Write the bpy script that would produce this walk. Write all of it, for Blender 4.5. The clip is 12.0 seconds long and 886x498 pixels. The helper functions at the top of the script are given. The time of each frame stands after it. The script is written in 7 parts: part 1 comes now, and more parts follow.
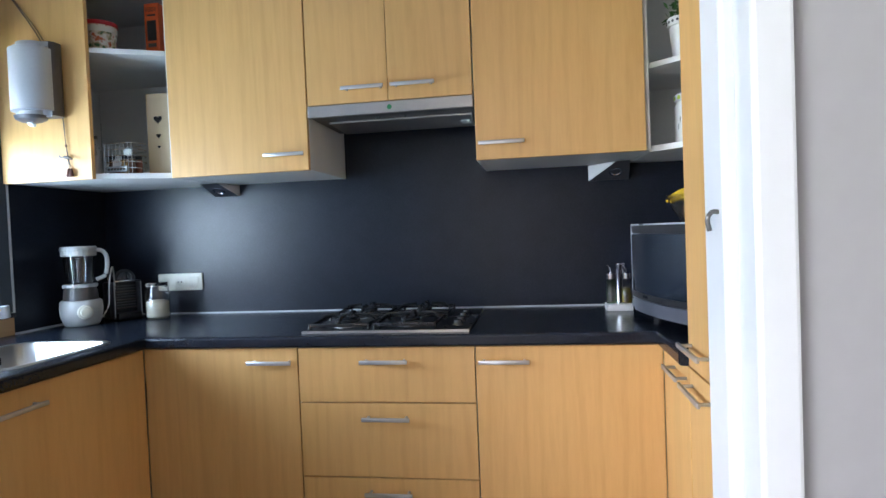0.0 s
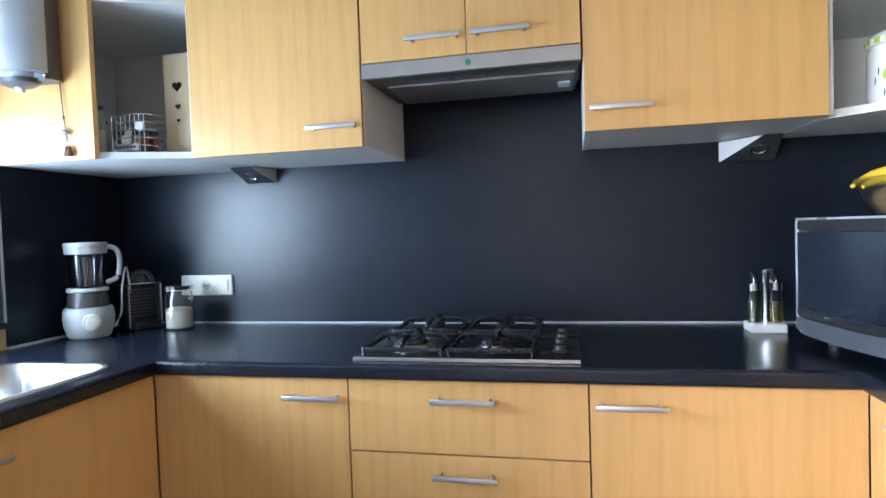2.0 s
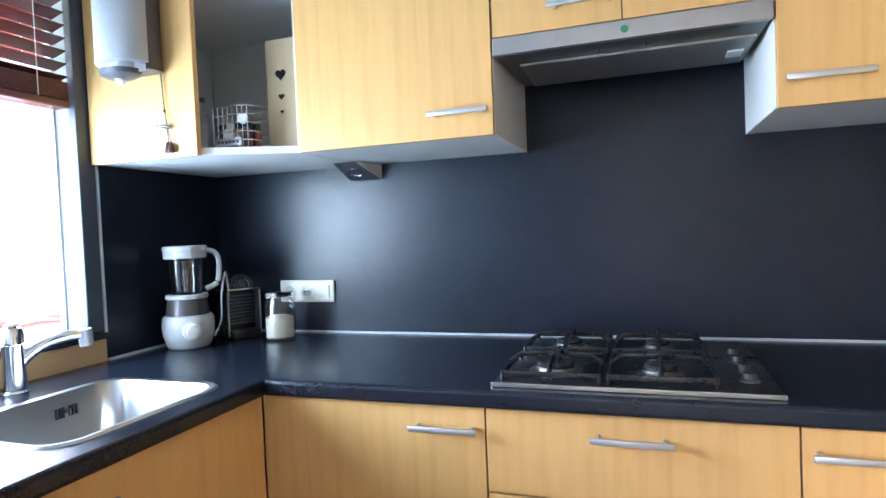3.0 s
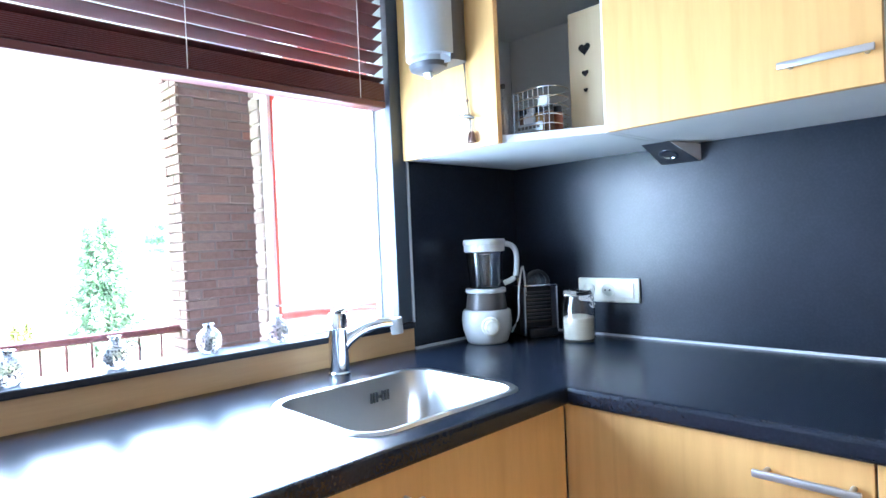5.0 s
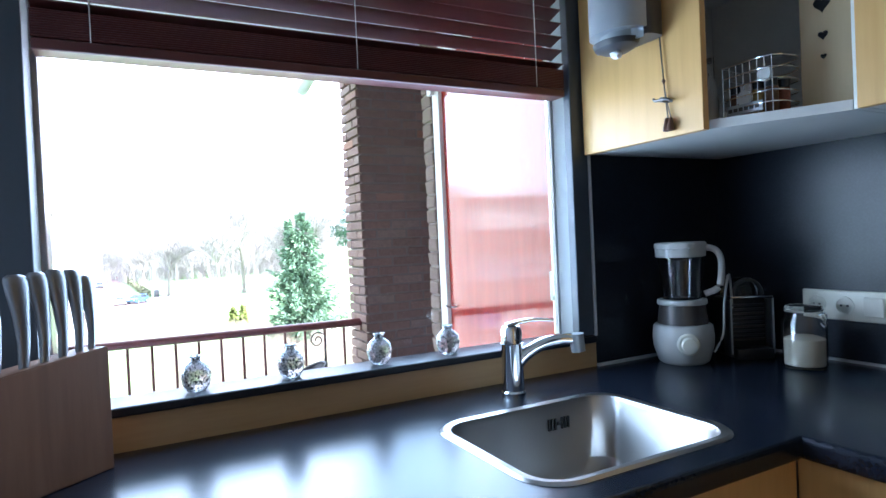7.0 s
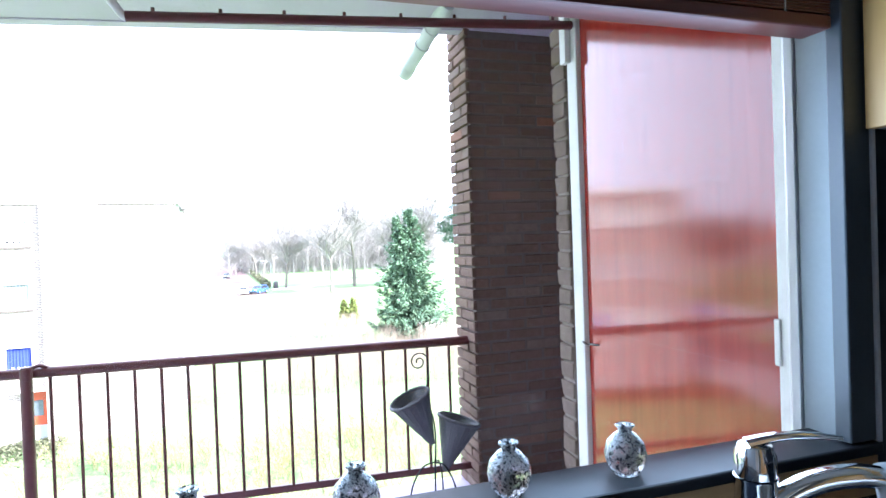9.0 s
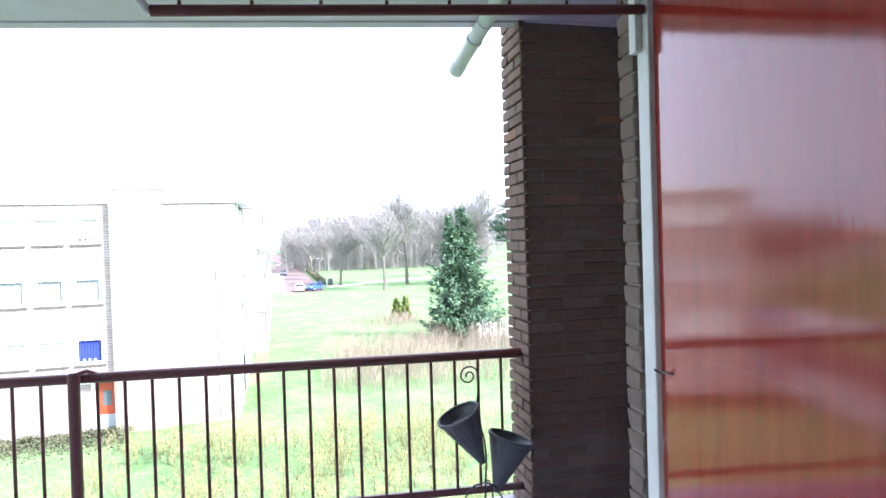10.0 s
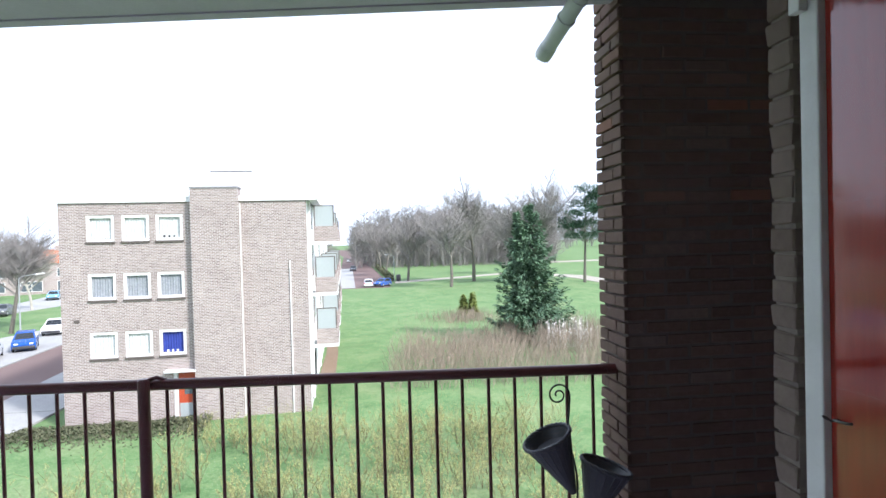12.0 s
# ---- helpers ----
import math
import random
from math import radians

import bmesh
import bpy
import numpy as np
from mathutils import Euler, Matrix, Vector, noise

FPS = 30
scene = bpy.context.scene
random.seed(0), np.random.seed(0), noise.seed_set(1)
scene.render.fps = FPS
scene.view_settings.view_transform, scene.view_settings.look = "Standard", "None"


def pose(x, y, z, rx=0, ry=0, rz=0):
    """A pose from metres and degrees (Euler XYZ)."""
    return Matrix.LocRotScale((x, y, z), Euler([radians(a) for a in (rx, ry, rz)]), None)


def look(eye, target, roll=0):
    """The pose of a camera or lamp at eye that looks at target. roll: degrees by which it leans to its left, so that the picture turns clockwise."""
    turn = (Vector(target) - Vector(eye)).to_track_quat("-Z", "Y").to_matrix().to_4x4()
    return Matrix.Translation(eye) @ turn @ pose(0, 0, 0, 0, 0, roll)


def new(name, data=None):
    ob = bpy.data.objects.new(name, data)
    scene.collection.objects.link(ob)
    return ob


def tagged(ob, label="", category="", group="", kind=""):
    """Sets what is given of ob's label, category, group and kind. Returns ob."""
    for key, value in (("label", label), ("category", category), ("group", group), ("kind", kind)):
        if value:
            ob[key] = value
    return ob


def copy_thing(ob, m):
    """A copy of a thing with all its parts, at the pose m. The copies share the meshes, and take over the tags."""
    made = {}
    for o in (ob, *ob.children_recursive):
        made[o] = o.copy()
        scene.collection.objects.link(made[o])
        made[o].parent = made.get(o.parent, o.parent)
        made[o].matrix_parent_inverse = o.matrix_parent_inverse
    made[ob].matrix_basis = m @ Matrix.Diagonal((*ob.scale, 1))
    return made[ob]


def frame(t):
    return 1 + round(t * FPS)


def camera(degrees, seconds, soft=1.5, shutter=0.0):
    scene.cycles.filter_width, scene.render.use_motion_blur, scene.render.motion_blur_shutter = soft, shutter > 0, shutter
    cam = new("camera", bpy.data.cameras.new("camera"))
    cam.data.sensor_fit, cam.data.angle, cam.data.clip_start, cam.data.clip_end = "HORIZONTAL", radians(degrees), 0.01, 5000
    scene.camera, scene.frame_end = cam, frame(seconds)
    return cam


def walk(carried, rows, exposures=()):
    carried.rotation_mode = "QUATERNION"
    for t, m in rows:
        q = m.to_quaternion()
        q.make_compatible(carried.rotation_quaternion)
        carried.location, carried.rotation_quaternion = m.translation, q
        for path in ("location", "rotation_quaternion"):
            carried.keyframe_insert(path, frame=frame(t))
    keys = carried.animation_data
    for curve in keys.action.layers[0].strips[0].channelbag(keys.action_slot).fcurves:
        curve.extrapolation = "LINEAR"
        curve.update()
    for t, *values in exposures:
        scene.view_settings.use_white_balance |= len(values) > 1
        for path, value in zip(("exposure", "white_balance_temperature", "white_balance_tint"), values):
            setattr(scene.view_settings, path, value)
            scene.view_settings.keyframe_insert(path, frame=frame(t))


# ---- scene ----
cam = camera(73.3, 12.0)
PATH = [
    (0, (1.905, -2.493, 1.231), (1.597, -0.518, 1.175), -2.3),
    (0.5, (1.886, -2.374, 1.233), (1.579, -0.399, 1.171), -2.2),
    (1, (1.843, -2.226, 1.235), (1.537, -0.251, 1.168), -2.1),
    (1.5, (1.795, -2.115, 1.247), (1.436, -0.149, 1.177), -2.1),
    (2, (1.678, -2.02, 1.237), (1.244, -0.069, 1.169), -2.0),
    (2.5, (1.529, -1.904, 1.247), (1.015, 0.028, 1.185), -1.9),
    (2.7, (1.491, -1.874, 1.254), (0.933, 0.045, 1.189), -2.1),
    (4.5, (1.3, -1.698, 1.23), (0.034, -0.15, 1.199), -2.5),
    (5, (1.299, -1.701, 1.234), (-0.135, -0.306, 1.206), -2.5),
    (5.5, (1.296, -1.691, 1.241), (-0.261, -0.435, 1.218), -2.5),
    (6, (1.279, -1.671, 1.248), (-0.369, -0.538, 1.226), -2.4),
    (6.5, (1.246, -1.651, 1.258), (-0.477, -0.637, 1.233), -2.4),
    (7, (1.168, -1.618, 1.268), (-0.6, -0.684, 1.238), -2.6),
    (7.2, (1.113, -1.608, 1.269), (-0.664, -0.69, 1.242), -2.5),
    (8.8, (0.661, -1.443, 1.318), (-1.234, -0.804, 1.288), -2.3),
    (9, (0.61, -1.431, 1.329), (-1.294, -0.822, 1.301), -2.0),
    (9.5, (0.517, -1.396, 1.354), (-1.413, -0.869, 1.327), -1.8),
    (10, (0.432, -1.372, 1.369), (-1.519, -0.932, 1.342), -1.7),
    (10.5, (0.332, -1.358, 1.376), (-1.64, -1.029, 1.348), -1.6),
    (11, (0.236, -1.367, 1.376), (-1.747, -1.111, 1.348), -1.5),
    (11.5, (0.172, -1.387, 1.387), (-1.815, -1.158, 1.357), -1.45),
    (12, (0.138, -1.399, 1.4), (-1.85, -1.18, 1.368), -1.5),
]
EXPOSURES = [(0.0, 3.95, 6250, 16), (1.5, 4.30, 6080, 16), (2.5, 4.52, 6150, 16), (4.5, 5.0, 5750, 16), (5.5, 4.7, 5750, 16), (6.5, 3.62, 5750, 15), (7.2, 2.9, 5750, 14),
             (8.8, 2.6, 5850, 15), (9.5, 2.2, 5900, 15), (10.5, 1.4, 6000, 13), (11.2, 0.95, 6100, 12), (12.0, 0.6, 6100, 12)]
walk(cam, [(t, look(eye, target, roll)) for t, eye, target, roll in PATH], EXPOSURES)

# ---------- world, sun, lamps ----------
world = bpy.data.worlds.new("sky")
scene.world = world
world.use_nodes = True
wn = world.node_tree
sky = wn.nodes.new("ShaderNodeTexSky")
sky.sky_type = 'NISHITA'
sky.sun_disc = False
sky.sun_elevation = radians(38)
sky.sun_rotation = radians(42)
sky.air_density = 1.0
sky.dust_density = 4.0
# hazy overcast: the clear sky's tint under an even white cloud cover
veil = wn.nodes.new("ShaderNodeMix")
veil.data_type = 'RGBA'
veil.inputs[0].default_value = 0.80
veil.inputs[7].default_value = (7.4, 8.2, 9.6, 1)
wn.links.new(sky.outputs[0], veil.inputs[6])
wn.links.new(veil.outputs[2], wn.nodes["Background"].inputs[0])
wn.nodes["Background"].inputs[1].default_value = 0.15
sun = new("sun", bpy.data.lights.new("sun", 'SUN'))
sun.data.energy = 4.0
sun.data.angle = radians(6)
sun.data.color = (1.0, 0.95, 0.88)
sun.matrix_basis = look((18, 20, 22), (0, 0, 0))


def area_lamp(name, eye, target, w, h, power, colour):
    lamp = new(name, bpy.data.lights.new(name, 'AREA'))
    lamp.data.shape, lamp.data.size, lamp.data.size_y = 'RECTANGLE', w, h
    lamp.data.energy, lamp.data.color = power, colour
    lamp.matrix_basis = look(eye, target)
    return lamp


# sky light stand-in at the kitchen window; added fill in the unseen room behind
area_lamp("kitchen_window_light", (-0.174, -1.18, 1.31), (3.0, -1.18, 1.24), 1.10, 0.56, 2.2, (0.53, 0.77, 1.0))
area_lamp("room_fill_light", (-0.05, -4.9, 1.45), (3.0, -4.0, 1.3), 2.1, 1.3, 6.8, (1.0, 0.97, 0.93))

# ---------- materials ----------
def material(name, rough=0.5, metal=0.0, spec=0.5):
    m = bpy.data.materials.new(name)
    m.use_nodes = True
    b = m.node_tree.nodes["Principled BSDF"]
    b.inputs["Roughness"].default_value = rough
    b.inputs["Metallic"].default_value = metal
    b.inputs["Specular IOR Level"].default_value = spec
    return m, m.node_tree, b


def coords(nt, scale, shift=True):
    """Object coordinates, stretched by scale, moved by a random amount for each object."""
    tc = nt.nodes.new("ShaderNodeTexCoord")
    mp = nt.nodes.new("ShaderNodeMapping")
    mp.inputs["Scale"].default_value = scale
    nt.links.new(tc.outputs["Object"], mp.inputs["Vector"])
    if shift:
        oi = nt.nodes.new("ShaderNodeObjectInfo")
        mu = nt.nodes.new("ShaderNodeMath")
        mu.operation = 'MULTIPLY'
        mu.inputs[1].default_value = 37.0
        nt.links.new(oi.outputs["Random"], mu.inputs[0])
        nt.links.new(mu.outputs[0], mp.inputs["Location"])
    return mp.outputs[0]


def noise_tex(nt, vec, scale, detail=4, rough=0.55):
    n = nt.nodes.new("ShaderNodeTexNoise")
    n.inputs["Scale"].default_value, n.inputs["Detail"].default_value, n.inputs["Roughness"].default_value = scale, detail, rough
    nt.links.new(vec, n.inputs["Vector"])
    return n.outputs["Fac"]


def ramp(nt, fac, stops):
    r = nt.nodes.new("ShaderNodeValToRGB")
    while len(r.color_ramp.elements) < len(stops):
        r.color_ramp.elements.new(0.5)
    for e, (p, c) in zip(r.color_ramp.elements, stops):
        e.position, e.color = p, (*c, 1)
    nt.links.new(fac, r.inputs[0])
    return r.outputs[0]


def mixed(nt, fac, a, b, mode='MIX'):
    m = nt.nodes.new("ShaderNodeMix")
    m.data_type, m.blend_type = 'RGBA', mode
    for sock, v in ((m.inputs[0], fac), (m.inputs[6], a), (m.inputs[7], b)):
        if isinstance(v, (int, float)):
            sock.default_value = v
        elif isinstance(v, tuple):
            sock.default_value = (*v, 1)
        else:
            nt.links.new(v, sock)
    return m.outputs[2]


def bump(nt, b, fac, strength, dist=0.002):
    bp = nt.nodes.new("ShaderNodeBump")
    bp.inputs["Strength"].default_value, bp.inputs["Distance"].default_value = strength, dist
    nt.links.new(fac, bp.inputs["Height"])
    nt.links.new(bp.outputs[0], b.inputs["Normal"])


def plain(name, colour, rough=0.5, metal=0.0, vary=0.08, scale=8.0, spec=0.5, relief=0.0):
    """A surface of one colour with slight large and small variation."""
    m, nt, b = material(name, rough, metal, spec)
    v = coords(nt, (1, 1, 1))
    lo = tuple(c * (1 - vary) for c in colour)
    hi = tuple(min(1, c * (1 + vary)) for c in colour)
    big = noise_tex(nt, v, scale, 3)
    fine = noise_tex(nt, v, scale * 14, 2)
    c = mixed(nt, 0.35, ramp(nt, big, [(0.3, lo), (0.7, hi)]), ramp(nt, fine, [(0.3, lo), (0.7, hi)]))
    nt.links.new(c, b.inputs["Base Color"])
    r = nt.nodes.new("ShaderNodeMapRange")
    r.inputs[3].default_value, r.inputs[4].default_value = max(0.02, rough * 0.85), min(1, rough * 1.18)
    nt.links.new(big, r.inputs[0])
    nt.links.new(r.outputs[0], b.inputs["Roughness"])
    if relief:
        bump(nt, b, fine, relief)
    return m


def wood_material(name, light, dark, stretch, rough=0.38):
    m, nt, b = material(name, rough)
    v = coords(nt, stretch)
    broad = noise_tex(nt, v, 1.6, 3, 0.5)
    streak = noise_tex(nt, v, 7.0, 6, 0.65)
    wv = nt.nodes.new("ShaderNodeTexWave")
    wv.inputs["Scale"].default_value, wv.inputs["Distortion"].default_value = 0.55, 11.0
    wv.inputs["Detail"].default_value = 2.0
    nt.links.new(v, wv.inputs["Vector"])
    c = ramp(nt, broad, [(0.2, tuple(0.45 * d + 0.55 * l for d, l in zip(dark, light))), (0.7, light)])
    c = mixed(nt, 0.45, c, ramp(nt, streak, [(0.3, dark), (0.6, light)]))
    c = mixed(nt, 0.22, c, ramp(nt, wv.outputs["Fac"], [(0.05, dark), (0.35, light)]))
    nt.links.new(c, b.inputs["Base Color"])
    bump(nt, b, streak, 0.06, 0.001)
    return m


def glass(name, colour=(1, 1, 1), rough=0.0):
    m, nt, b = material(name, rough)
    b.inputs["Base Color"].default_value = (*colour, 1)
    b.inputs["Transmission Weight"].default_value = 1.0
    b.inputs["IOR"].default_value = 1.45
    return m


def worktop_material(name, rough, gloss):
    m, nt, b = material(name, rough, 0, gloss)
    v = coords(nt, (1, 1, 1), False)
    cloud = noise_tex(nt, v, 9, 6, 0.7)
    fleck = noise_tex(nt, v, 160, 2, 0.5)
    c = ramp(nt, cloud, [(0.3, (0.006, 0.0082, 0.0145)), (0.7, (0.013, 0.0175, 0.030))])
    c = mixed(nt, 0.35, c, ramp(nt, fleck, [(0.42, (0.006, 0.007, 0.011)), (0.72, (0.018, 0.022, 0.031))]))
    nt.links.new(c, b.inputs["Base Color"])
    r = nt.nodes.new("ShaderNodeMapRange")
    r.inputs[3].default_value, r.inputs[4].default_value = rough * 0.93, rough * 1.08
    nt.links.new(cloud, r.inputs[0])
    nt.links.new(r.outputs[0], b.inputs["Roughness"])
    bump(nt, b, fleck, 0.012, 0.0004)
    return m


def brick_piece_material(name, stops, mortar=False):
    m, nt, b = material(name, 0.92, 0, 0.25)
    v = coords(nt, (1, 1, 1))
    oi = nt.nodes.new("ShaderNodeObjectInfo")
    c = ramp(nt, oi.outputs["Random"], stops)
    n = noise_tex(nt, v, 30, 5, 0.7)
    c = mixed(nt, 0.5, c, ramp(nt, n, [(0.25, (0.35, 0.33, 0.32)), (0.75, (0.85, 0.85, 0.85))]), 'MULTIPLY')
    nt.links.new(c, b.inputs["Base Color"])
    bump(nt, b, noise_tex(nt, v, 90, 4, 0.7), 0.5, 0.004)
    return m


BEECH = wood_material("beech_laminate", (0.70, 0.411, 0.150), (0.565, 0.306, 0.099), (9, 9, 0.8))
BEECH_Y = wood_material("beech_board_lengthwise", (0.54, 0.33, 0.15), (0.42, 0.24, 0.10), (14, 0.9, 14))
BLOCK_WOOD = wood_material("dark_beech_block", (0.27, 0.125, 0.068), (0.17, 0.074, 0.040), (10, 10, 0.9), 0.6)
PALE_WOOD = wood_material("pale_plywood", (0.58, 0.43, 0.26), (0.50, 0.36, 0.20), (12, 12, 1.0), 0.5)
WORKTOP = worktop_material("black_stone_laminate", 0.25, 0.4)
SPLASH = worktop_material("black_splashback_laminate", 0.32, 0.30)
WHITE_BOARD = plain("white_melamine", (0.74, 0.73, 0.70), 0.45, vary=0.04)
WHITE_PAINT = plain("white_gloss_paint", (0.70, 0.72, 0.74), 0.3, vary=0.03, scale=3, relief=0.03)
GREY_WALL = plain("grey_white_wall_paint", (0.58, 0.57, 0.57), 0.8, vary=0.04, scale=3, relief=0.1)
# the grey-white wall paint again, darkened to hold the doorway side's shade
SHADE_WALL = plain("shaded_wall_paint", (0.36, 0.355, 0.36), 0.8, vary=0.04, scale=3, relief=0.1)
CEILING_WHITE = plain("white_ceiling_paint", (0.78, 0.78, 0.76), 0.9, vary=0.03)
FLOOR_MAT = plain("grey_floor_tile", (0.30, 0.28, 0.26), 0.5, vary=0.15)
ALU = plain("brushed_aluminium", (0.56, 0.56, 0.58), 0.38, 0.9, vary=0.06, scale=20)
STEEL = plain("brushed_steel", (0.50, 0.48, 0.46), 0.30, 1.0, vary=0.03, scale=12)
KNIFE_STEEL = plain("satin_knife_steel", (0.27, 0.265, 0.27), 0.38, 1.0, vary=0.05, scale=12)
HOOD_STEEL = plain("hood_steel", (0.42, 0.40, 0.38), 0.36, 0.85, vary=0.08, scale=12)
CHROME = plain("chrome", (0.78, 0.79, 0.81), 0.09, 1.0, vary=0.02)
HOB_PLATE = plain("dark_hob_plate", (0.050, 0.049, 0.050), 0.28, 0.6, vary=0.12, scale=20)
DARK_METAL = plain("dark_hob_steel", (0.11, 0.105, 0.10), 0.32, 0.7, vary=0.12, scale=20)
CAST_IRON = plain("black_enamel", (0.014, 0.014, 0.015), 0.22, vary=0.2)
BLACK_PLASTIC = plain("black_plastic", (0.016, 0.016, 0.018), 0.35, vary=0.1)
DARK_GREY = plain("dark_grey_plastic", (0.05, 0.05, 0.055), 0.4, vary=0.1)
BROWN_GREY = plain("brown_grey_plastic", (0.07, 0.058, 0.052), 0.4, vary=0.1)
SILVER_PLASTIC = plain("silver_grey_plastic", (0.42, 0.44, 0.46), 0.35, 0.3, vary=0.06)
WHITE_PLASTIC = plain("white_plastic", (0.64, 0.63, 0.61), 0.35, vary=0.04)
# white plastic of the blender, darkened in colour for the corner's shade
SHADED_WHITE = plain("shaded_white_appliance_plastic", (0.50, 0.485, 0.46), 0.38, vary=0.04)
CREAM_PLASTIC = plain("cream_plastic", (0.70, 0.66, 0.56), 0.4, vary=0.05)
PAPER = plain("white_paper", (0.82, 0.82, 0.80), 0.9, vary=0.04)
SEAL = plain("grey_seal_strip", (0.50, 0.50, 0.51), 0.4, vary=0.08)
SILL_DARK = plain("dark_grey_painted_sill", (0.016, 0.016, 0.020), 0.42, vary=0.1, spec=0.35)
FRAME_DARK = plain("blue_grey_painted_frame", (0.05, 0.06, 0.075), 0.45, vary=0.1)
FRAME_PALE = plain("pale_blue_grey_frame", (0.23, 0.26, 0.275), 0.5, vary=0.06)
BLIND_WOOD = wood_material("mahogany_slat", (0.12, 0.028, 0.026), (0.07, 0.014, 0.014), (8, 0.8, 8), 0.35)
GLASS = glass("clear_glass")
PANE_GLASS = glass("thin_window_glass")
PANE_GLASS.node_tree.nodes["Principled BSDF"].inputs["IOR"].default_value = 1.18
MERCURY = glass("mottled_mercury_glass", (1, 1, 1), 0.06)
nt = MERCURY.node_tree
v = coords(nt, (1, 1, 1))
n = noise_tex(nt, v, 210, 3, 0.6)
b = nt.nodes["Principled BSDF"]
nt.links.new(ramp(nt, n, [(0.42, (0.05, 0.05, 0.055)), (0.50, (0.45, 0.44, 0.44)), (0.58, (0.95, 0.95, 0.95))]), b.inputs["Base Color"])
nt.links.new(ramp(nt, n, [(0.44, (0.15, 0.15, 0.15)), (0.60, (0.9, 0.9, 0.9))]), b.inputs["Transmission Weight"])
bump(nt, b, n, 0.3, 0.002)
CLEAR_PLASTIC = glass("clear_plastic", (0.86, 0.88, 0.90), 0.05)
OVEN_GLASS = plain("dark_oven_glass", (0.012, 0.017, 0.026), 0.10, vary=0.15, spec=0.9)

# ---------- mesh helpers ----------
def box(bm, x0, x1, y0, y1, z0, z1, bevel=0.0, seg=2):
    r = bmesh.ops.create_cube(bm, size=1.0)
    vs = r["verts"]
    for v in vs:
        v.co = Vector(((x0 + x1) / 2 + v.co.x * abs(x1 - x0), (y0 + y1) / 2 + v.co.y * abs(y1 - y0), (z0 + z1) / 2 + v.co.z * abs(z1 - z0)))
    if bevel:
        es = list({e for v in vs for e in v.link_edges})
        bmesh.ops.bevel(bm, geom=es, offset=bevel, segments=seg, profile=0.5, affect='EDGES')
    return vs


def rod(bm, a, b, r0, r1=None, n=12):
    """A round bar from a to b."""
    a, b = Vector(a), Vector(b)
    d = b - a
    m = Matrix.Translation((a + b) / 2) @ d.to_track_quat('Z', 'Y').to_matrix().to_4x4()
    return bmesh.ops.create_cone(bm, cap_ends=True, segments=n, radius1=r0, radius2=r0 if r1 is None else r1, depth=d.length, matrix=m)["verts"]


def lathe(bm, profile, centre=(0, 0, 0), n=28, axis=None, cap=True):
    """Turns the profile of (radius, height) round the z axis."""
    rings = []
    m = axis or Matrix.Identity(4)
    for r, z in profile:
        ring = []
        for i in range(n):
            a = 2 * math.pi * i / n
            ring.append(bm.verts.new(m @ Vector((r * math.cos(a), r * math.sin(a), z)) + Vector(centre)))
        rings.append(ring)
    for p, q in zip(rings, rings[1:]):
        for i in range(n):
            bm.faces.new((p[i], p[(i + 1) % n], q[(i + 1) % n], q[i]))
    if cap and profile[0][0] > 1e-6:
        bm.faces.new(rings[0][::-1])
    if cap and profile[-1][0] > 1e-6:
        bm.faces.new(rings[-1])
    bmesh.ops.remove_doubles(bm, verts=[v for r in rings for v in r], dist=1e-6)


def tube(bm, pts, r, n=8, taper=None, bend=True):
    """A bent round bar along pts; taper gives the radius at the end."""
    pts = [Vector(p) for p in pts]
    if bend and 4 <= len(pts) < 16:
        ext = [2 * pts[0] - pts[1]] + pts + [2 * pts[-1] - pts[-2]]
        fine = []
        for a, b, c, d in zip(ext, ext[1:], ext[2:], ext[3:]):
            for t in (0, 0.25, 0.5, 0.75):
                fine.append(0.5 * (2 * b + (c - a) * t + (2 * a - 5 * b + 4 * c - d) * t * t + (3 * b - a - 3 * c + d) * t ** 3))
        pts = fine + [pts[-1]]
    rings = []
    up = Vector((0.31, 0.27, 0.91))
    for i, p in enumerate(pts):
        d = (pts[min(i + 1, len(pts) - 1)] - pts[max(i - 1, 0)]).normalized()
        s = d.cross(up).normalized()
        t = d.cross(s).normalized()
        rr = r if taper is None else r + (taper - r) * i / (len(pts) - 1)
        rings.append([bm.verts.new(p + rr * (math.cos(2 * math.pi * k / n) * s + math.sin(2 * math.pi * k / n) * t)) for k in range(n)])
    for p, q in zip(rings, rings[1:]):
        for k in range(n):
            bm.faces.new((p[k], p[(k + 1) % n], q[(k + 1) % n], q[k]))
    bm.faces.new(rings[0][::-1])
    bm.faces.new(rings[-1])


def prism(bm, poly, z0, z1):
    """An upright prism on the polygon of (x, y)."""
    a = [bm.verts.new((x, y, z0)) for x, y in poly]
    b = [bm.verts.new((x, y, z1)) for x, y in poly]
    n = len(poly)
    bm.faces.new(a[::-1])
    bm.faces.new(b)
    for i in range(n):
        bm.faces.new((a[i], a[(i + 1) % n], b[(i + 1) % n], b[i]))
    return a + b


def mesh_of(name, bm, mat, smooth=False):
    bmesh.ops.recalc_face_normals(bm, faces=bm.faces[:])
    me = bpy.data.meshes.new(name)
    bm.to_mesh(me)
    bm.free()
    me.materials.append(mat)
    if smooth:
        for p in me.polygons:
            p.use_smooth = True
        me.set_sharp_from_angle(angle=radians(38))
    return me


def thing(name, at, label, category, group="", kind=""):
    ob = new(name)
    ob.empty_display_size = 0.05
    ob.matrix_basis = Matrix.Translation(at)
    return tagged(ob, label, category, group, kind)


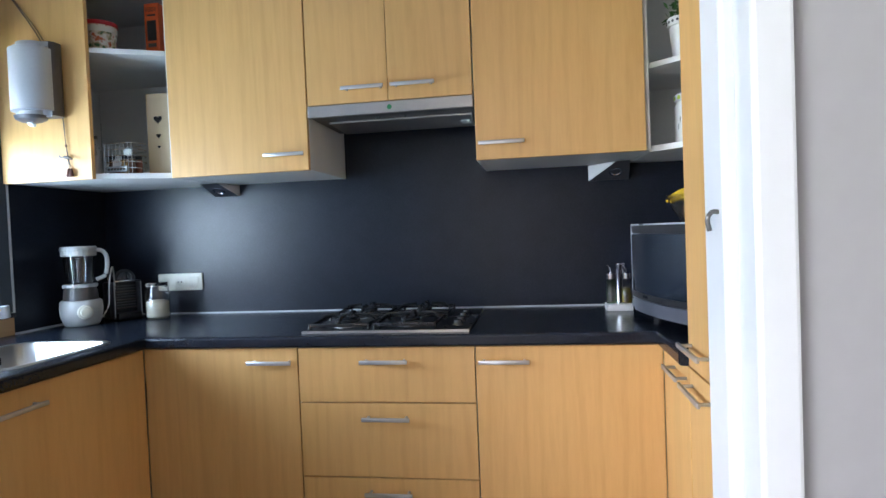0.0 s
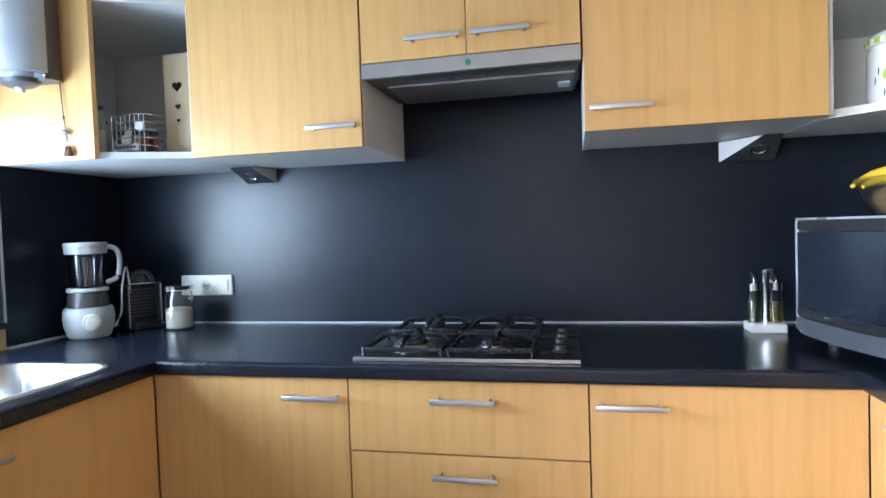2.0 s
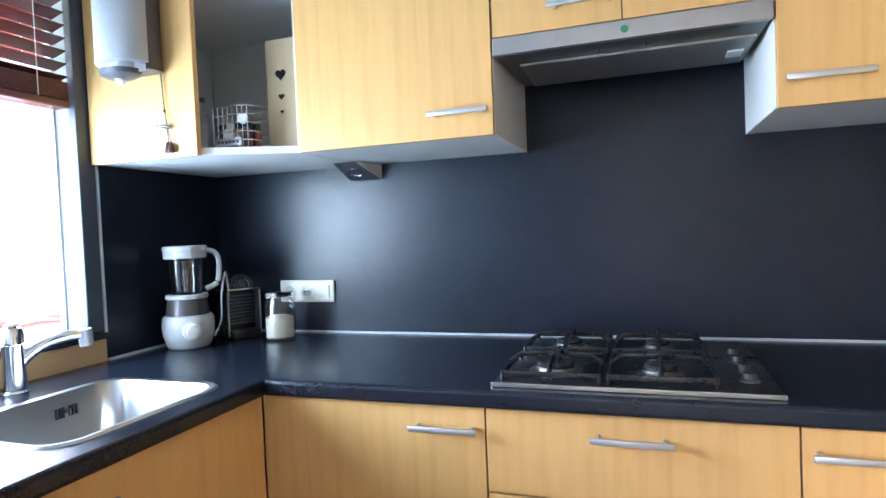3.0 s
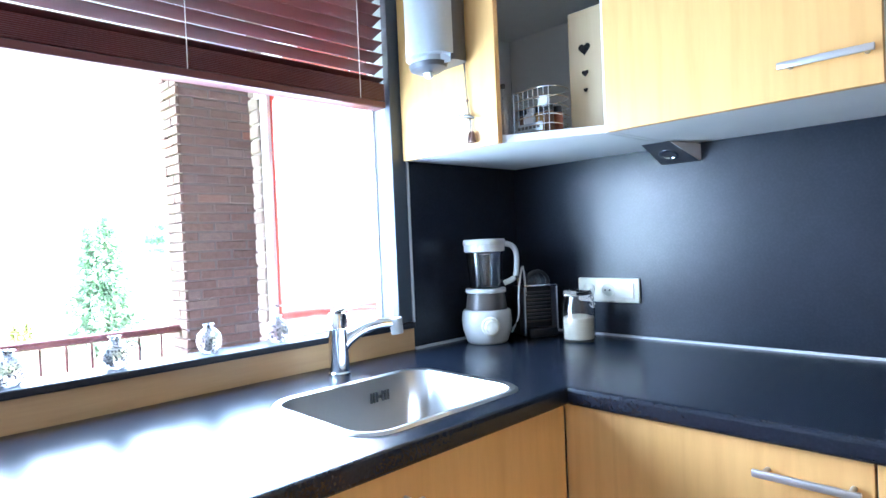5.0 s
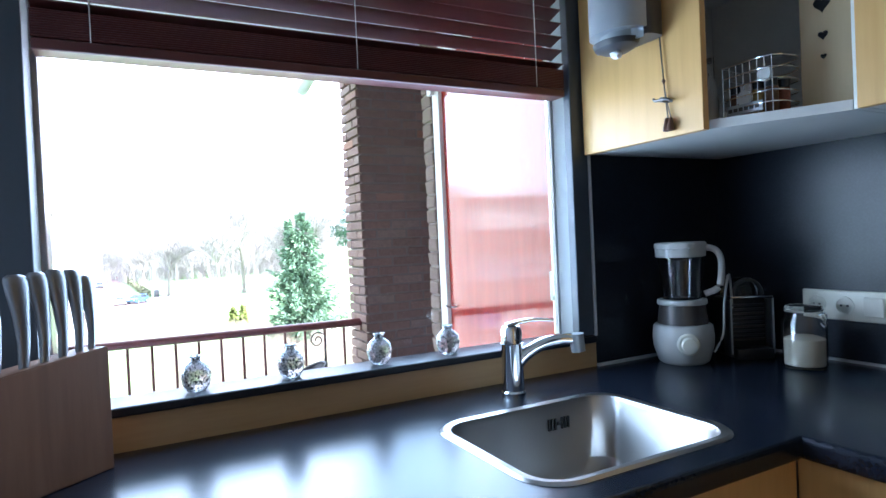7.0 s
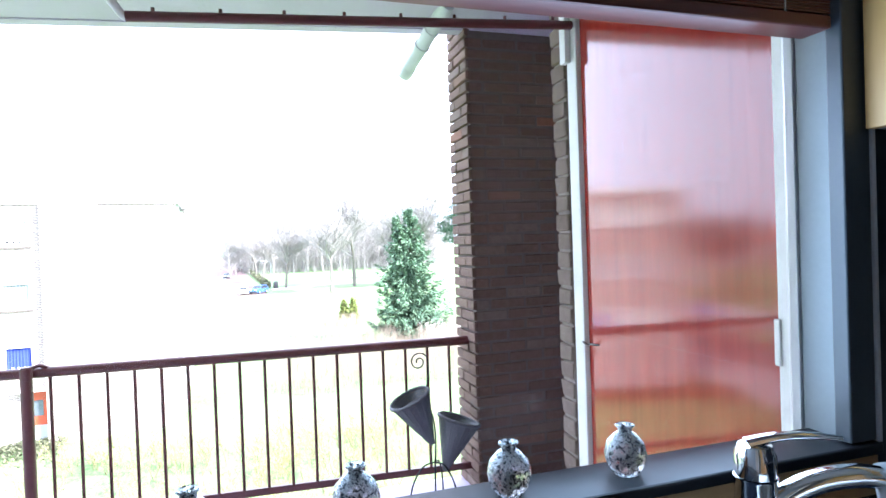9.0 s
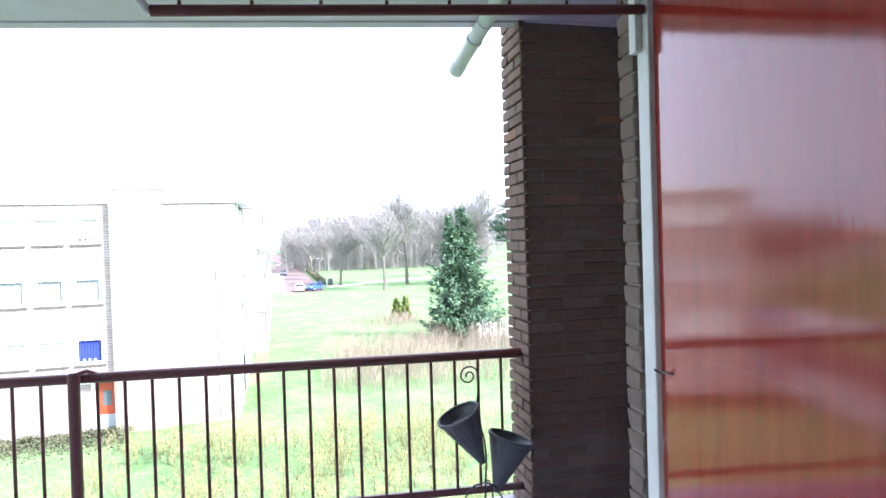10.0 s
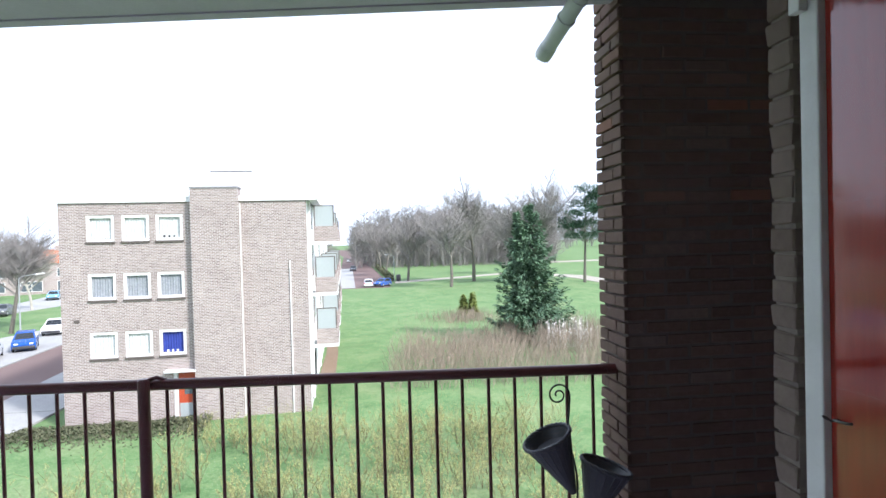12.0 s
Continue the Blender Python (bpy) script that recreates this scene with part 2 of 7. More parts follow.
def part(name, bm, mat, parent, label="", smooth=False):
    ob = new(name, mesh_of(name, bm, mat, smooth))
    ob.parent = parent
    if parent.type == 'EMPTY':
        ob.matrix_parent_inverse = Matrix.Translation(parent.matrix_basis.translation).inverted()
    return tagged(ob, label)


def solid(name, bm, mat, label, category="", kind="", group="", smooth=False):
    return tagged(new(name, mesh_of(name, bm, mat, smooth)), label, category, group, kind)


def bm_box(*a, **k):
    bm = bmesh.new()
    box(bm, *a, **k)
    return bm


def box_part(name, dims, mat, parent, label="", bevel=0.0015, smooth=False):
    return part(name, bm_box(*dims, bevel=bevel), mat, parent, label, smooth)


def structure(name, dims, mat, label):
    return solid(name, bm_box(*dims), mat, label, kind="structure")


# ---------- the rooms ----------
XL, XR, YB, YF = -0.09, 2.90, 0.03, -1.95     # kitchen: window wall, right wall, back wall, doorway wall
WT, CEIL = 0.905, 2.55
WX0, WX1 = -0.29, XL                            # thickness of the window wall
structure("floor", (XL, 5.0, -6.2, 0.2, -0.2, 0.0), FLOOR_MAT, "grey tiled kitchen floor")
structure("ceiling", (WX0, 5.0, -6.2, 0.2, CEIL, CEIL + 0.2), CEILING_WHITE, "white painted ceiling")
structure("wall_back", (WX0, 5.0, YB, 0.2, 0, CEIL), GREY_WALL, "white painted kitchen back wall")
structure("wall_right", (XR, XR + 0.1, YF, YB, 0, CEIL), GREY_WALL, "white painted kitchen side wall")
structure("wall_window_lower", (-0.165, WX1, -1.85, -0.46, 0, 0.970), GREY_WALL, "wall below the kitchen window")
structure("wall_window_outer", (WX0, -0.165, -1.85, -0.46, 0, 0.86), GREY_WALL, "outer leaf of the wall below the window")
structure("wall_window_upper", (WX0, WX1, -1.85, -0.46, 2.12, CEIL), GREY_WALL, "wall above the kitchen window")
structure("wall_window_corner", (-0.262, WX1, -0.46, YB, 0, CEIL), GREY_WALL, "wall beside the kitchen window")
structure("wall_window_end", (WX0, WX1, -3.8, -1.85, 0, CEIL), GREY_WALL, "wall between the kitchen window and the fill lamp's opening")
structure("wall_doorway", (XL, 1.14, -2.0, -1.90, 0, CEIL), GREY_WALL, "wall beside the kitchen doorway")
structure("wall_doorway_side", (2.123, XR, -1.945, -1.84, 0, CEIL), SHADE_WALL, "wall beside the kitchen doorway, its shade put into a darker grey")
structure("wall_doorway_head", (1.14, 2.123, -1.945, -1.85, 2.06, CEIL), GREY_WALL, "wall above the kitchen doorway")
structure("wall_room_side", (4.9, 5.0, -6.2, YF, 0, CEIL), GREY_WALL, "side wall of the room behind")
structure("wall_room_end", (XL, 4.9, -6.3, -6.2, 0, CEIL), GREY_WALL, "end wall of the room behind")
structure("wall_room_return", (XR + 0.1, 4.9, YF, -1.85, 0, CEIL), GREY_WALL, "wall of the room behind")
# opening out of view, added to hold the fill lamp
structure("wall_room_window_lower", (WX0, WX1, -6.0, -3.8, 0, 0.8), GREY_WALL, "wall below the added opening of the fill lamp")
structure("wall_room_window_upper", (WX0, WX1, -6.0, -3.8, 2.12, CEIL), GREY_WALL, "wall above the added opening of the fill lamp")
structure("wall_room_corner", (WX0, WX1, -6.3, -6.0, 0, CEIL), GREY_WALL, "wall of the room behind")

# white door lining with its stop
dl = thing("door_1", (2.09, -1.9, 0), "white painted kitchen door lining with rebate", "door frame", kind="structure")
box_part("lining", (2.080, 2.123, -1.90, -1.835, 0, 2.06), WHITE_PAINT, dl, bevel=0.004)
box_part("lining", (2.092, 2.123, -1.925, -1.90, 0, 2.06), WHITE_PAINT, dl, bevel=0.002)
box_part("lining", (2.086, 2.120, -1.965, -1.925, 0, 2.06), WHITE_PAINT, dl, bevel=0.004)
box_part("lining", (1.14, 1.17, -1.955, -1.84, 0, 2.06), WHITE_PAINT, dl, bevel=0.004)
box_part("lintel", (1.17, 2.080, -1.955, -1.84, 2.03, 2.06), WHITE_PAINT, dl, bevel=0.003)
bm = bmesh.new()
tube(bm, [(2.081, -1.884, 1.240), (2.074, -1.884, 1.240), (2.070, -1.884, 1.233), (2.072, -1.883, 1.222)], 0.0024)
part("hook", bm, DARK_METAL, dl, "small dark metal coat hook", True)

# splashback panels, with the strip along the worktop
def splash(name, dims):
    return structure(name, dims, SPLASH, "black laminate splashback panel")
splash("wall_panel_back", (XL + 0.012, XR, YB - 0.012, YB, WT, 1.80))
splash("wall_panel_left", (XL, XL + 0.012, -0.500, YB - 0.012, WT, 1.60))
structure("trim_back", (XL + 0.012, XR, YB - 0.020, YB - 0.012, WT, WT + 0.006), SEAL, "grey sealing strip along the worktop")
structure("trim_left", (XL + 0.012, XL + 0.022, -0.500, YB - 0.026, WT, WT + 0.007), SEAL, "grey sealing strip along the worktop")

# ---------- worktop with the sink's cut-out ----------
SX0, SX1, SY0, SY1 = 0.130, 0.492, -1.115, -0.674   # sink rim
def rounded(x0, x1, y0, y1, r, n=7):
    pts = []
    for cx, cy, a in ((x1 - r, y1 - r, 0), (x0 + r, y1 - r, 90), (x0 + r, y0 + r, 180), (x1 - r, y0 + r, 270)):
        pts += [(cx + r * math.cos(radians(a + 90 * i / n)), cy + r * math.sin(radians(a + 90 * i / n))) for i in range(n + 1)]
    return pts


def sheet(bm, loops, z):
    """A flat face inside the first loop with the others cut out of it."""
    edges = []
    for loop in loops:
        vs = [bm.verts.new((x, y, z)) for x, y in loop]
        edges += [bm.edges.new((vs[i], vs[(i + 1) % len(vs)])) for i in range(len(vs))]
    return [f for f in bmesh.ops.triangle_fill(bm, edges=edges, use_beauty=True)["geom"] if isinstance(f, bmesh.types.BMFace)]


bm = bmesh.new()
outline = [(XL + 0.001, YB - 0.001), (XR - 0.001, YB - 0.001), (XR - 0.001, -0.905), (2.255, -0.905), (2.255, -0.62), (0.556, -0.62), (0.556, -1.895), (XL + 0.001, -1.895)]
faces = sheet(bm, [outline, rounded(SX0 + 0.012, SX1 - 0.012, SY0 + 0.012, SY1 - 0.012, 0.055)], WT)
ex = bmesh.ops.extrude_face_region(bm, geom=faces)
for v in ex["geom"]:
    if isinstance(v, bmesh.types.BMVert):
        v.co.z -= 0.04
def on_front(e):
    a, b = e.verts[0].co, e.verts[1].co
    if abs(a.z - b.z) > 1e-5:
        return False
    return any(abs(a[k] - c) < 1e-4 and abs(b[k] - c) < 1e-4 for k, c in ((0, 0.556), (1, -0.62), (0, 2.255)))
bmesh.ops.bevel(bm, geom=[e for e in bm.edges if on_front(e)], offset=0.010, segments=4, profile=0.5, affect='EDGES')
worktop = thing("worktop", (0.3, -0.3, WT), "black stone-look laminate worktop round three sides", "worktop")
for planes in ([((0, -0.636, 0), (0, 1, 0)), ((1.5, 0, 0), (1, 0, 0))], [((0, -0.635, 0), (0, -1, 0))], [((0, -0.636, 0), (0, 1, 0)), ((1.5, 0, 0), (-1, 0, 0))]):
    run = bm.copy()
    for at, way in planes:
        cut = bmesh.ops.bisect_plane(run, geom=run.verts[:] + run.edges[:] + run.faces[:], plane_co=at, plane_no=way, clear_outer=True)
        bmesh.ops.holes_fill(run, edges=[e for e in cut["geom_cut"] if isinstance(e, bmesh.types.BMEdge)], sides=0)
    part("slab", run, WORKTOP, worktop)
bm.free()

# ---------- cabinets ----------
def bar_handle(parent, a, b, out):
    """A flat bar handle from a to b, standing off along out."""
    a, b, out = Vector(a), Vector(b), Vector(out)
    bm = bmesh.new()
    d = (b - a).normalized()
    half = Vector((abs(d.x), abs(d.y), abs(d.z))) * (b - a).length / 2 + Vector((abs(out.x), abs(out.y), abs(out.z))) * 0.004 + Vector((0, 0, 0.0065))
    c = (a + b) / 2 + out * 0.031
    box(bm, c.x - half.x, c.x + half.x, c.y - half.y, c.y + half.y, c.z - half.z, c.z + half.z, bevel=0.002)
    for f in (a + d * 0.016, b - d * 0.016):
        rod(bm, f - out * 0.001, f + out * 0.029, 0.0045, n=10)
    return part("handle", bm, ALU, parent, "brushed aluminium bar handle", True)


def door(parent, dims, name="door", mat=None):
    return box_part(name, dims, mat or BEECH, parent, "", 0.0012)


GAP = 0.002
def back_base(x0, x1, label):
    u = thing("base_cabinet", ((x0 + x1) / 2, -0.3, 0), label, "kitchen cabinet", "kitchen base cabinets")
    box_part("body", (x0 + 0.001, x1 - 0.001, -0.58, YB - 0.03, 0.10, WT - 0.045), WHITE_BOARD, u)
    box_part("plinth", (x0 + 0.001, x1 - 0.001, -0.54, -0.525, 0.0, 0.10), BEECH, u)
    return u


u = back_base(0.537, 1.10, "beech-look base cabinet with one door in the corner")
d = door(u, (0.533, 1.10 - GAP, -0.60, -0.582, 0.11, 0.861))
bar_handle(d, (0.930, -0.60, 0.816), (1.087, -0.60, 0.816), (0, -1, 0))
u = back_base(1.10, 1.70, "beech-look drawer unit under the gas hob")
for z0, z1, h in ((0.679, 0.861, 0.817), (0.428, 0.675, 0.629), (0.11, 0.424, 0.380)):
    d = door(u, (1.10 + GAP, 1.70 - GAP, -0.60, -0.582, z0, z1), "drawer_front")
    bar_handle(d, (1.322, -0.60, h), (1.482, -0.60, h), (0, -1, 0))
u = back_base(1.70, 2.275, "beech-look base cabinet with one door")
d = door(u, (1.70 + GAP, 2.279, -0.60, -0.582, 0.11, 0.861))
bar_handle(d, (1.713, -0.60, 0.815), (1.873, -0.60, 0.815), (0, -1, 0))

# left run below the sink
for y0, y1, ha, hb, lab in ((-1.225, -0.605, -1.215, -1.055, "beech-look sink cabinet with one door"), (-1.893, -1.229, -1.40, -1.24, "beech-look base cabinet beside the sink cabinet")):
    u = thing("base_cabinet", (0.25, (y0 + y1) / 2, 0), lab, "kitchen cabinet", "kitchen base cabinets")
    box_part("body", (XL + 0.03, 0.515, y0 + 0.001, y1 - 0.001, 0.10, 0.70), WHITE_BOARD, u)
    box_part("plinth", (0.46, 0.475, y0, y1, 0, 0.10), BEECH, u)
    d = door(u, (0.517, 0.535, y0 + GAP, y1 - GAP, 0.11, 0.861))
    bar_handle(d, (0.535, ha, 0.808), (0.535, hb, 0.808), (1, 0, 0))

# right run and the tall cabinet
u = thing("base_cabinet", (2.6, -0.76, 0), "narrow beech-look base cabinet beside the tall cabinet", "kitchen cabinet", "kitchen base cabinets")
box_part("body", (2.298, XR - 0.01, -0.904, -0.605, 0.10, WT - 0.045), WHITE_BOARD, u)
box_part("plinth", (2.34, 2.355, -0.904, -0.605, 0, 0.10), BEECH, u)
d = door(u, (2.28, 2.296, -0.904, -0.604, 0.11, 0.861))
bar_handle(d, (2.28, -0.895, 0.826), (2.28, -0.735, 0.826), (-1, 0, 0))
u = thing("tall_cabinet", (2.6, -1.2, 0), "tall beech-look cabinet with upper and lower door", "kitchen cabinet")
box_part("body", (2.298, XR - 0.01, -1.505, -0.908, 0.10, 2.30), BEECH, u)
box_part("plinth", (2.34, 2.355, -1.505, -0.91, 0, 0.10), BEECH, u)
d = door(u, (2.28, 2.296, -1.505, -0.908, 0.868, 2.30))
bar_handle(d, (2.28, -1.115, 0.924), (2.28, -0.925, 0.924), (-1, 0, 0))
d = door(u, (2.28, 2.296, -1.505, -0.908, 0.11, 0.862))
bar_handle(d, (2.28, -1.115, 0.822), (2.28, -0.925, 0.822), (-1, 0, 0))

# wall cabinets on the back wall
UB, UT = 1.48, 2.23
def wall_unit(x0, x1, zb, label, doors, deep=-0.39):
    u = thing("wall_cabinet", ((x0 + x1) / 2, -0.2, zb), label, "kitchen cabinet", "kitchen wall cabinets")
    bm = bmesh.new()
    box(bm, x0, x0 + 0.018, deep, YB - 0.013, zb, UT, bevel=0.001)
    box(bm, x1 - 0.018, x1, deep, YB - 0.013, zb, UT, bevel=0.001)
    box(bm, x0 + 0.018, x1 - 0.018, deep, YB - 0.013, zb + 0.001, zb + 0.019)
    box(bm, x0 + 0.018, x1 - 0.018, deep, YB - 0.013, UT - 0.018, UT - 0.001)
    part("carcass", bm, WHITE_BOARD, u, "white melamine carcass")
    for a, b, ha, hb, hz in doors:
        dd = door(u, (a, b, deep - 0.02, deep - 0.002, zb - 0.002, UT))
        bar_handle(dd, (ha, deep - 0.02, hz), (hb, deep - 0.02, hz), (0, -1, 0))
    return u


wall_unit(0.536, 1.098, UB, "beech-look wall cabinet beside the cooker hood", [(0.552, 1.097, 0.936, 1.090, 1.537)])
wall_unit(1.102, 1.706, 1.711, "low beech-look wall cabinet above the cooker hood", [(1.103, 1.403, 1.238, 1.394, 1.757), (1.405, 1.705, 1.419, 1.577, 1.757)])
wall_unit(1.710, 2.30, UB, "beech-look wall cabinet beside the open corner shelf", [(1.711, 2.283, 1.722, 1.880, 1.533)])

# open corner shelves: a five-sided box each, with its opening across the corner
def corner_shelf(name, poly, front, shelves, label, end=None):
    u = thing(name, (poly[0][0], poly[0][1], UB), label, "corner shelf", "open corner shelves")
    for z, t, m in shelves:
        bm = bmesh.new()
        prism(bm, poly, z, z + t)
        part("shelf_board", bm, m, u, "white shelf board")
    return u


left_poly = [(XL + 0.02, YB - 0.014), (0.534, YB - 0.014), (0.534, -0.390), (0.300, -0.505), (XL + 0.02, -0.505)]
cs = corner_shelf("corner_shelf", left_poly, 0, ((UB, 0.020, WHITE_BOARD), (1.945, 0.018, WHITE_BOARD), (UT, 0.018, WHITE_BOARD)), "open white corner shelf with a beech-look end panel")
box_part("end_panel", (-0.066, 0.310, -0.525, -0.507, UB - 0.002, UT + 0.018), BEECH, cs, "beech-look end panel")
box_part("back_board", (XL + 0.014, XL + 0.019, -0.504, YB - 0.014, UB + 0.021, UT - 0.001), WHITE_BOARD, cs)
box_part("back_board", (XL + 0.02, 0.533, YB - 0.0135, YB - 0.0125, UB + 0.021, UT - 0.001), WHITE_BOARD, cs)
right_poly = [(2.302, YB - 0.014), (XR - 0.002, YB - 0.014), (XR - 0.002, -0.90), (2.52, -0.90), (2.52, -0.53), (2.302, -0.335)]
cs = corner_shelf("corner_shelf", right_poly, 0, ((UB, 0.020, WHITE_BOARD), (1.765, 0.018, WHITE_BOARD), (UT, 0.018, WHITE_BOARD)), "open white corner shelf between wall cabinet and tall cabinet")
box_part("back_board", (XR - 0.004, XR - 0.0015, -0.90, YB - 0.014, UB + 0.021, UT - 0.001), WHITE_BOARD, cs)
box_part("back_board", (2.303, XR - 0.005, YB - 0.0135, YB - 0.0125, UB + 0.021, UT - 0.001), WHITE_BOARD, cs)

# ---------- kitchen window ----------
wi = thing("window_1", (-0.2, -1.13, 0.985), "wide kitchen window in a dark painted frame", "window", kind="structure")
box_part("window_frame", (-0.100, -0.072, -0.562, -0.508, 0.992, 2.12), FRAME_DARK, wi, "dark blue-grey frame", 0.003)
box_part("window_frame", (-0.20, XL, -1.85, -1.765, 0.965, 2.12), FRAME_DARK, wi, "dark blue-grey frame", 0.003)
box_part("window_frame", (-0.20, XL, -1.765, -0.562, 2.07, 2.12), FRAME_DARK, wi, "dark blue-grey frame", 0.003)
box_part("window_frame", (-0.170, -0.102, -0.546, -0.462, 0.900, 2.12), FRAME_PALE, wi, "pale blue-grey outer frame", 0.003)
box_part("window_frame", (-0.288, -0.202, -1.85, -1.755, 0.965, 2.12), WHITE_PAINT, wi, "white outer frame", 0.003)
box_part("window_frame", (-0.262, -0.202, -1.755, -0.548, 2.05, 2.12), FRAME_PALE, wi, "pale blue-grey outer frame", 0.003)
box_part("window_frame", (-0.200, -0.168, -1.755, -0.548, 0.960, 0.972), SILL_DARK, wi, "dark lower frame", 0.003)
box_part("bead", (-0.194, -0.171, -0.550, -0.462, 0.900, 2.049), WHITE_PAINT, wi, "white glazing bead")
box_part("corner_strip", (-0.088, -0.068, -0.508, -0.501, 0.990, 1.60), SEAL, wi, "pale grey corner strip", 0.001)
pane = part("pane", bm_box(-0.190, -0.186, -1.754, -0.551, 0.973, 2.049), PANE_GLASS, wi, "clear glass pane")
pane.visible_shadow = False
box_part("window_sill", (-0.166, -0.064, -1.764, -0.503, 0.972, 0.990), SILL_DARK, wi, "dark painted window sill", 0.004)
structure("trim_window", (XL, -0.076, -1.895, -0.502, WT, 0.971), BEECH_Y, "beech-look upstand below the window sill")

# venetian blind, drawn up half way
bl = thing("venetian_blind", (-0.11, -1.14, 2.07), "dark red wooden venetian blind drawn half way up", "blind")
box_part("headrail", (-0.135, -0.075, -1.755, -0.566, 2.02, 2.068), BLIND_WOOD, bl, "", 0.003)
def slat_bm(z, tilt, wide=0.05):
    bm = bmesh.new()
    vs = box(bm, -0.0015, 0.0015, -1.752, -0.570, -wide / 2, wide / 2, bevel=0.0008, seg=1)
    for v in bm.verts:
        v.co = Matrix.Rotation(radians(tilt), 3, 'Y') @ v.co + Vector((-0.107, 0, z))
    return bm
for i in range(9):
    part("slat", slat_bm(1.716 + 0.036 * i, 74), BLIND_WOOD, bl)
for i in range(12):
    part("slat", slat_bm(1.658 + 0.0042 * i, 88), BLIND_WOOD, bl)
box_part("bottom_rail", (-0.134, -0.080, -1.752, -0.570, 1.634, 1.655), BLIND_WOOD, bl, "", 0.004)
for y in (-1.66, -1.15, -0.66):
    for x in (-0.132, -0.082):
        bm = bmesh.new()
        rod(bm, (x, y, 1.64), (x, y, 2.03), 0.0012, n=6)
        part("ladder_cord", bm, PAPER, bl)

# cord with cleat and tassels on the end panel
co = thing("blind_cord", (0.22, -0.530, 1.5), "thin brown blind cord with wooden tassels and cleat", "cord")
bm = bmesh.new()
tube(bm, [(0.016, -0.530, 2.166), (0.137, -0.531, 1.987), (0.195, -0.531, 1.80), (0.214, -0.531, 1.602), (0.223, -0.531, 1.512)], 0.0018, 6)
tube(bm, [(0.018, -0.5305, 2.170), (0.150, -0.5315, 1.985), (0.200, -0.5315, 1.80), (0.215, -0.5315, 1.60), (0.231, -0.5315, 1.515)], 0.0014, 6)
part("cord", bm, BROWN_GREY, co)
bm = bmesh.new()
tube(bm, [(0.194, -0.543, 1.566), (0.206, -0.548, 1.560), (0.232, -0.548, 1.558), (0.246, -0.543, 1.552)], 0.0035, 8)
rod(bm, (0.219, -0.525, 1.56), (0.219, -0.548, 1.56), 0.006)
part("cleat", bm, DARK_METAL, co, "dark metal cleat", True)
TASSEL = plain("brown_wood_tassel", (0.09, 0.035, 0.02), 0.4)
for x in (0.222, 0.233):
    bm = bmesh.new()
    lathe(bm, [(0.001, 1.520), (0.004, 1.517), (0.0085, 1.497), (0.009, 1.490), (0.001, 1.488)], (x, -0.5355, 0), 12)
    part("tassel", bm, TASSEL, co, "small brown wooden tassel", True)
bm = bmesh.new()
lathe(bm, [(0.001, 1.610), (0.005, 1.604), (0.001, 1.597)], (0.215, -0.5325, 0), 10)
part("bead", bm, TASSEL, co, "", True)

# paper towel dispenser
td = thing("paper_towel_dispenser", (0.14, -0.56, 1.675), "silver-grey paper towel dispenser on the cabinet end panel", "dispenser")
bm = bmesh.new()
prism(bm, rounded(0.072, 0.222, -0.585, -0.526, 0.020, 4), 1.706, 1.970)
part("back_shell", bm, BROWN_GREY, td, "dark brown-grey rear shell", True)
bm = bmesh.new()
prof = [(0.068, -0.576)] + [(0.142 - 0.074 * math.cos(math.pi * i / 14), -0.590 - 0.060 * math.sin(math.pi * i / 14)) for i in range(15)] + [(0.216, -0.576)]
vs = prism(bm, prof, 1.698, 1.966)
bmesh.ops.bevel(bm, geom=[e for e in bm.edges if abs(e.verts[0].co.z - e.verts[1].co.z) < 1e-5], offset=0.024, segments=4, affect='EDGES')
part("cover", bm, SILVER_PLASTIC, td, "silver-grey curved cover", True)
bm = bmesh.new()
lathe(bm, [(0.001, 1.680), (0.028, 1.683), (0.043, 1.692), (0.047, 1.704)], (0, 0, 0), 24)
for v in bm.verts:
    v.co = Vector((0.142 + v.co.x * 1.25, -0.600 + v.co.y, v.co.z))
part("outlet", bm, DARK_GREY, td, "dark grey outlet", True)
bm = bmesh.new()
tube(bm, [(0.136, -0.598, 1.692), (0.146, -0.604, 1.676), (0.163, -0.612, 1.668)], 0.017, 9, 0.006)
part("paper_tip", bm, PAPER, td, "white paper tip")

# ---------- sink and tap ----------
sk = thing("sink", (0.31, -0.9, WT), "brushed steel inset sink bowl in the worktop", "sink")
bm = bmesh.new()
outer = rounded(SX0 - 0.006, SX1 + 0.006, SY0 - 0.006, SY1 + 0.006, 0.075)
loops = [(outer, WT + 0.0005), (rounded(SX0, SX1, SY0, SY1, 0.07), WT + 0.005), (rounded(SX0 + 0.014, SX1 - 0.014, SY0 + 0.014, SY1 - 0.014, 0.058), WT + 0.003),
         (rounded(SX0 + 0.018, SX1 - 0.018, SY0 + 0.018, SY1 - 0.018, 0.055), WT - 0.006), (rounded(SX0 + 0.030, SX1 - 0.030, SY0 + 0.030, SY1 - 0.030, 0.06), WT - 0.125),
         (rounded(SX0 + 0.05, SX1 - 0.05, SY0 + 0.05, SY1 - 0.05, 0.06), WT - 0.148), (rounded(SX0 + 0.10, SX1 - 0.10, SY0 + 0.10, SY1 - 0.10, 0.04), WT - 0.153)]
rings = [[bm.verts.new((x, y, z)) for x, y in pts] for pts, z in loops]
for p, q in zip(rings, rings[1:]):
    for i in range(len(p)):
        bm.faces.new((p[i], p[(i + 1) % len(p)], q[(i + 1) % len(p)], q[i]))
bm.faces.new(rings[-1])
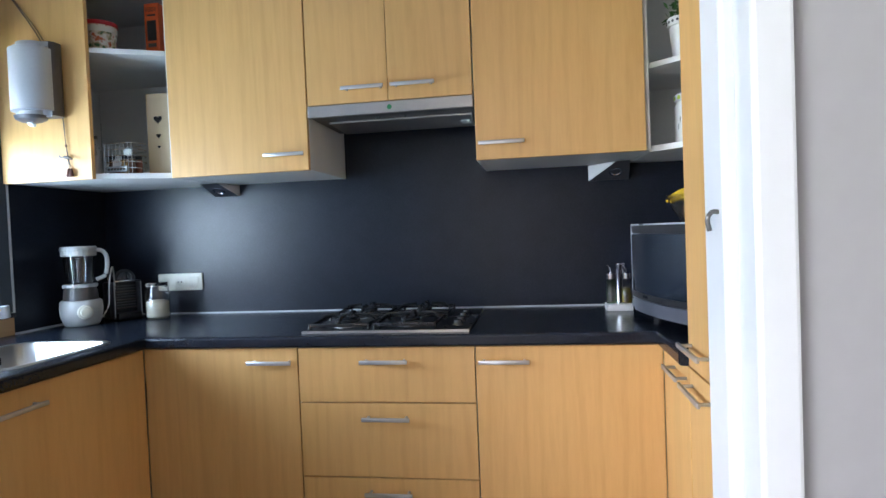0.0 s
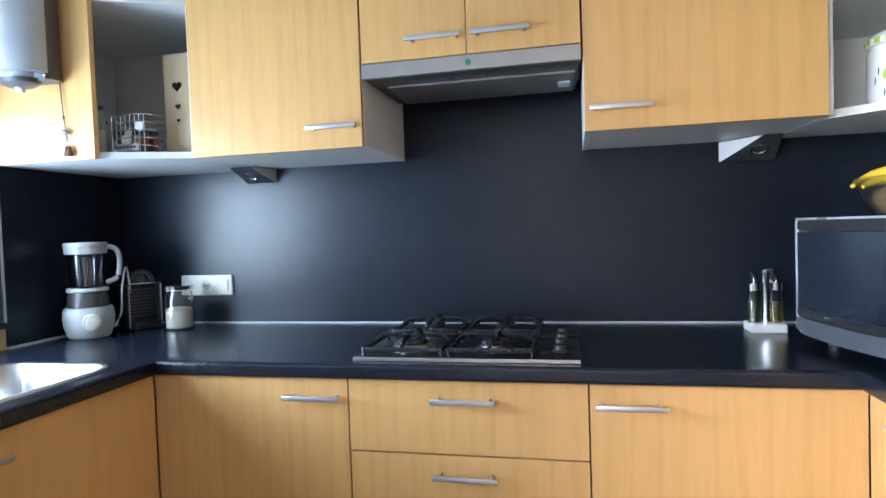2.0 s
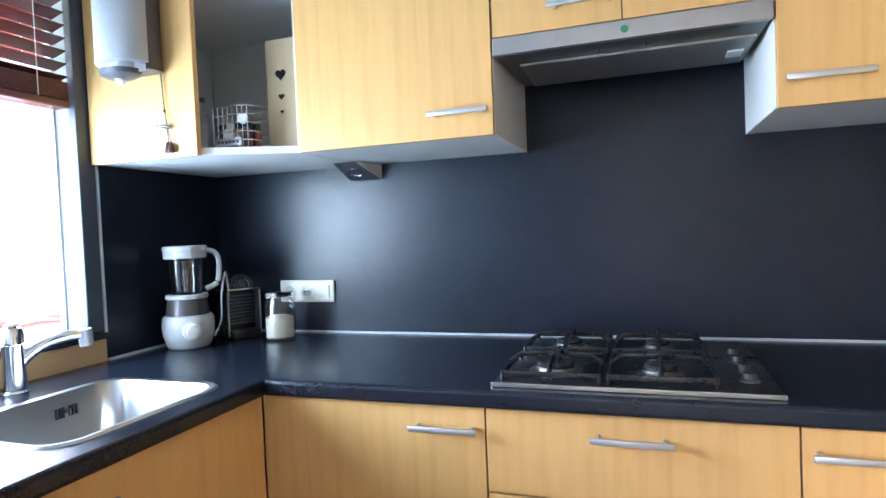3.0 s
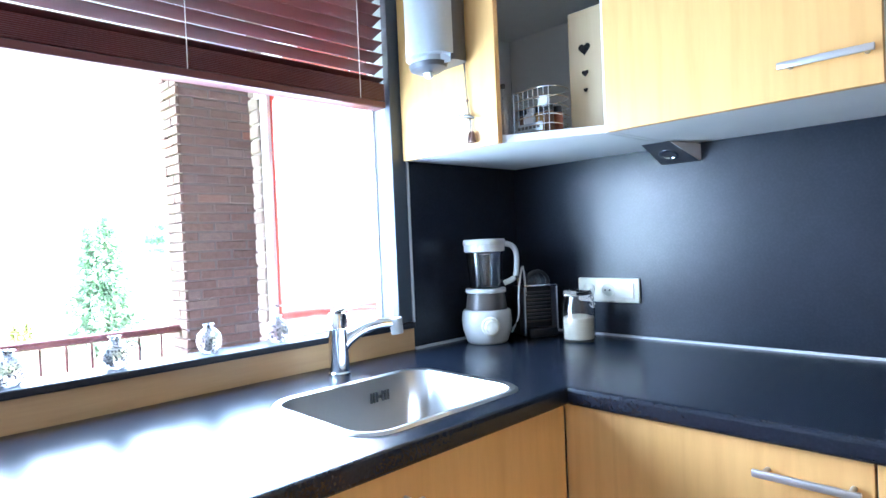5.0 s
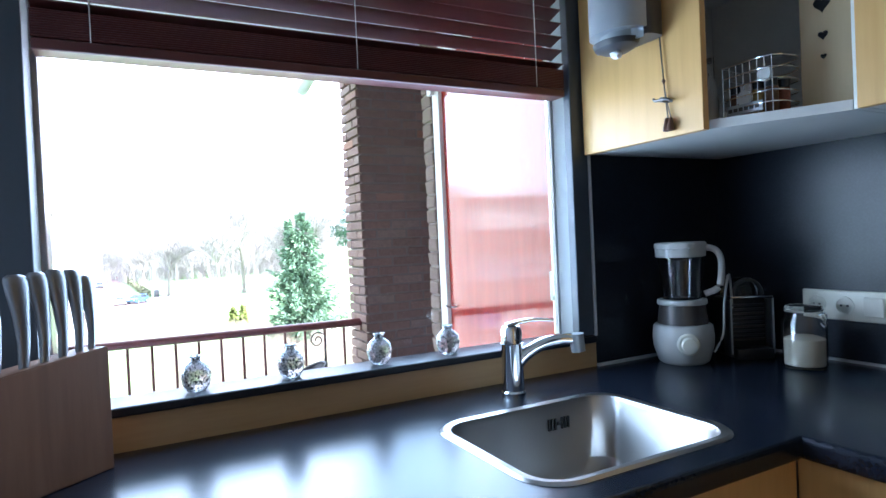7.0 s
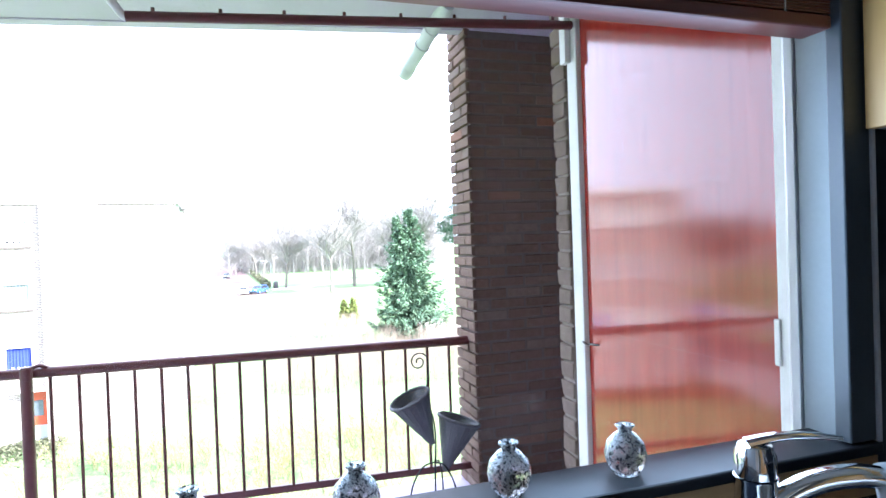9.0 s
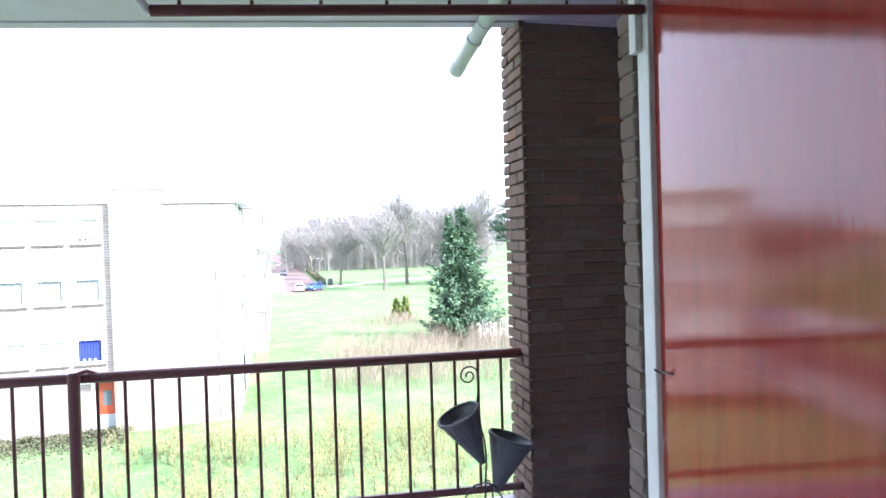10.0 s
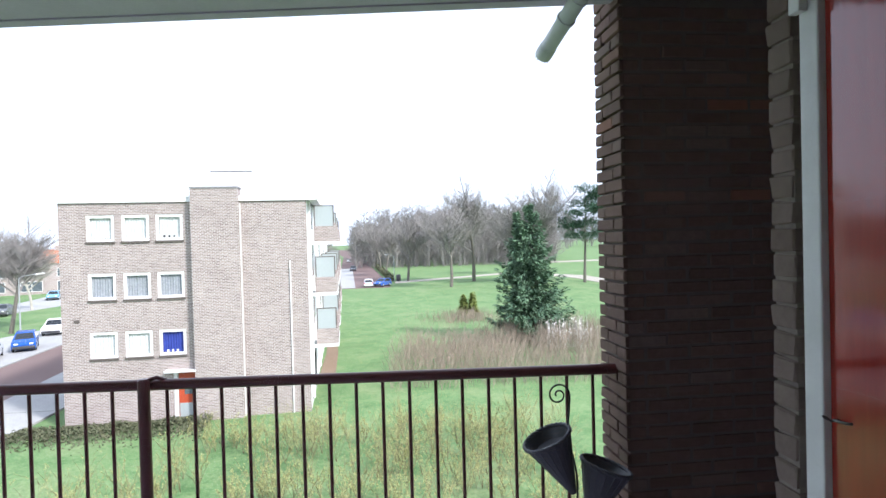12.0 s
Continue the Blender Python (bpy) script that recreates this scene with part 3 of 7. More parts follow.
part("bowl", bm, STEEL, sk, "", True)
bm = bmesh.new()
lathe(bm, [(0.038, WT - 0.1525), (0.040, WT - 0.150), (0.028, WT - 0.1505), (0.026, WT - 0.156), (0.001, WT - 0.156)], (0.32, -0.90, 0), 24)
part("drain", bm, CHROME, sk, "", True)
for i in range(7):
    if i == 3:
        box_part("overflow_slot", (0.1525, 0.1565, -0.822 - 0.0035, -0.822 + 0.0035, WT - 0.043, WT - 0.037), CAST_IRON, sk, "", 0)
    else:
        yy = -0.822 + (i - 3) * 0.0085
        box_part("overflow_slot", (0.1525, 0.1565, yy - 0.0022, yy + 0.0022, WT - 0.052, WT - 0.028), CAST_IRON, sk, "", 0)
tp = thing("kitchen_tap", (0.023, -0.845, WT), "chrome single-lever kitchen tap with curved spout", "tap")
bm = bmesh.new()
lathe(bm, [(0.029, WT), (0.029, WT + 0.006), (0.0255, WT + 0.010), (0.0245, WT + 0.115), (0.026, WT + 0.118)], (0.023, -0.845, 0), 24)
part("body", bm, CHROME, tp, "", True)
bm = bmesh.new()
lathe(bm, [(0.024, 1.024), (0.0245, 1.050), (0.020, 1.062), (0.001, 1.064)], (0.023, -0.845, 0), 24)
part("lever_cap", bm, CHROME, tp, "", True)
bm = bmesh.new()
lev = [(0.020, -0.855, 1.062), (0.035, -0.825, 1.075), (0.052, -0.79, 1.079), (0.068, -0.757, 1.073)]
tube(bm, lev, 0.011, 10, 0.005)
for v in bm.verts:
    v.co.z = 1.068 + (v.co.z - 1.068) * 0.62
part("lever", bm, CHROME, tp, "", True)
bm = bmesh.new()
tube(bm, [(0.026, -0.842, 0.965), (0.032, -0.828, 0.985), (0.043, -0.805, 1.005), (0.058, -0.777, 1.020), (0.076, -0.745, 1.027), (0.088, -0.722, 1.026)], 0.0165, 12, 0.0135)
part("spout", bm, CHROME, tp, "", True)
bm = bmesh.new()
rod(bm, (0.093, -0.713, 1.038), (0.095, -0.709, 0.997), 0.0175, 0.016, 18)
part("nozzle", bm, SILVER_PLASTIC, tp, "satin spray nozzle", True)

# ---------- cooker hood ----------
ho = thing("cooker_hood", (1.404, -0.2, 1.65), "stainless steel slide-out cooker hood under the wall cabinet", "cooker hood")
box_part("front_panel", (1.102, 1.706, -0.413, -0.395, 1.665, 1.706), HOOD_STEEL, ho, "brushed steel front panel", 0.002)
bm = bmesh.new()
a = [bm.verts.new(p) for p in ((1.106, -0.394, 1.667), (1.702, -0.394, 1.667), (1.690, -0.10, 1.657), (1.118, -0.10, 1.657))]
b = [bm.verts.new(p) for p in ((1.106, -0.394, 1.706), (1.702, -0.394, 1.706), (1.702, -0.06, 1.706), (1.106, -0.06, 1.706))]
bm.faces.new(a)
bm.faces.new(b[::-1])
for i in range(4):
    bm.faces.new((a[i], b[i], b[(i + 1) % 4], a[(i + 1) % 4]))
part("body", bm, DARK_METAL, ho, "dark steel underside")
def on_slope(y):
    return 1.667 + (y + 0.394) * (1.657 - 1.667) / 0.294
bm = bmesh.new()
q = [bm.verts.new((x, y, on_slope(y) - dz)) for dz in (0.001, 0.007) for x, y in ((1.15, -0.315), (1.690, -0.315), (1.682, -0.112), (1.15, -0.112))]
for f in ((0, 1, 2, 3), (7, 6, 5, 4), (0, 4, 5, 1), (1, 5, 6, 2), (2, 6, 7, 3), (3, 7, 4, 0)):
    bm.faces.new([q[i] for i in f])
part("grease_filter", bm, HOOD_STEEL, ho, "brushed steel grease filter")
for x in (1.345, 1.352, 1.45):
    bm = bmesh.new()
    lathe(bm, [(0.001, -0.006), (0.0035, -0.005), (0.004, 0)], (x, -0.345, on_slope(-0.345)), 12)
    part("switch", bm, BLACK_PLASTIC, ho, "", True)
box_part("lamp_cover", (1.640, 1.676, -0.23, -0.17, on_slope(-0.2) - 0.0095, on_slope(-0.2) - 0.004), WHITE_PLASTIC, ho, "white lamp cover", 0.002)
GREEN = plain("green_print", (0.02, 0.22, 0.08), 0.5)
bm = bmesh.new()
rod(bm, (1.408, -0.4145, 1.685), (1.408, -0.4125, 1.685), 0.0085, n=20)
part("sticker", bm, GREEN, ho, "small round green sticker")

# ---------- gas hob ----------
hb = thing("gas_hob", (1.397, -0.31, WT), "black and steel four-burner gas hob with cast grates", "hob")
HX0, HX1, HY0, HY1 = 1.113, 1.682, -0.582, -0.055
bm = bmesh.new()
box(bm, HX0, HX1, HY0, HY1, WT, WT + 0.009, bevel=0.004, seg=2)
part("plate", bm, HOB_PLATE, hb, "dark steel hob plate", True)
box_part("front_trim", (HX0 - 0.001, HX1 + 0.001, HY0 - 0.005, HY0, WT + 0.0005, WT + 0.010), STEEL, hb, "bright steel front edge", 0.001)
for x, y, r in ((1.235, -0.455, 0.050), (1.235, -0.185, 0.040), (1.462, -0.455, 0.040), (1.462, -0.185, 0.034)):
    bm = bmesh.new()
    lathe(bm, [(r * 1.25, WT + 0.009), (r * 1.25, WT + 0.012), (r * 0.95, WT + 0.016), (r * 0.95, WT + 0.022), (r * 0.6, WT + 0.024)], (x, y, 0), 24)
    bn = part("burner", bm, STEEL, hb, "steel burner ring", True)
    bm = bmesh.new()
    lathe(bm, [(r * 0.84, WT + 0.022), (r * 0.88, WT + 0.027), (r * 0.80, WT + 0.033), (0.001, WT + 0.034)], (x, y, 0), 24)
    part("burner_cap", bm, CAST_IRON, bn, "black enamel cap", True)
    bm = bmesh.new()
    h, z1 = 0.104, WT + 0.049
    for dy in (-h, h):
        box(bm, x - h, x + h, y + dy - 0.0035, y + dy + 0.0035, z1 - 0.030, z1 - 0.018, bevel=0.0015)
        for dx in (-h, h):
            rod(bm, (x + dx, y + dy, WT + 0.009), (x + dx, y + dy, z1 - 0.018), 0.005, n=8)
    for dx in (-h, h):
        box(bm, x + dx - 0.0035, x + dx + 0.0035, y - h, y + h, z1 - 0.030, z1 - 0.018, bevel=0.0015)
    for ang in range(4):
        c, s = math.cos(math.pi / 2 * ang), math.sin(math.pi / 2 * ang)
        pts = [(x + c * d, y + s * d, z) for d, z in ((h, z1 - 0.020), (h * 0.78, z1 - 0.003), (h * 0.3, z1))]
        tube(bm, pts, 0.0062, 6)
    part("grate", bm, CAST_IRON, hb, "black cast grate", True)
for i in range(4):
    bm = bmesh.new()
    lathe(bm, [(0.016, WT + 0.009), (0.015, WT + 0.016), (0.013, WT + 0.026), (0.001, WT + 0.027)], (1.634, -0.485 + i * 0.083, 0), 18)
    kn = part("knob", bm, BLACK_PLASTIC, hb, "black knob with steel collar", True)
    bm = bmesh.new()
    lathe(bm, [(0.0195, WT + 0.009), (0.0195, WT + 0.012), (0.0175, WT + 0.014)], (1.634, -0.485 + i * 0.083, 0), 18)
    part("collar", bm, DARK_METAL, kn, "dark steel collar", True)

# ---------- sockets and cabinet lamps ----------
so = thing("wall_socket", (0.28, YB - 0.012, 1.05), "cream double socket and switch on the splashback", "socket")
y0 = YB - 0.0125
bm = bmesh.new()
box(bm, 0.184, 0.402, y0 - 0.011, y0, 1.013, 1.091, bevel=0.005, seg=3)
part("frame", bm, CREAM_PLASTIC, so, "", True)
for x in (0.223, 0.293):
    bm = bmesh.new()
    lathe(bm, [(0.024, 0), (0.024, 0.003), (0.019, 0.003), (0.018, -0.004), (0.001, -0.004)], (x, y0 - 0.011, 1.052), 22, Matrix.Rotation(radians(90), 4, 'X'))
    sc = part("socket_well", bm, CREAM_PLASTIC, so, "", True)
    for dx in (-0.008, 0.008):
        bm = bmesh.new()
        rod(bm, (x + dx, y0 - 0.0125, 1.052), (x + dx, y0 - 0.0065, 1.052), 0.003, n=10)
        part("pin_hole", bm, BROWN_GREY, sc)
box_part("rocker", (0.340, 0.386, y0 - 0.016, y0 - 0.010, 1.027, 1.077), CREAM_PLASTIC, so, "cream rocker switch", 0.003)

def cabinet_lamp(x0, x1, yb, h, side, a=0.0, b=0.0):
    la = thing("cabinet_lamp", ((x0 + x1) / 2, yb - 0.06, UB), "triangular grey spotlight under the wall cabinet", "lamp", "lamps under the wall cabinets")
    bm = bmesh.new()
    zt = UB - 0.0015
    f = [(x0 + a, yb - 0.13, zt), (x1 + b, yb - 0.13, zt), (x1, yb, zt), (x0, yb, zt), (x0, yb - 0.012, zt - h), (x1, yb - 0.012, zt - h), (x0, yb, zt - h), (x1, yb, zt - h)]
    v = [bm.verts.new(p) for p in f]
    for q in ((0, 1, 2, 3), (0, 4, 5, 1), (4, 6, 7, 5), (3, 2, 7, 6), (0, 3, 6, 4), (1, 5, 7, 2)):
        bm.faces.new([v[i] for i in q])
    part("housing", bm, DARK_GREY, la, "dark grey wedge housing")
    bm = bmesh.new()
    tri = [(yb - 0.128, zt - 0.001), (yb - 0.001, zt - 0.001), (yb - 0.001, zt - h + 0.001), (yb - 0.012, zt - h + 0.001)]
    slant = [side + (a if side < x0 else b) * (yb - y) / 0.13 for y, z in tri]
    va = [bm.verts.new((s - 0.0012, y, z)) for s, (y, z) in zip(slant, tri)]
    vb = [bm.verts.new((s + 0.0012, y, z)) for s, (y, z) in zip(slant, tri)]
    bm.faces.new(va)
    bm.faces.new(vb[::-1])
    for i in range(4):
        bm.faces.new((va[i], vb[i], vb[(i + 1) % 4], va[(i + 1) % 4]))
    part("side_plate", bm, WHITE_PLASTIC, la, "pale grey side plate")
    mid = Vector(((x0 + x1) / 2 + (a + b) / 4, yb - 0.062, zt - h * 0.53))
    n = Vector((0, -h, -0.118)).normalized()
    m = n.to_track_quat('Z', 'Y').to_matrix().to_4x4()
    bm = bmesh.new()
    lathe(bm, [(0.027, -0.001), (0.027, 0.004), (0.021, 0.005), (0.018, 0.001), (0.001, 0.0005)], mid, 24, m)
    part("spot_ring", bm, CHROME, la, "chrome ring with clear lens", True)
    return la
cabinet_lamp(0.490, 0.600, YB - 0.015, 0.048, 0.602, 0.0, -0.03)
cabinet_lamp(2.130, 2.285, YB - 0.015, 0.062, 2.128, 0.095, -0.01)

# ---------- things on the worktop ----------
bx, by = 0.028, -0.282
jb = thing("jug_blender", (bx, by, WT), "white jug blender with clear jug and round dial", "blender")
bm = bmesh.new()
lathe(bm, [(0.058, WT), (0.0656, WT + 0.0057), (0.0772, WT + 0.0425), (0.0801, WT + 0.0709), (0.0772, WT + 0.0992), (0.0714, WT + 0.1058), (0.0010, WT + 0.1068)], (bx, by, 0), 32)
part("motor_base", bm, SHADED_WHITE, jb, "", True)
bm = bmesh.new()
lathe(bm, [(0.0656, WT + 0.1068), (0.0618, WT + 0.1417), (0.0579, WT + 0.1588), (0.0010, WT + 0.1588)], (bx, by, 0), 28)
part("coupling", bm, BROWN_GREY, jb, "dark grey clear-plastic coupling", True)
bm = bmesh.new()
lathe(bm, [(0.0637, WT + 0.1588), (0.0656, WT + 0.1625), (0.0637, WT + 0.1720), (0.0010, WT + 0.1729)], (bx, by, 0), 28)
part("collar", bm, SHADED_WHITE, jb, "", True)
bm = bmesh.new()
lathe(bm, [(0.0502, WT + 0.1739), (0.0540, WT + 0.2268), (0.0589, WT + 0.2911), (0.0560, WT + 0.2911), (0.0511, WT + 0.2268), (0.0473, WT + 0.1795), (0.0010, WT + 0.1786)], (bx, by, 0), 28)
part("jug", bm, CLEAR_PLASTIC, jb, "clear plastic jug", True)
bm = bmesh.new()
lathe(bm, [(0.0164, WT + 0.1805), (0.0193, WT + 0.2788), (0.0010, WT + 0.2835)], (bx, by, 0), 16)
part("filter", bm, BROWN_GREY, jb, "", True)
bm = bmesh.new()
lathe(bm, [(0.0579, WT + 0.2873), (0.0647, WT + 0.2892), (0.0656, WT + 0.3100), (0.0675, WT + 0.3119), (0.0675, WT + 0.3232), (0.0637, WT + 0.3279), (0.0010, WT + 0.3289)], (bx, by, 0), 28)
part("lid", bm, SHADED_WHITE, jb, "white ridged lid", True)
hd = Vector((0.80, 0.60, 0)).normalized()
bm = bmesh.new()
tube(bm, [Vector((bx, by, WT + z)) + hd * d for d, z in ((0.052, 0.312), (0.084, 0.307), (0.100, 0.284), (0.101, 0.241), (0.092, 0.203), (0.059, 0.186))], 0.009, 10)
part("jug_handle", bm, SHADED_WHITE, jb, "", True)
fd = Vector((0.76, -0.65, 0)).normalized()
m = fd.to_track_quat('Z', 'Y').to_matrix().to_4x4()
bm = bmesh.new()
lathe(bm, [(0.029, 0.0), (0.029, 0.012), (0.026, 0.016), (0.020, 0.016), (0.018, 0.030), (0.001, 0.031)], Vector((bx, by, WT + 0.060)) + fd * 0.073, 24, m)
part("dial", bm, CREAM_PLASTIC, jb, "round dial", True)
bm = bmesh.new()
tube(bm, [(bx + 0.066, by + 0.04, WT + 0.03), (bx + 0.084, by + 0.055, WT + 0.08), (bx + 0.086, by + 0.06, WT + 0.16), (bx + 0.074, by + 0.10, WT + 0.235), (bx + 0.03, by + 0.17, WT + 0.10), (bx + 0.02, by + 0.19, WT + 0.006)], 0.003, 8)
part("power_cord", bm, SHADED_WHITE, jb, "", True)

cm = thing("coffee_machine", (0.115, -0.095, WT), "small black capsule coffee machine with ribbed drip grid", "coffee machine")
cfm = Matrix.Translation((0.105, -0.105, WT)) @ Matrix.Rotation(radians(61), 4, 'Z')
def local(bm, m):
    bmesh.ops.transform(bm, matrix=m, verts=bm.verts[:])
    return bm
def cpart(name, dims, mat, parent=None, label="", bevel=0.004):
    return part(name, local(bm_box(*dims, bevel=bevel), cfm), mat, parent or cm, label, True)
cpart("body", (-0.060, 0.060, 0.02, 0.105, 0.0, 0.165), BLACK_PLASTIC, bevel=0.012)
cpart("side_panel", (-0.062, -0.052, -0.012, 0.03, 0.004, 0.160), DARK_GREY)
cpart("side_panel", (0.052, 0.062, -0.012, 0.03, 0.004, 0.160), DARK_GREY)
cpart("base_tray", (-0.05, 0.05, -0.03, 0.02, 0.0, 0.028), BLACK_PLASTIC)
for i in range(9):
    cpart("rib", (-0.048, 0.048, 0.010, 0.0195, 0.045 + i * 0.012, 0.0505 + i * 0.012), BROWN_GREY if i % 3 == 0 else DARK_GREY, bevel=0.001)
cpart("top_strip", (-0.058, 0.058, -0.014, 0.03, 0.166, 0.171), CHROME, None, "bright chrome strip", 0.002)
for x in (-0.057, 0.057):
    cpart("side_trim", (x - 0.0022, x + 0.0022, -0.0155, -0.0125, 0.012, 0.164), SILVER_PLASTIC, None, "silver edge trim", 0.0008)
bm = bmesh.new()
ring = [(0.040 * math.cos(math.pi * i / 12), 0.012, 0.172 + 0.042 * math.sin(math.pi * i / 12)) for i in range(13)]
tube(bm, ring, 0.006, 8)
part("lever_loop", local(bm, cfm), BLACK_PLASTIC, cm, "glossy black lever loop", True)
bm = bmesh.new()
lathe(bm, [(0.050, 0.0), (0.049, 0.022), (0.038, 0.044), (0.001, 0.052)], (0, 0.062, 0.166), 24)
part("water_tank", local(bm, cfm), CLEAR_PLASTIC, cm, "clear domed water tank", True)

jx, jy = 0.262, -0.118
ja = thing("storage_jar", (jx, jy, WT), "glass clip-top jar half full of white powder", "jar")
bm = bmesh.new()
lathe(bm, [(0.044, WT), (0.050, WT + 0.006), (0.051, WT + 0.115), (0.042, WT + 0.132), (0.042, WT + 0.142), (0.039, WT + 0.142), (0.039, WT + 0.131), (0.048, WT + 0.113), (0.047, WT + 0.008), (0.001, WT + 0.005)], (jx, jy, 0), 28)
part("glass_body", bm, GLASS, ja, "", True)
bm = bmesh.new()
lathe(bm, [(0.040, WT + 0.0065), (0.0463, WT + 0.010), (0.0466, WT + 0.074), (0.030, WT + 0.080), (0.001, WT + 0.078)], (jx, jy, 0), 28)
part("contents", bm, plain("flour", (0.70, 0.64, 0.50), 0.95, vary=0.05), ja, "white flour", True)
bm = bmesh.new()
lathe(bm, [(0.043, WT + 0.144), (0.045, WT + 0.148), (0.040, WT + 0.158), (0.001, WT + 0.160)], (jx, jy, 0), 28)
part("lid", bm, GLASS, ja, "glass lid", True)
bm = bmesh.new()
lathe(bm, [(0.0425, WT + 0.1425), (0.0435, WT + 0.143), (0.0425, WT + 0.1438)], (jx, jy, 0), 28)
part("seal_ring", bm, CREAM_PLASTIC, ja, "", True)
bm = bmesh.new()
tube(bm, [(jx + 0.043, jy - 0.01, WT + 0.138), (jx + 0.062, jy - 0.012, WT + 0.142), (jx + 0.058, jy - 0.012, WT + 0.110), (jx + 0.046, jy - 0.01, WT + 0.118)], 0.002, 6)
part("clip", bm, CHROME, ja, "wire clip", True)

# oil and vinegar set
oi_t = thing("cruet_set", (2.215, -0.125, WT), "glass oil and vinegar set on a white metal tray", "cruet set")
box_part("tray", (2.165, 2.262, -0.165, -0.085, WT, WT + 0.026), WHITE_PLASTIC, oi_t, "", 0.004)
OIL = glass("olive_oil", (0.75, 0.62, 0.06))
HERB = glass("green_vinegar", (0.16, 0.30, 0.08))
for x, fill, h in ((2.186, HERB, 0.095), (2.244, OIL, 0.055)):
    bm = bmesh.new()
    lathe(bm, [(0.018, WT + 0.027), (0.0185, WT + 0.120), (0.014, WT + 0.126), (0.014, WT + 0.130), (0.001, WT + 0.130)], (x, -0.128, 0), 20)
    bt = part("bottle", bm, GLASS, oi_t, "clear glass bottle", True)
    bm = bmesh.new()
    lathe(bm, [(0.0165, WT + 0.029), (0.0168, WT + 0.029 + h), (0.001, WT + 0.029 + h)], (x, -0.128, 0), 20)
    part("oil", bm, fill, bt, "", True)
    bm = bmesh.new()
    lathe(bm, [(0.0175, WT + 0.121), (0.018, WT + 0.142), (0.010, WT + 0.145), (0.001, WT + 0.145)], (x, -0.128, 0), 20)
    cp = part("stopper", bm, CHROME, bt, "chrome stopper", True)
    bm = bmesh.new()
    tube(bm, [(x, -0.128, WT + 0.143), (x - 0.002, -0.128, WT + 0.160), (x - 0.011, -0.130, WT + 0.172)], 0.004, 8, 0.0025)
    part("pourer", bm, CHROME, cp, "", True)
for x, y in ((2.215, -0.135), (2.232, -0.105)):
    bm = bmesh.new()
    lathe(bm, [(0.011, WT + 0.026), (0.011, WT + 0.170), (0.012, WT + 0.172), (0.012, WT + 0.180), (0.001, WT + 0.181)], (x, y, 0), 16)
    part("grinder", bm, CHROME, oi_t, "slim chrome grinder", True)

# microwave oven, turned towards the room
mwm = Matrix.Translation((2.240, -0.300, WT + 0.006)) @ Matrix.Rotation(math.atan2(-0.395, 0.105), 4, 'Z')
mw = thing("microwave_oven", (2.45, -0.35, WT), "silver and black microwave oven with curved dark glass door", "microwave")
MW, MD = 0.50, 0.36
def bow(x):
    return -0.030 * (1 - ((x - MW / 2) / (MW / 2)) ** 2)
def mw_shell(z0, z1, x0, x1, front, back, n=10):
    bm = bmesh.new()
    pts = [(x0 + (x1 - x0) * i / n, bow(x0 + (x1 - x0) * i / n) + front) for i in range(n + 1)] + [(x1, back), (x0, back)]
    prism(bm, pts, z0, z1)
    return bm
def mw_part(name, bm, mat, label="", bevel=0.0):
    if bevel:
        bmesh.ops.bevel(bm, geom=bm.edges[:], offset=bevel, segments=2, affect='EDGES')
    return part(name, local(bm, mwm), mat, mw, label, True)
mw_part("casing", mw_shell(0.022, 0.318, 0.006, MW - 0.006, 0.03, MD), DARK_GREY, "dark grey casing", 0.01)
BAND = plain("dark_silver_paint", (0.13, 0.14, 0.165), 0.3, 0.5, vary=0.04)
SILVER = plain("silver_paint", (0.58, 0.60, 0.64), 0.28, 0.6, vary=0.03)
mw_part("lower_band", mw_shell(0.026, 0.068, 0.0, MW, -0.004, 0.05), BAND, "dark silver lower band", 0.008)
mw_part("side_band", local(bm_box(-0.001, 0.009, -0.002, 0.045, 0.060, 0.318), Matrix.Identity(4)), SILVER, "silver side band", 0.004)
mw_part("door_glass", mw_shell(0.070, 0.288, 0.012, MW * 0.95, -0.001, 0.03), OVEN_GLASS, "dark glass door", 0.003)
mw_part("control_panel", mw_shell(0.070, 0.288, MW * 0.95 + 0.002, MW - 0.004, -0.001, 0.03), SILVER, "silver control panel", 0.003)
mw_part("top_edge", mw_shell(0.3165, 0.3215, 0.004, MW - 0.002, -0.001, 0.03), SILVER, "thin silver top edge", 0.001)
mw_part("top_band", mw_shell(0.290, 0.316, 0.010, MW - 0.004, 0.000, 0.03), BLACK_PLASTIC, "", 0.003)
mw_part("lower_trim", mw_shell(0.0705, 0.090, 0.016, MW * 0.94, -0.004, 0.0), BLACK_PLASTIC, "", 0.001)
mw_part("badge", mw_shell(0.078, 0.086, 0.15, 0.19, -0.0055, -0.003), CHROME, "small bright badge")
for x, y in ((0.05, 0.07), (0.45, 0.07), (0.05, 0.32), (0.45, 0.32)):
    bm = bmesh.new()
    rod(bm, (x, y, -0.006), (x, y, 0.026), 0.016, n=14)
    mw_part("foot", bm, BLACK_PLASTIC)

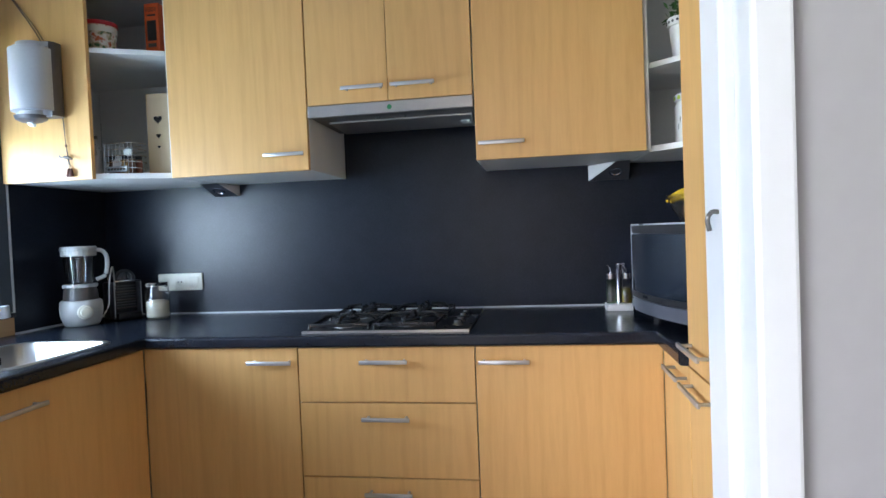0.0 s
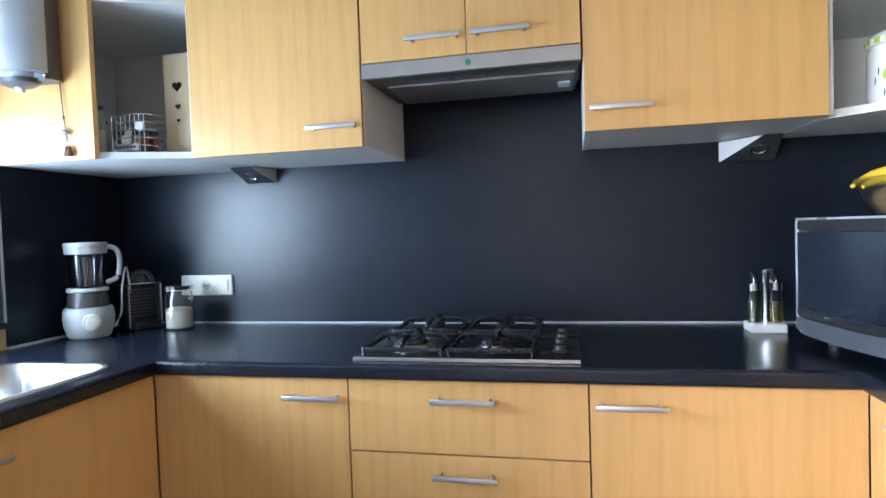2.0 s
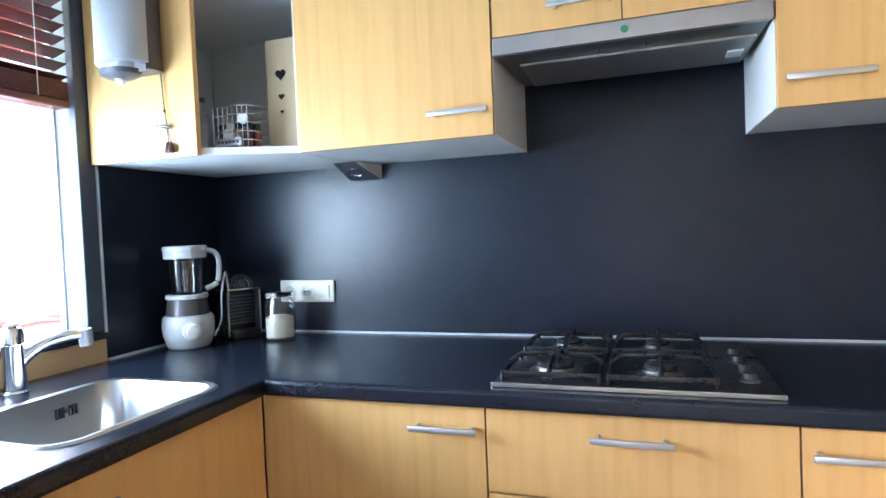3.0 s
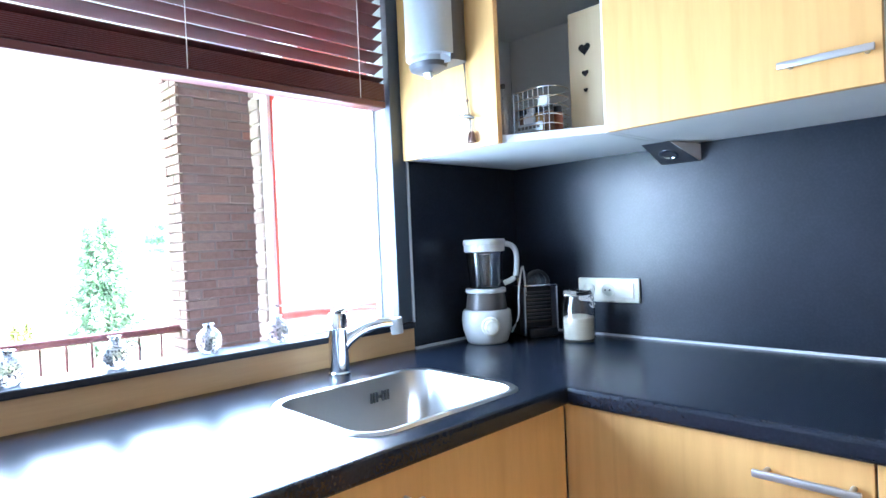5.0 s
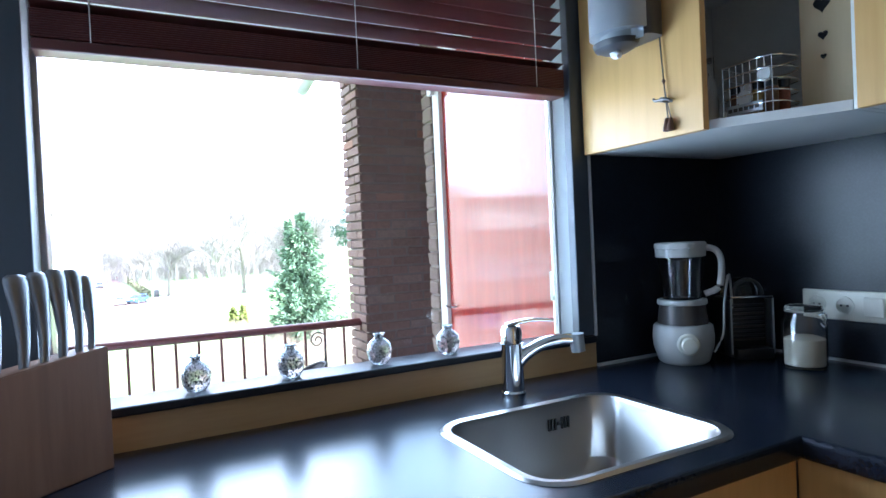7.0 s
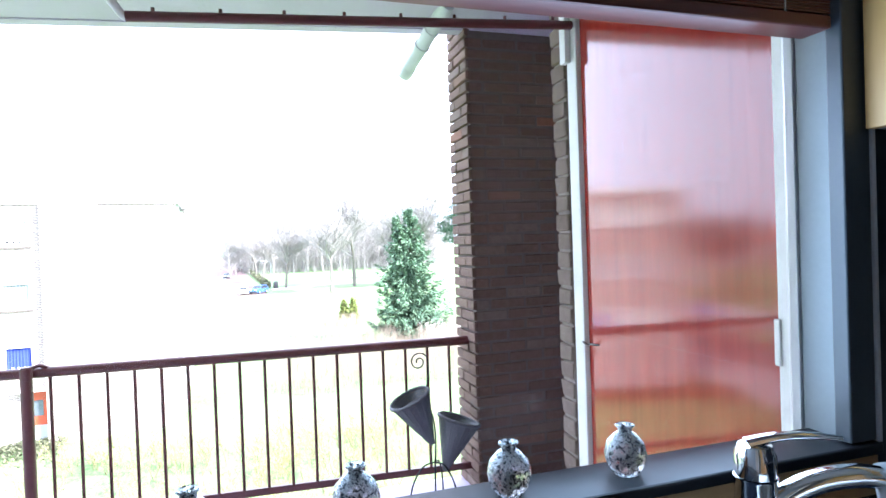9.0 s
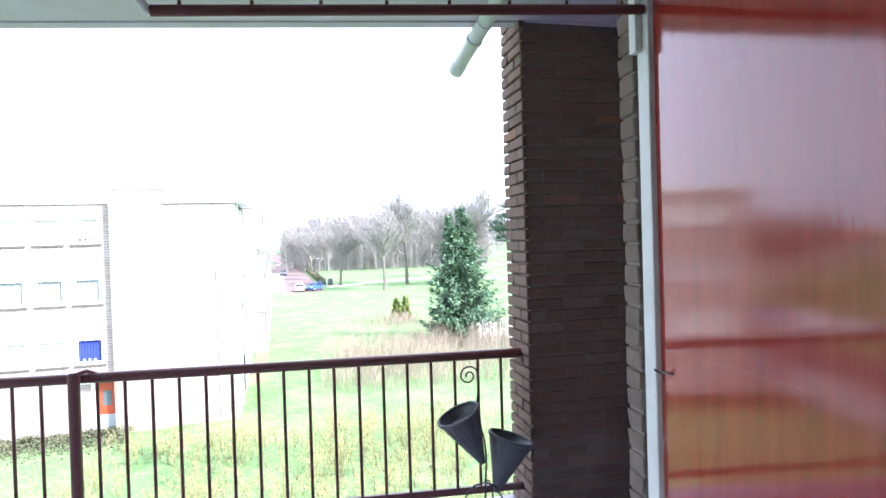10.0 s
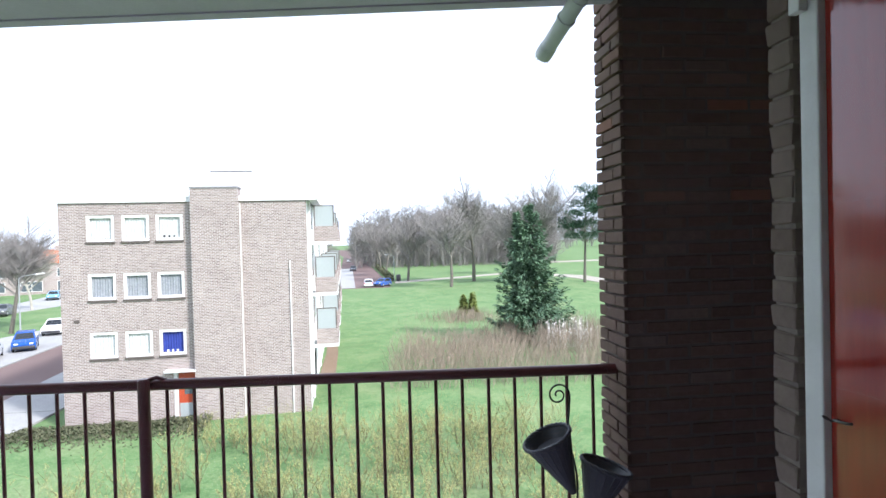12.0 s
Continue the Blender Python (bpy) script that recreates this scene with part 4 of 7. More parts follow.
# fruit bowl on the microwave
mt = WT + 0.319
fb = thing("fruit_bowl", (2.47, -0.40, mt), "clear plastic bowl standing on the microwave", "bowl")
bm = bmesh.new()
lathe(bm, [(0.050, mt), (0.075, mt + 0.010), (0.105, mt + 0.045), (0.128, mt + 0.100), (0.124, mt + 0.100), (0.101, mt + 0.046), (0.072, mt + 0.014), (0.001, mt + 0.006)], (2.475, -0.385, 0), 32)
part("bowl", bm, glass("smoked_plastic", (0.90, 0.88, 0.87), 0.25), fb, "", True)
POTATO = plain("brown_fruit_skin", (0.36, 0.22, 0.11), 0.7, vary=0.25, scale=20)
for i, (x, y, z, r) in enumerate(((2.44, -0.40, 0.048, 0.034), (2.49, -0.43, 0.046, 0.032), (2.50, -0.36, 0.05, 0.035), (2.44, -0.345, 0.05, 0.032))):
    bm = bmesh.new()
    bmesh.ops.create_icosphere(bm, subdivisions=3, radius=r)
    for v in bm.verts:
        v.co = Vector((v.co.x * 1.15, v.co.y, v.co.z * 0.92)) * (1 + 0.05 * noise.noise(v.co * 40 + Vector((i, 0, 0)))) + Vector((x, y, mt + z))
    solid("fruit", bm, POTATO, "round brown fruit in the bowl", "fruit", group="fruit in the bowl", smooth=True)
BANANA = plain("banana_skin", (0.78, 0.52, 0.03), 0.5, vary=0.12, scale=25)
for k, (dy, up) in enumerate(((-0.030, 0.0), (0.0, 0.014), (0.030, 0.004))):
    bm = bmesh.new()
    pts = []
    for i in range(11):
        a = math.pi * (0.16 + 0.68 * i / 10)
        pts.append((2.475 - 0.135 * math.cos(a), -0.385 + dy + 0.02 * math.sin(a * 2), mt + 0.054 + up + 0.050 * math.sin(a)))
    rad = [0.005, 0.007, 0.012, 0.015, 0.0155, 0.016, 0.0155, 0.015, 0.012, 0.007, 0.0045]
    bm2 = bmesh.new()
    tube(bm2, pts, 0.01, 8, None, False)
    bm2.verts.ensure_lookup_table()
    for i, p in enumerate(pts):
        for v in bm2.verts[i * 8:(i + 1) * 8]:
            v.co = Vector(p) + (v.co - Vector(p)) * rad[i] / 0.01
    bm.free()
    solid("banana", bm2, BANANA, "ripe yellow banana lying in the bowl", "banana", group="bananas in the bowl", smooth=True)

# knife block and knives
kx = Vector((0.64, -0.77, 0)).normalized()
kn_ = Vector((0.77, 0.64, 0)).normalized()
k0 = Vector((0.002, -1.655, WT))
def kp(a, b, z):
    return k0 + kx * a - kn_ * b + Vector((0, 0, z))
kb = thing("knife_block", kp(0.1, 0.05, 0), "dark beech knife block with steel-handled knives", "knife block")
bm = bmesh.new()
f = [kp(0, 0, 0), kp(0.205, 0, 0), kp(0.205, 0.07, 0), kp(0, 0.07, 0), kp(0, 0, 0.209), kp(0.205, 0, 0.191), kp(0.205, 0.07, 0.187), kp(0, 0.07, 0.205)]
v = [bm.verts.new(p) for p in f]
for q in ((3, 2, 1, 0), (4, 5, 6, 7), (0, 1, 5, 4), (1, 2, 6, 5), (2, 3, 7, 6), (3, 0, 4, 7)):
    bm.faces.new([v[i] for i in q])
bmesh.ops.bevel(bm, geom=bm.edges[:], offset=0.002, segments=2, affect='EDGES')
part("block", bm, BLOCK_WOOD, kb)
def knife_handle(a, b, z, h, w):
    bm = bmesh.new()
    prof = [(0.0, 0.35, 0.0), (0.012, 0.42, 0.25), (0.035, 0.46, 0.5), (0.075, 0.68, 0.55), (0.100, 0.90, 0.45), (0.115, 1.0, 0.35), (0.123, 0.86, 0.2), (0.127, 0.45, 0.05)]
    rings = []
    for t, s, lean in prof:
        c = kp(a, b, z + t * h / 0.127) - kx * (lean - 0.45) * 0.010 - kn_ * 0.012 * t / 0.127
        ring = []
        for i in range(12):
            an = 2 * math.pi * i / 12
            ring.append(bm.verts.new(c + kx * math.cos(an) * w * s + kn_ * math.sin(an) * 0.0095 * min(1, s + 0.2)))
        rings.append(ring)
    for p, q in zip(rings, rings[1:]):
        for i in range(12):
            bm.faces.new((p[i], p[(i + 1) % 12], q[(i + 1) % 12], q[i]))
    bm.faces.new(rings[0][::-1])
    bm.faces.new(rings[-1])
    solid("knife", bm, KNIFE_STEEL, "kitchen knife with brushed steel handle in the block", "knife", group="knives in the block", smooth=True)
for a, h, w in ((0.012, 0.118, 0.013), (0.034, 0.130, 0.016), (0.062, 0.134, 0.018), (0.092, 0.134, 0.018), (0.124, 0.135, 0.020)):
    knife_handle(a - 0.002, 0.024, 0.205 - a * 0.088, h * 1.08, w)
knife_handle(0.162, 0.024, 0.190, 0.105, 0.013)

# four small silvered vases on the window sill
def vase(y, label):
    va = thing("vase", (-0.112, y, 0.990), label, "vase", "vases on the window sill")
    bm = bmesh.new()
    z = 0.990
    lathe(bm, [(0.012, z), (0.018, z + 0.002), (0.026, z + 0.014), (0.0295, z + 0.030), (0.026, z + 0.046), (0.016, z + 0.057), (0.0095, z + 0.061), (0.0095, z + 0.066), (0.0135, z + 0.069), (0.0125, z + 0.071), (0.008, z + 0.066), (0.008, z + 0.060), (0.001, z + 0.055)], (-0.112, y, 0), 28)
    part("body", bm, MERCURY, va, "", True)
    return va
v0 = vase(-0.940, "small round silvered glass vase on the window sill")
for y in (-1.119, -1.322, -1.510):
    copy_thing(v0, Matrix.Translation((-0.112, y, 0.990)))

# ---------- things on the open shelves ----------
tin = thing("storage_tin", (0.235, -0.33, 1.963), "printed tin with red lid on the shelf", "tin")
bm = bmesh.new()
lathe(bm, [(0.048, 1.963), (0.050, 1.965), (0.060, 2.085), (0.001, 2.085)], (0.245, -0.36, 0), 28)
m_, nt_, b_ = material("printed_tin", 0.35)
vv = coords(nt_, (1, 1, 1))
nt_.links.new(ramp(nt_, noise_tex(nt_, vv, 38, 2), [(0.35, (0.05, 0.12, 0.03)), (0.45, (0.55, 0.42, 0.25)), (0.55, (0.75, 0.70, 0.60)), (0.66, (0.55, 0.12, 0.03))]), b_.inputs["Base Color"])
part("body", bm, m_, tin, "flower-printed tin body", True)
bm = bmesh.new()
lathe(bm, [(0.060, 2.084), (0.063, 2.086), (0.063, 2.100), (0.001, 2.101)], (0.245, -0.36, 0), 28)
part("lid", bm, plain("red_tin_lid", (0.50, 0.015, 0.02), 0.35), tin, "red lid", True)
bm = bmesh.new()
lathe(bm, [(0.0583, 2.058), (0.0607, 2.058), (0.0618, 2.079), (0.0594, 2.079)], (0.245, -0.36, 0), 28, None, False)
part("label_band", bm, CREAM_PLASTIC, tin, "cream label band", True)

def text_part(name, body, size, m, mat, parent):
    cu = bpy.data.curves.new(name, 'FONT')
    cu.body, cu.size, cu.extrude, cu.align_x = body, size, 0.0004, 'CENTER'
    tmp = bpy.data.objects.new(name, cu)
    me = bpy.data.meshes.new_from_object(tmp)
    bpy.data.objects.remove(tmp)
    me.transform(m)
    me.materials.append(mat)
    ob = new(name, me)
    ob.parent = parent
    if parent.type == 'EMPTY':
        ob.matrix_parent_inverse = Matrix.Translation(parent.matrix_basis.translation).inverted()
    return ob
bk = thing("book", (0.43, -0.25, 1.963), "thick orange book standing on the shelf", "book")
ORANGE = plain("orange_cover", (0.68, 0.10, 0.02), 0.45, vary=0.04)
box_part("cover", (0.385, 0.447, -0.285, -0.10, 1.963, 2.195), ORANGE, bk, "orange cover", 0.003)
box_part("picture", (0.397, 0.436, -0.2868, -0.2845, 2.045, 2.125), BLACK_PLASTIC, bk, "dark cover picture", 0)
box_part("picture_bar", (0.399, 0.434, -0.2868, -0.2845, 2.020, 2.035), BROWN_GREY, bk, "", 0)
text_part("title", "1001", 0.026, Matrix.Translation((0.416, -0.2862, 2.160)) @ Matrix.Rotation(radians(90), 4, 'X'), BLACK_PLASTIC, bk)
box_part("title_bar", (0.398, 0.434, -0.2862, -0.2845, 2.143, 2.150), BLACK_PLASTIC, bk, "", 0)

hp = thing("heart_board", (0.43, -0.26, UB + 0.02), "pale wooden board with three heart-shaped cut-outs", "ornament")
box_part("board", (0.398, 0.522, -0.322, -0.312, UB + 0.020, 1.825), PALE_WOOD, hp, "", 0.002)
def heart_bm(cx, cz, s):
    bm = bmesh.new()
    pts = []
    for i in range(28):
        t = 2 * math.pi * i / 28
        pts.append((cx + s * 16 * math.sin(t) ** 3 / 16, cz + s * (13 * math.cos(t) - 5 * math.cos(2 * t) - 2 * math.cos(3 * t) - math.cos(4 * t)) / 16))
    a = [bm.verts.new((x, -0.3240, z)) for x, z in pts]
    b = [bm.verts.new((x, -0.3215, z)) for x, z in pts]
    bm.faces.new(a)
    bm.faces.new(b[::-1])
    for i in range(28):
        bm.faces.new((a[i], b[i], b[(i + 1) % 28], a[(i + 1) % 28]))
    return bm
for cz, s in ((1.722, 0.0175), (1.658, 0.0100), (1.614, 0.0060)):
    part("heart", heart_bm(0.447, cz, s), CAST_IRON, hp, "dark heart")

wb = thing("wire_basket", (0.33, -0.36, UB + 0.02), "chrome wire basket full of small spice jars", "basket")
b0x, b1x, b0y, b1y, bz0, bz1 = 0.288, 0.402, -0.428, -0.338, UB + 0.021, UB + 0.140
for i in range(6):
    bm = bmesh.new()
    z = bz0 + (bz1 - bz0) * i / 5
    tube(bm, [(b0x, b0y, z), (b1x, b0y, z), (b1x, b1y, z), (b0x, b1y, z), (b0x, b0y, z)], 0.0014, 6)
    part("wire", bm, CHROME, wb)
for i in range(8):
    x = b0x + (b1x - b0x) * i / 7
    bm = bmesh.new()
    rod(bm, (x, b0y, bz0), (x, b0y, bz1), 0.0012, n=6)
    part("wire", bm, CHROME, wb)
box_part("name_plate", (0.298, 0.383, -0.4335, -0.4305, UB + 0.030, UB + 0.052), SILVER_PLASTIC, wb, "pale lettered plate", 0.001)
for i in range(6):
    box_part("lettering_bar", (0.303 + i * 0.0125, 0.3125 + i * 0.0125, -0.4341, -0.4333, UB + 0.037, UB + 0.045), BROWN_GREY, wb, "", 0)
SPICE = [plain("spice_brown", (0.10, 0.04, 0.015), 0.6, vary=0.3, scale=60), plain("spice_red", (0.20, 0.05, 0.02), 0.6, vary=0.3, scale=60), plain("spice_ochre", (0.30, 0.17, 0.05), 0.6, vary=0.3, scale=60)]
for i in range(8):
    x, y = 0.303 + (i % 4) * 0.028, -0.408 + (i // 4) * 0.040
    sj = thing("spice_jar", (x, y, UB + 0.024), "small spice jar in the wire basket", "jar", "spice jars in the basket")
    bm = bmesh.new()
    lathe(bm, [(0.012, UB + 0.022), (0.0135, UB + 0.026), (0.0135, UB + 0.078), (0.001, UB + 0.080)], (x, y, 0), 14)
    part("body", bm, SPICE[i % 3], sj, "", True)
    bm = bmesh.new()
    lathe(bm, [(0.0125, UB + 0.080), (0.0125, UB + 0.096), (0.001, UB + 0.097)], (x, y, 0), 14)
    part("cap", bm, WHITE_PLASTIC if i in (1, 6) else BLACK_PLASTIC, sj, "", True)
for i, (x, z, r) in enumerate(((0.338, UB + 0.064, 0.016), (0.386, UB + 0.104, 0.015))):
    bm = bmesh.new()
    rod(bm, (x, b0y - 0.003, z), (x, b0y + 0.006, z), r, n=20)
    part("disc", bm, WHITE_PLASTIC, wb, "round white tag")
for x, y, h, mt_, lab in ((0.262, -0.440, 0.150, GLASS, "slim clear glass bottle with pale contents"), (0.205, -0.36, 0.12, GLASS, "small clear bottle at the back of the shelf")):
    bo = thing("bottle", (x, y, UB + 0.02), lab, "bottle", "bottles on the shelf")
    z = UB + 0.0205
    bm = bmesh.new()
    lathe(bm, [(0.015, z), (0.0165, z + 0.003), (0.0165, z + h * 0.6), (0.006, z + h * 0.75), (0.006, z + h * 0.93), (0.001, z + h * 0.94)], (x, y, 0), 18)
    part("glass_body", bm, GLASS, bo, "", True)
    bm = bmesh.new()
    lathe(bm, [(0.013, z + 0.004), (0.0145, z + 0.006), (0.0145, z + h * 0.5), (0.001, z + h * 0.5)], (x, y, 0), 18)
    part("contents", bm, WHITE_PLASTIC, bo, "pale contents", True)
    bm = bmesh.new()
    lathe(bm, [(0.007, z + h * 0.92), (0.007, z + h), (0.001, z + h * 1.01)], (x, y, 0), 14)
    part("cap", bm, DARK_GREY, bo, "", True)

px_, py_, pz = 2.452, -0.355, UB + 0.0205
pt = thing("biscuit_jar", (px_, py_, pz), "white ceramic jar with painted leaves and lime lid band", "jar")
CERAMIC = plain("white_glazed_ceramic", (0.80, 0.80, 0.78), 0.15, vary=0.02)
LIME = plain("lime_glaze", (0.40, 0.52, 0.06), 0.2, vary=0.05)
REDG = plain("red_glaze", (0.55, 0.03, 0.03), 0.2, vary=0.1)
INK = plain("black_ink", (0.03, 0.03, 0.03), 0.4)
bm = bmesh.new()
lathe(bm, [(0.055, pz), (0.060, pz + 0.004), (0.062, pz + 0.015), (0.062, pz + 0.125), (0.058, pz + 0.135), (0.058, pz + 0.140), (0.001, pz + 0.140)], (px_, py_, 0), 36)
part("body", bm, CERAMIC, pt, "", True)
bm = bmesh.new()
lathe(bm, [(0.060, pz + 0.141), (0.065, pz + 0.144), (0.065, pz + 0.158), (0.058, pz + 0.166), (0.040, pz + 0.176), (0.014, pz + 0.182), (0.012, pz + 0.188), (0.017, pz + 0.196), (0.017, pz + 0.206), (0.010, pz + 0.213), (0.001, pz + 0.214)], (px_, py_, 0), 36)
lid = part("lid", bm, CERAMIC, pt, "white knobbed lid", True)
for i in range(16):
    a0 = 2 * math.pi * i / 16
    bm = bmesh.new()
    vs = []
    for s in range(4):
        a = a0 + s * 0.075
        for z in (pz + 0.1445, pz + 0.1575):
            vs.append(bm.verts.new((px_ + 0.0656 * math.cos(a), py_ + 0.0656 * math.sin(a), z)))
    for s in range(3):
        bm.faces.new((vs[2 * s], vs[2 * s + 1], vs[2 * s + 3], vs[2 * s + 2]))
    part("lime_check", bm, LIME, lid)
def decal(az, zc, w, h, mat, name):
    bm = bmesh.new()
    c = bm.verts.new((px_ + 0.0626 * math.cos(az), py_ + 0.0626 * math.sin(az), zc))
    ring = []
    for i in range(16):
        t = 2 * math.pi * i / 16
        a = az + math.cos(t) * w / 0.0626
        ring.append(bm.verts.new((px_ + 0.0626 * math.cos(a), py_ + 0.0626 * math.sin(a), zc + h * math.sin(t) + 0.35 * h * math.cos(t))))
    for i in range(16):
        bm.faces.new((c, ring[i], ring[(i + 1) % 16]))
    part(name, bm, mat, pt)
fa = math.atan2(-1.6, -0.75)
decal(fa, pz + 0.105, 0.022, 0.014, REDG, "red_motif")
decal(fa - 0.35, pz + 0.070, 0.007, 0.014, LIME, "leaf_motif")
decal(fa + 0.10, pz + 0.050, 0.007, 0.016, LIME, "leaf_motif")
for i in range(9):
    decal(fa - 0.75 + 0.19 * i + 0.05 * math.sin(i * 5), pz + 0.055 + 0.03 * math.sin(i * 2.3), 0.0018, 0.010, INK, "ink_motif")

gp = thing("potted_plant", (2.43, -0.38, 1.783), "small green plant in a white lace-edged pot", "potted plant")
gx, gy, gz = 2.425, -0.365, 1.784
bm = bmesh.new()
lathe(bm, [(0.036, gz), (0.038, gz + 0.003), (0.050, gz + 0.105), (0.055, gz + 0.106), (0.056, gz + 0.132), (0.052, gz + 0.132), (0.048, gz + 0.104), (0.001, gz + 0.10)], (gx, gy, 0), 30)
pot = part("pot", bm, WHITE_PLASTIC, gp, "white pot with pierced rim", True)
for i in range(20):
    a = 2 * math.pi * i / 20
    bm = bmesh.new()
    d = Vector((math.cos(a), math.sin(a), 0))
    rod(bm, Vector((gx, gy, gz + 0.119)) + d * 0.0548, Vector((gx, gy, gz + 0.119)) + d * 0.0566, 0.0045, n=10)
    part("rim_hole", bm, DARK_GREY, pot)
LEAF = plain("green_leaf", (0.05, 0.13, 0.03), 0.5, vary=0.35, scale=30)
rng = random.Random(5)
bm = bmesh.new()
for i in range(170):
    a, e, d = rng.uniform(0, 6.283), rng.uniform(0.1, 1.3), rng.uniform(0.03, 0.095)
    c = Vector((gx + math.cos(a) * math.cos(e) * d, gy + math.sin(a) * math.cos(e) * d, gz + 0.118 + math.sin(e) * d))
    u_ = Vector((rng.uniform(-1, 1), rng.uniform(-1, 1), rng.uniform(-0.4, 0.8))).normalized() * rng.uniform(0.010, 0.019)
    w_ = u_.cross(Vector((rng.uniform(-1, 1), rng.uniform(-1, 1), 1))).normalized() * 0.006
    q = [bm.verts.new(p) for p in (c - u_, c + w_, c + u_, c - w_)]
    bm.faces.new(q)
part("foliage", bm, LEAF, gp, "small green leaves")

# ---------- balcony ----------
RED_BROWN = plain("dark_red_rail_paint", (0.10, 0.028, 0.028), 0.35, vary=0.18, scale=14)
CONCRETE = plain("grey_painted_concrete", (0.47, 0.42, 0.52), 0.85, vary=0.10, scale=4, relief=0.2)
DOOR_FRAME = plain("weathered_white_frame_paint", (0.62, 0.63, 0.60), 0.5, vary=0.10, scale=9)
IRON = plain("black_wrought_iron", (0.012, 0.013, 0.016), 0.45, vary=0.2)
WICKER = plain("dark_wicker", (0.075, 0.078, 0.088), 0.45, vary=0.35, scale=80)
PIPE = plain("grey_white_pvc", (0.58, 0.60, 0.60), 0.4, vary=0.08, scale=15)
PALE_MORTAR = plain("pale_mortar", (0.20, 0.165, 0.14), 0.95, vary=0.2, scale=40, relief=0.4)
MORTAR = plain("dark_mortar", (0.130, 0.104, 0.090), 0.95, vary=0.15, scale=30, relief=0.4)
BRICK = brick_piece_material("dark_red_brick", [(0.0, (0.165, 0.110, 0.090)), (0.45, (0.190, 0.125, 0.102)), (0.80, (0.205, 0.132, 0.104)), (0.95, (0.21, 0.155, 0.130)), (1.0, (0.27, 0.138, 0.096))])
BLOCK = brick_piece_material("pale_rough_brick", [(0.0, (0.195, 0.150, 0.124)), (0.6, (0.225, 0.175, 0.145)), (1.0, (0.175, 0.130, 0.105))])

# red lacquer of the storage door: glossy, with faint runs and stains
m_red, nt, b = material("red_gloss_door_paint", 0.12, 0, 0.5)
b.inputs["Coat Weight"].default_value = 0.2
b.inputs["Coat IOR"].default_value = 1.5
b.inputs["Coat Roughness"].default_value = 0.05
v = coords(nt, (1, 1, 0.10), False)
runs = noise_tex(nt, v, 24, 5, 0.65)
spots = noise_tex(nt, coords(nt, (1, 1, 1), False), 45, 3, 0.6)
nt.links.new(ramp(nt, runs, [(0.25, (0.20, 0.016, 0.012)), (0.7, (0.29, 0.030, 0.020))]), b.inputs["Base Color"])
mr = nt.nodes.new("ShaderNodeMapRange")
mr.inputs[3].default_value, mr.inputs[4].default_value = 0.04, 0.13
nt.links.new(runs, mr.inputs[0])
nt.links.new(mr.outputs[0], b.inputs["Roughness"])
bump(nt, b, runs, 0.10, 0.006)

BF = -0.14
structure("balcony_floor", (-2.90, WX0, -7.0, 0.9, BF - 0.15, BF), CONCRETE, "grey concrete balcony floor")
bm = bmesh.new()
prism(bm, [(WX0, 0.9), (-2.42, 0.9), (-3.56, -7.0), (WX0, -7.0)], 2.53, 2.71)
solid("balcony_soffit", bm, CONCRETE, "grey painted concrete slab above the balcony", kind="structure")
bm = bmesh.new()
prism(bm, [(-2.422, 0.9), (-2.50, 0.9), (-3.64, -7.0), (-3.562, -7.0)], 2.522, 2.80)
solid("balcony_beam", bm, CONCRETE, "concrete edge of the slab above", kind="structure")
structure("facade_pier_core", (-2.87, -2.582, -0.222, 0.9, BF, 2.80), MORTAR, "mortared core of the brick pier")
structure("facade_side_core", (-1.276, -1.200, -0.393, 0.9, BF, 2.53), PALE_MORTAR, "mortared core of the short brick wall")
# dark mortar colour deepens the shade inside this recess
structure("facade_side_recess", (-1.200, -1.147, -0.352, 0.9, BF, 2.53), MORTAR, "recess beside the door frame, its shade put into a dark colour")
structure("facade_side_head", (-1.147, WX0, -0.380, -0.30, 2.10, 2.53), CONCRETE, "wall above the storage door")
structure("facade_end", (-2.58, -1.278, 0.86, 0.90, BF, 2.53), CONCRETE, "end wall of the balcony")

# storage door with its frame
sd = thing("storage_door", (-0.69, -0.40, BF), "glossy red storage door in a weathered white frame", "door")
SKEW = Matrix.Translation((-1.088, -0.402, 0)) @ Matrix.Rotation(radians(-5.7), 4, 'Z') @ Matrix.Translation((1.088, 0.402, 0))
def skewed(name, dims, mat, label="", bevel=0.004):
    bm = bm_box(*dims, bevel=bevel)
    bmesh.ops.transform(bm, matrix=SKEW, verts=bm.verts[:])
    return part(name, bm, mat, sd, label)
skewed("leaf", (-1.086, -0.262, -0.402, -0.362, BF + 0.02, 2.03), m_red, "glossy red door leaf with faint runs", 0.003)
box_part("frame_post", (-1.146, -1.088, -0.418, -0.33, BF, 2.09), DOOR_FRAME, sd, "", 0.004)
skewed("frame_post", (-0.260, -0.212, -0.414, -0.33, BF, 2.09), DOOR_FRAME)
skewed("frame_head", (-1.088, -0.260, -0.414, -0.33, 2.032, 2.09), DOOR_FRAME)
skewed("head_panel", (-1.088, -0.212, -0.398, -0.35, 2.091, 2.528), CONCRETE, "painted panel above the door")
box_part("bracket", (-1.152, -1.116, -0.440, -0.419, 1.895, 2.075), DOOR_FRAME, sd, "white bracket plate", 0.003)
skewed("hinge", (-0.265, -0.250, -0.419, -0.4145, 1.072, 1.160), DOOR_FRAME, "painted hinge", 0.003)
bm = bmesh.new()
rod(bm, (-1.060, -0.402, 0.981), (-1.060, -0.424, 0.981), 0.003, n=8)
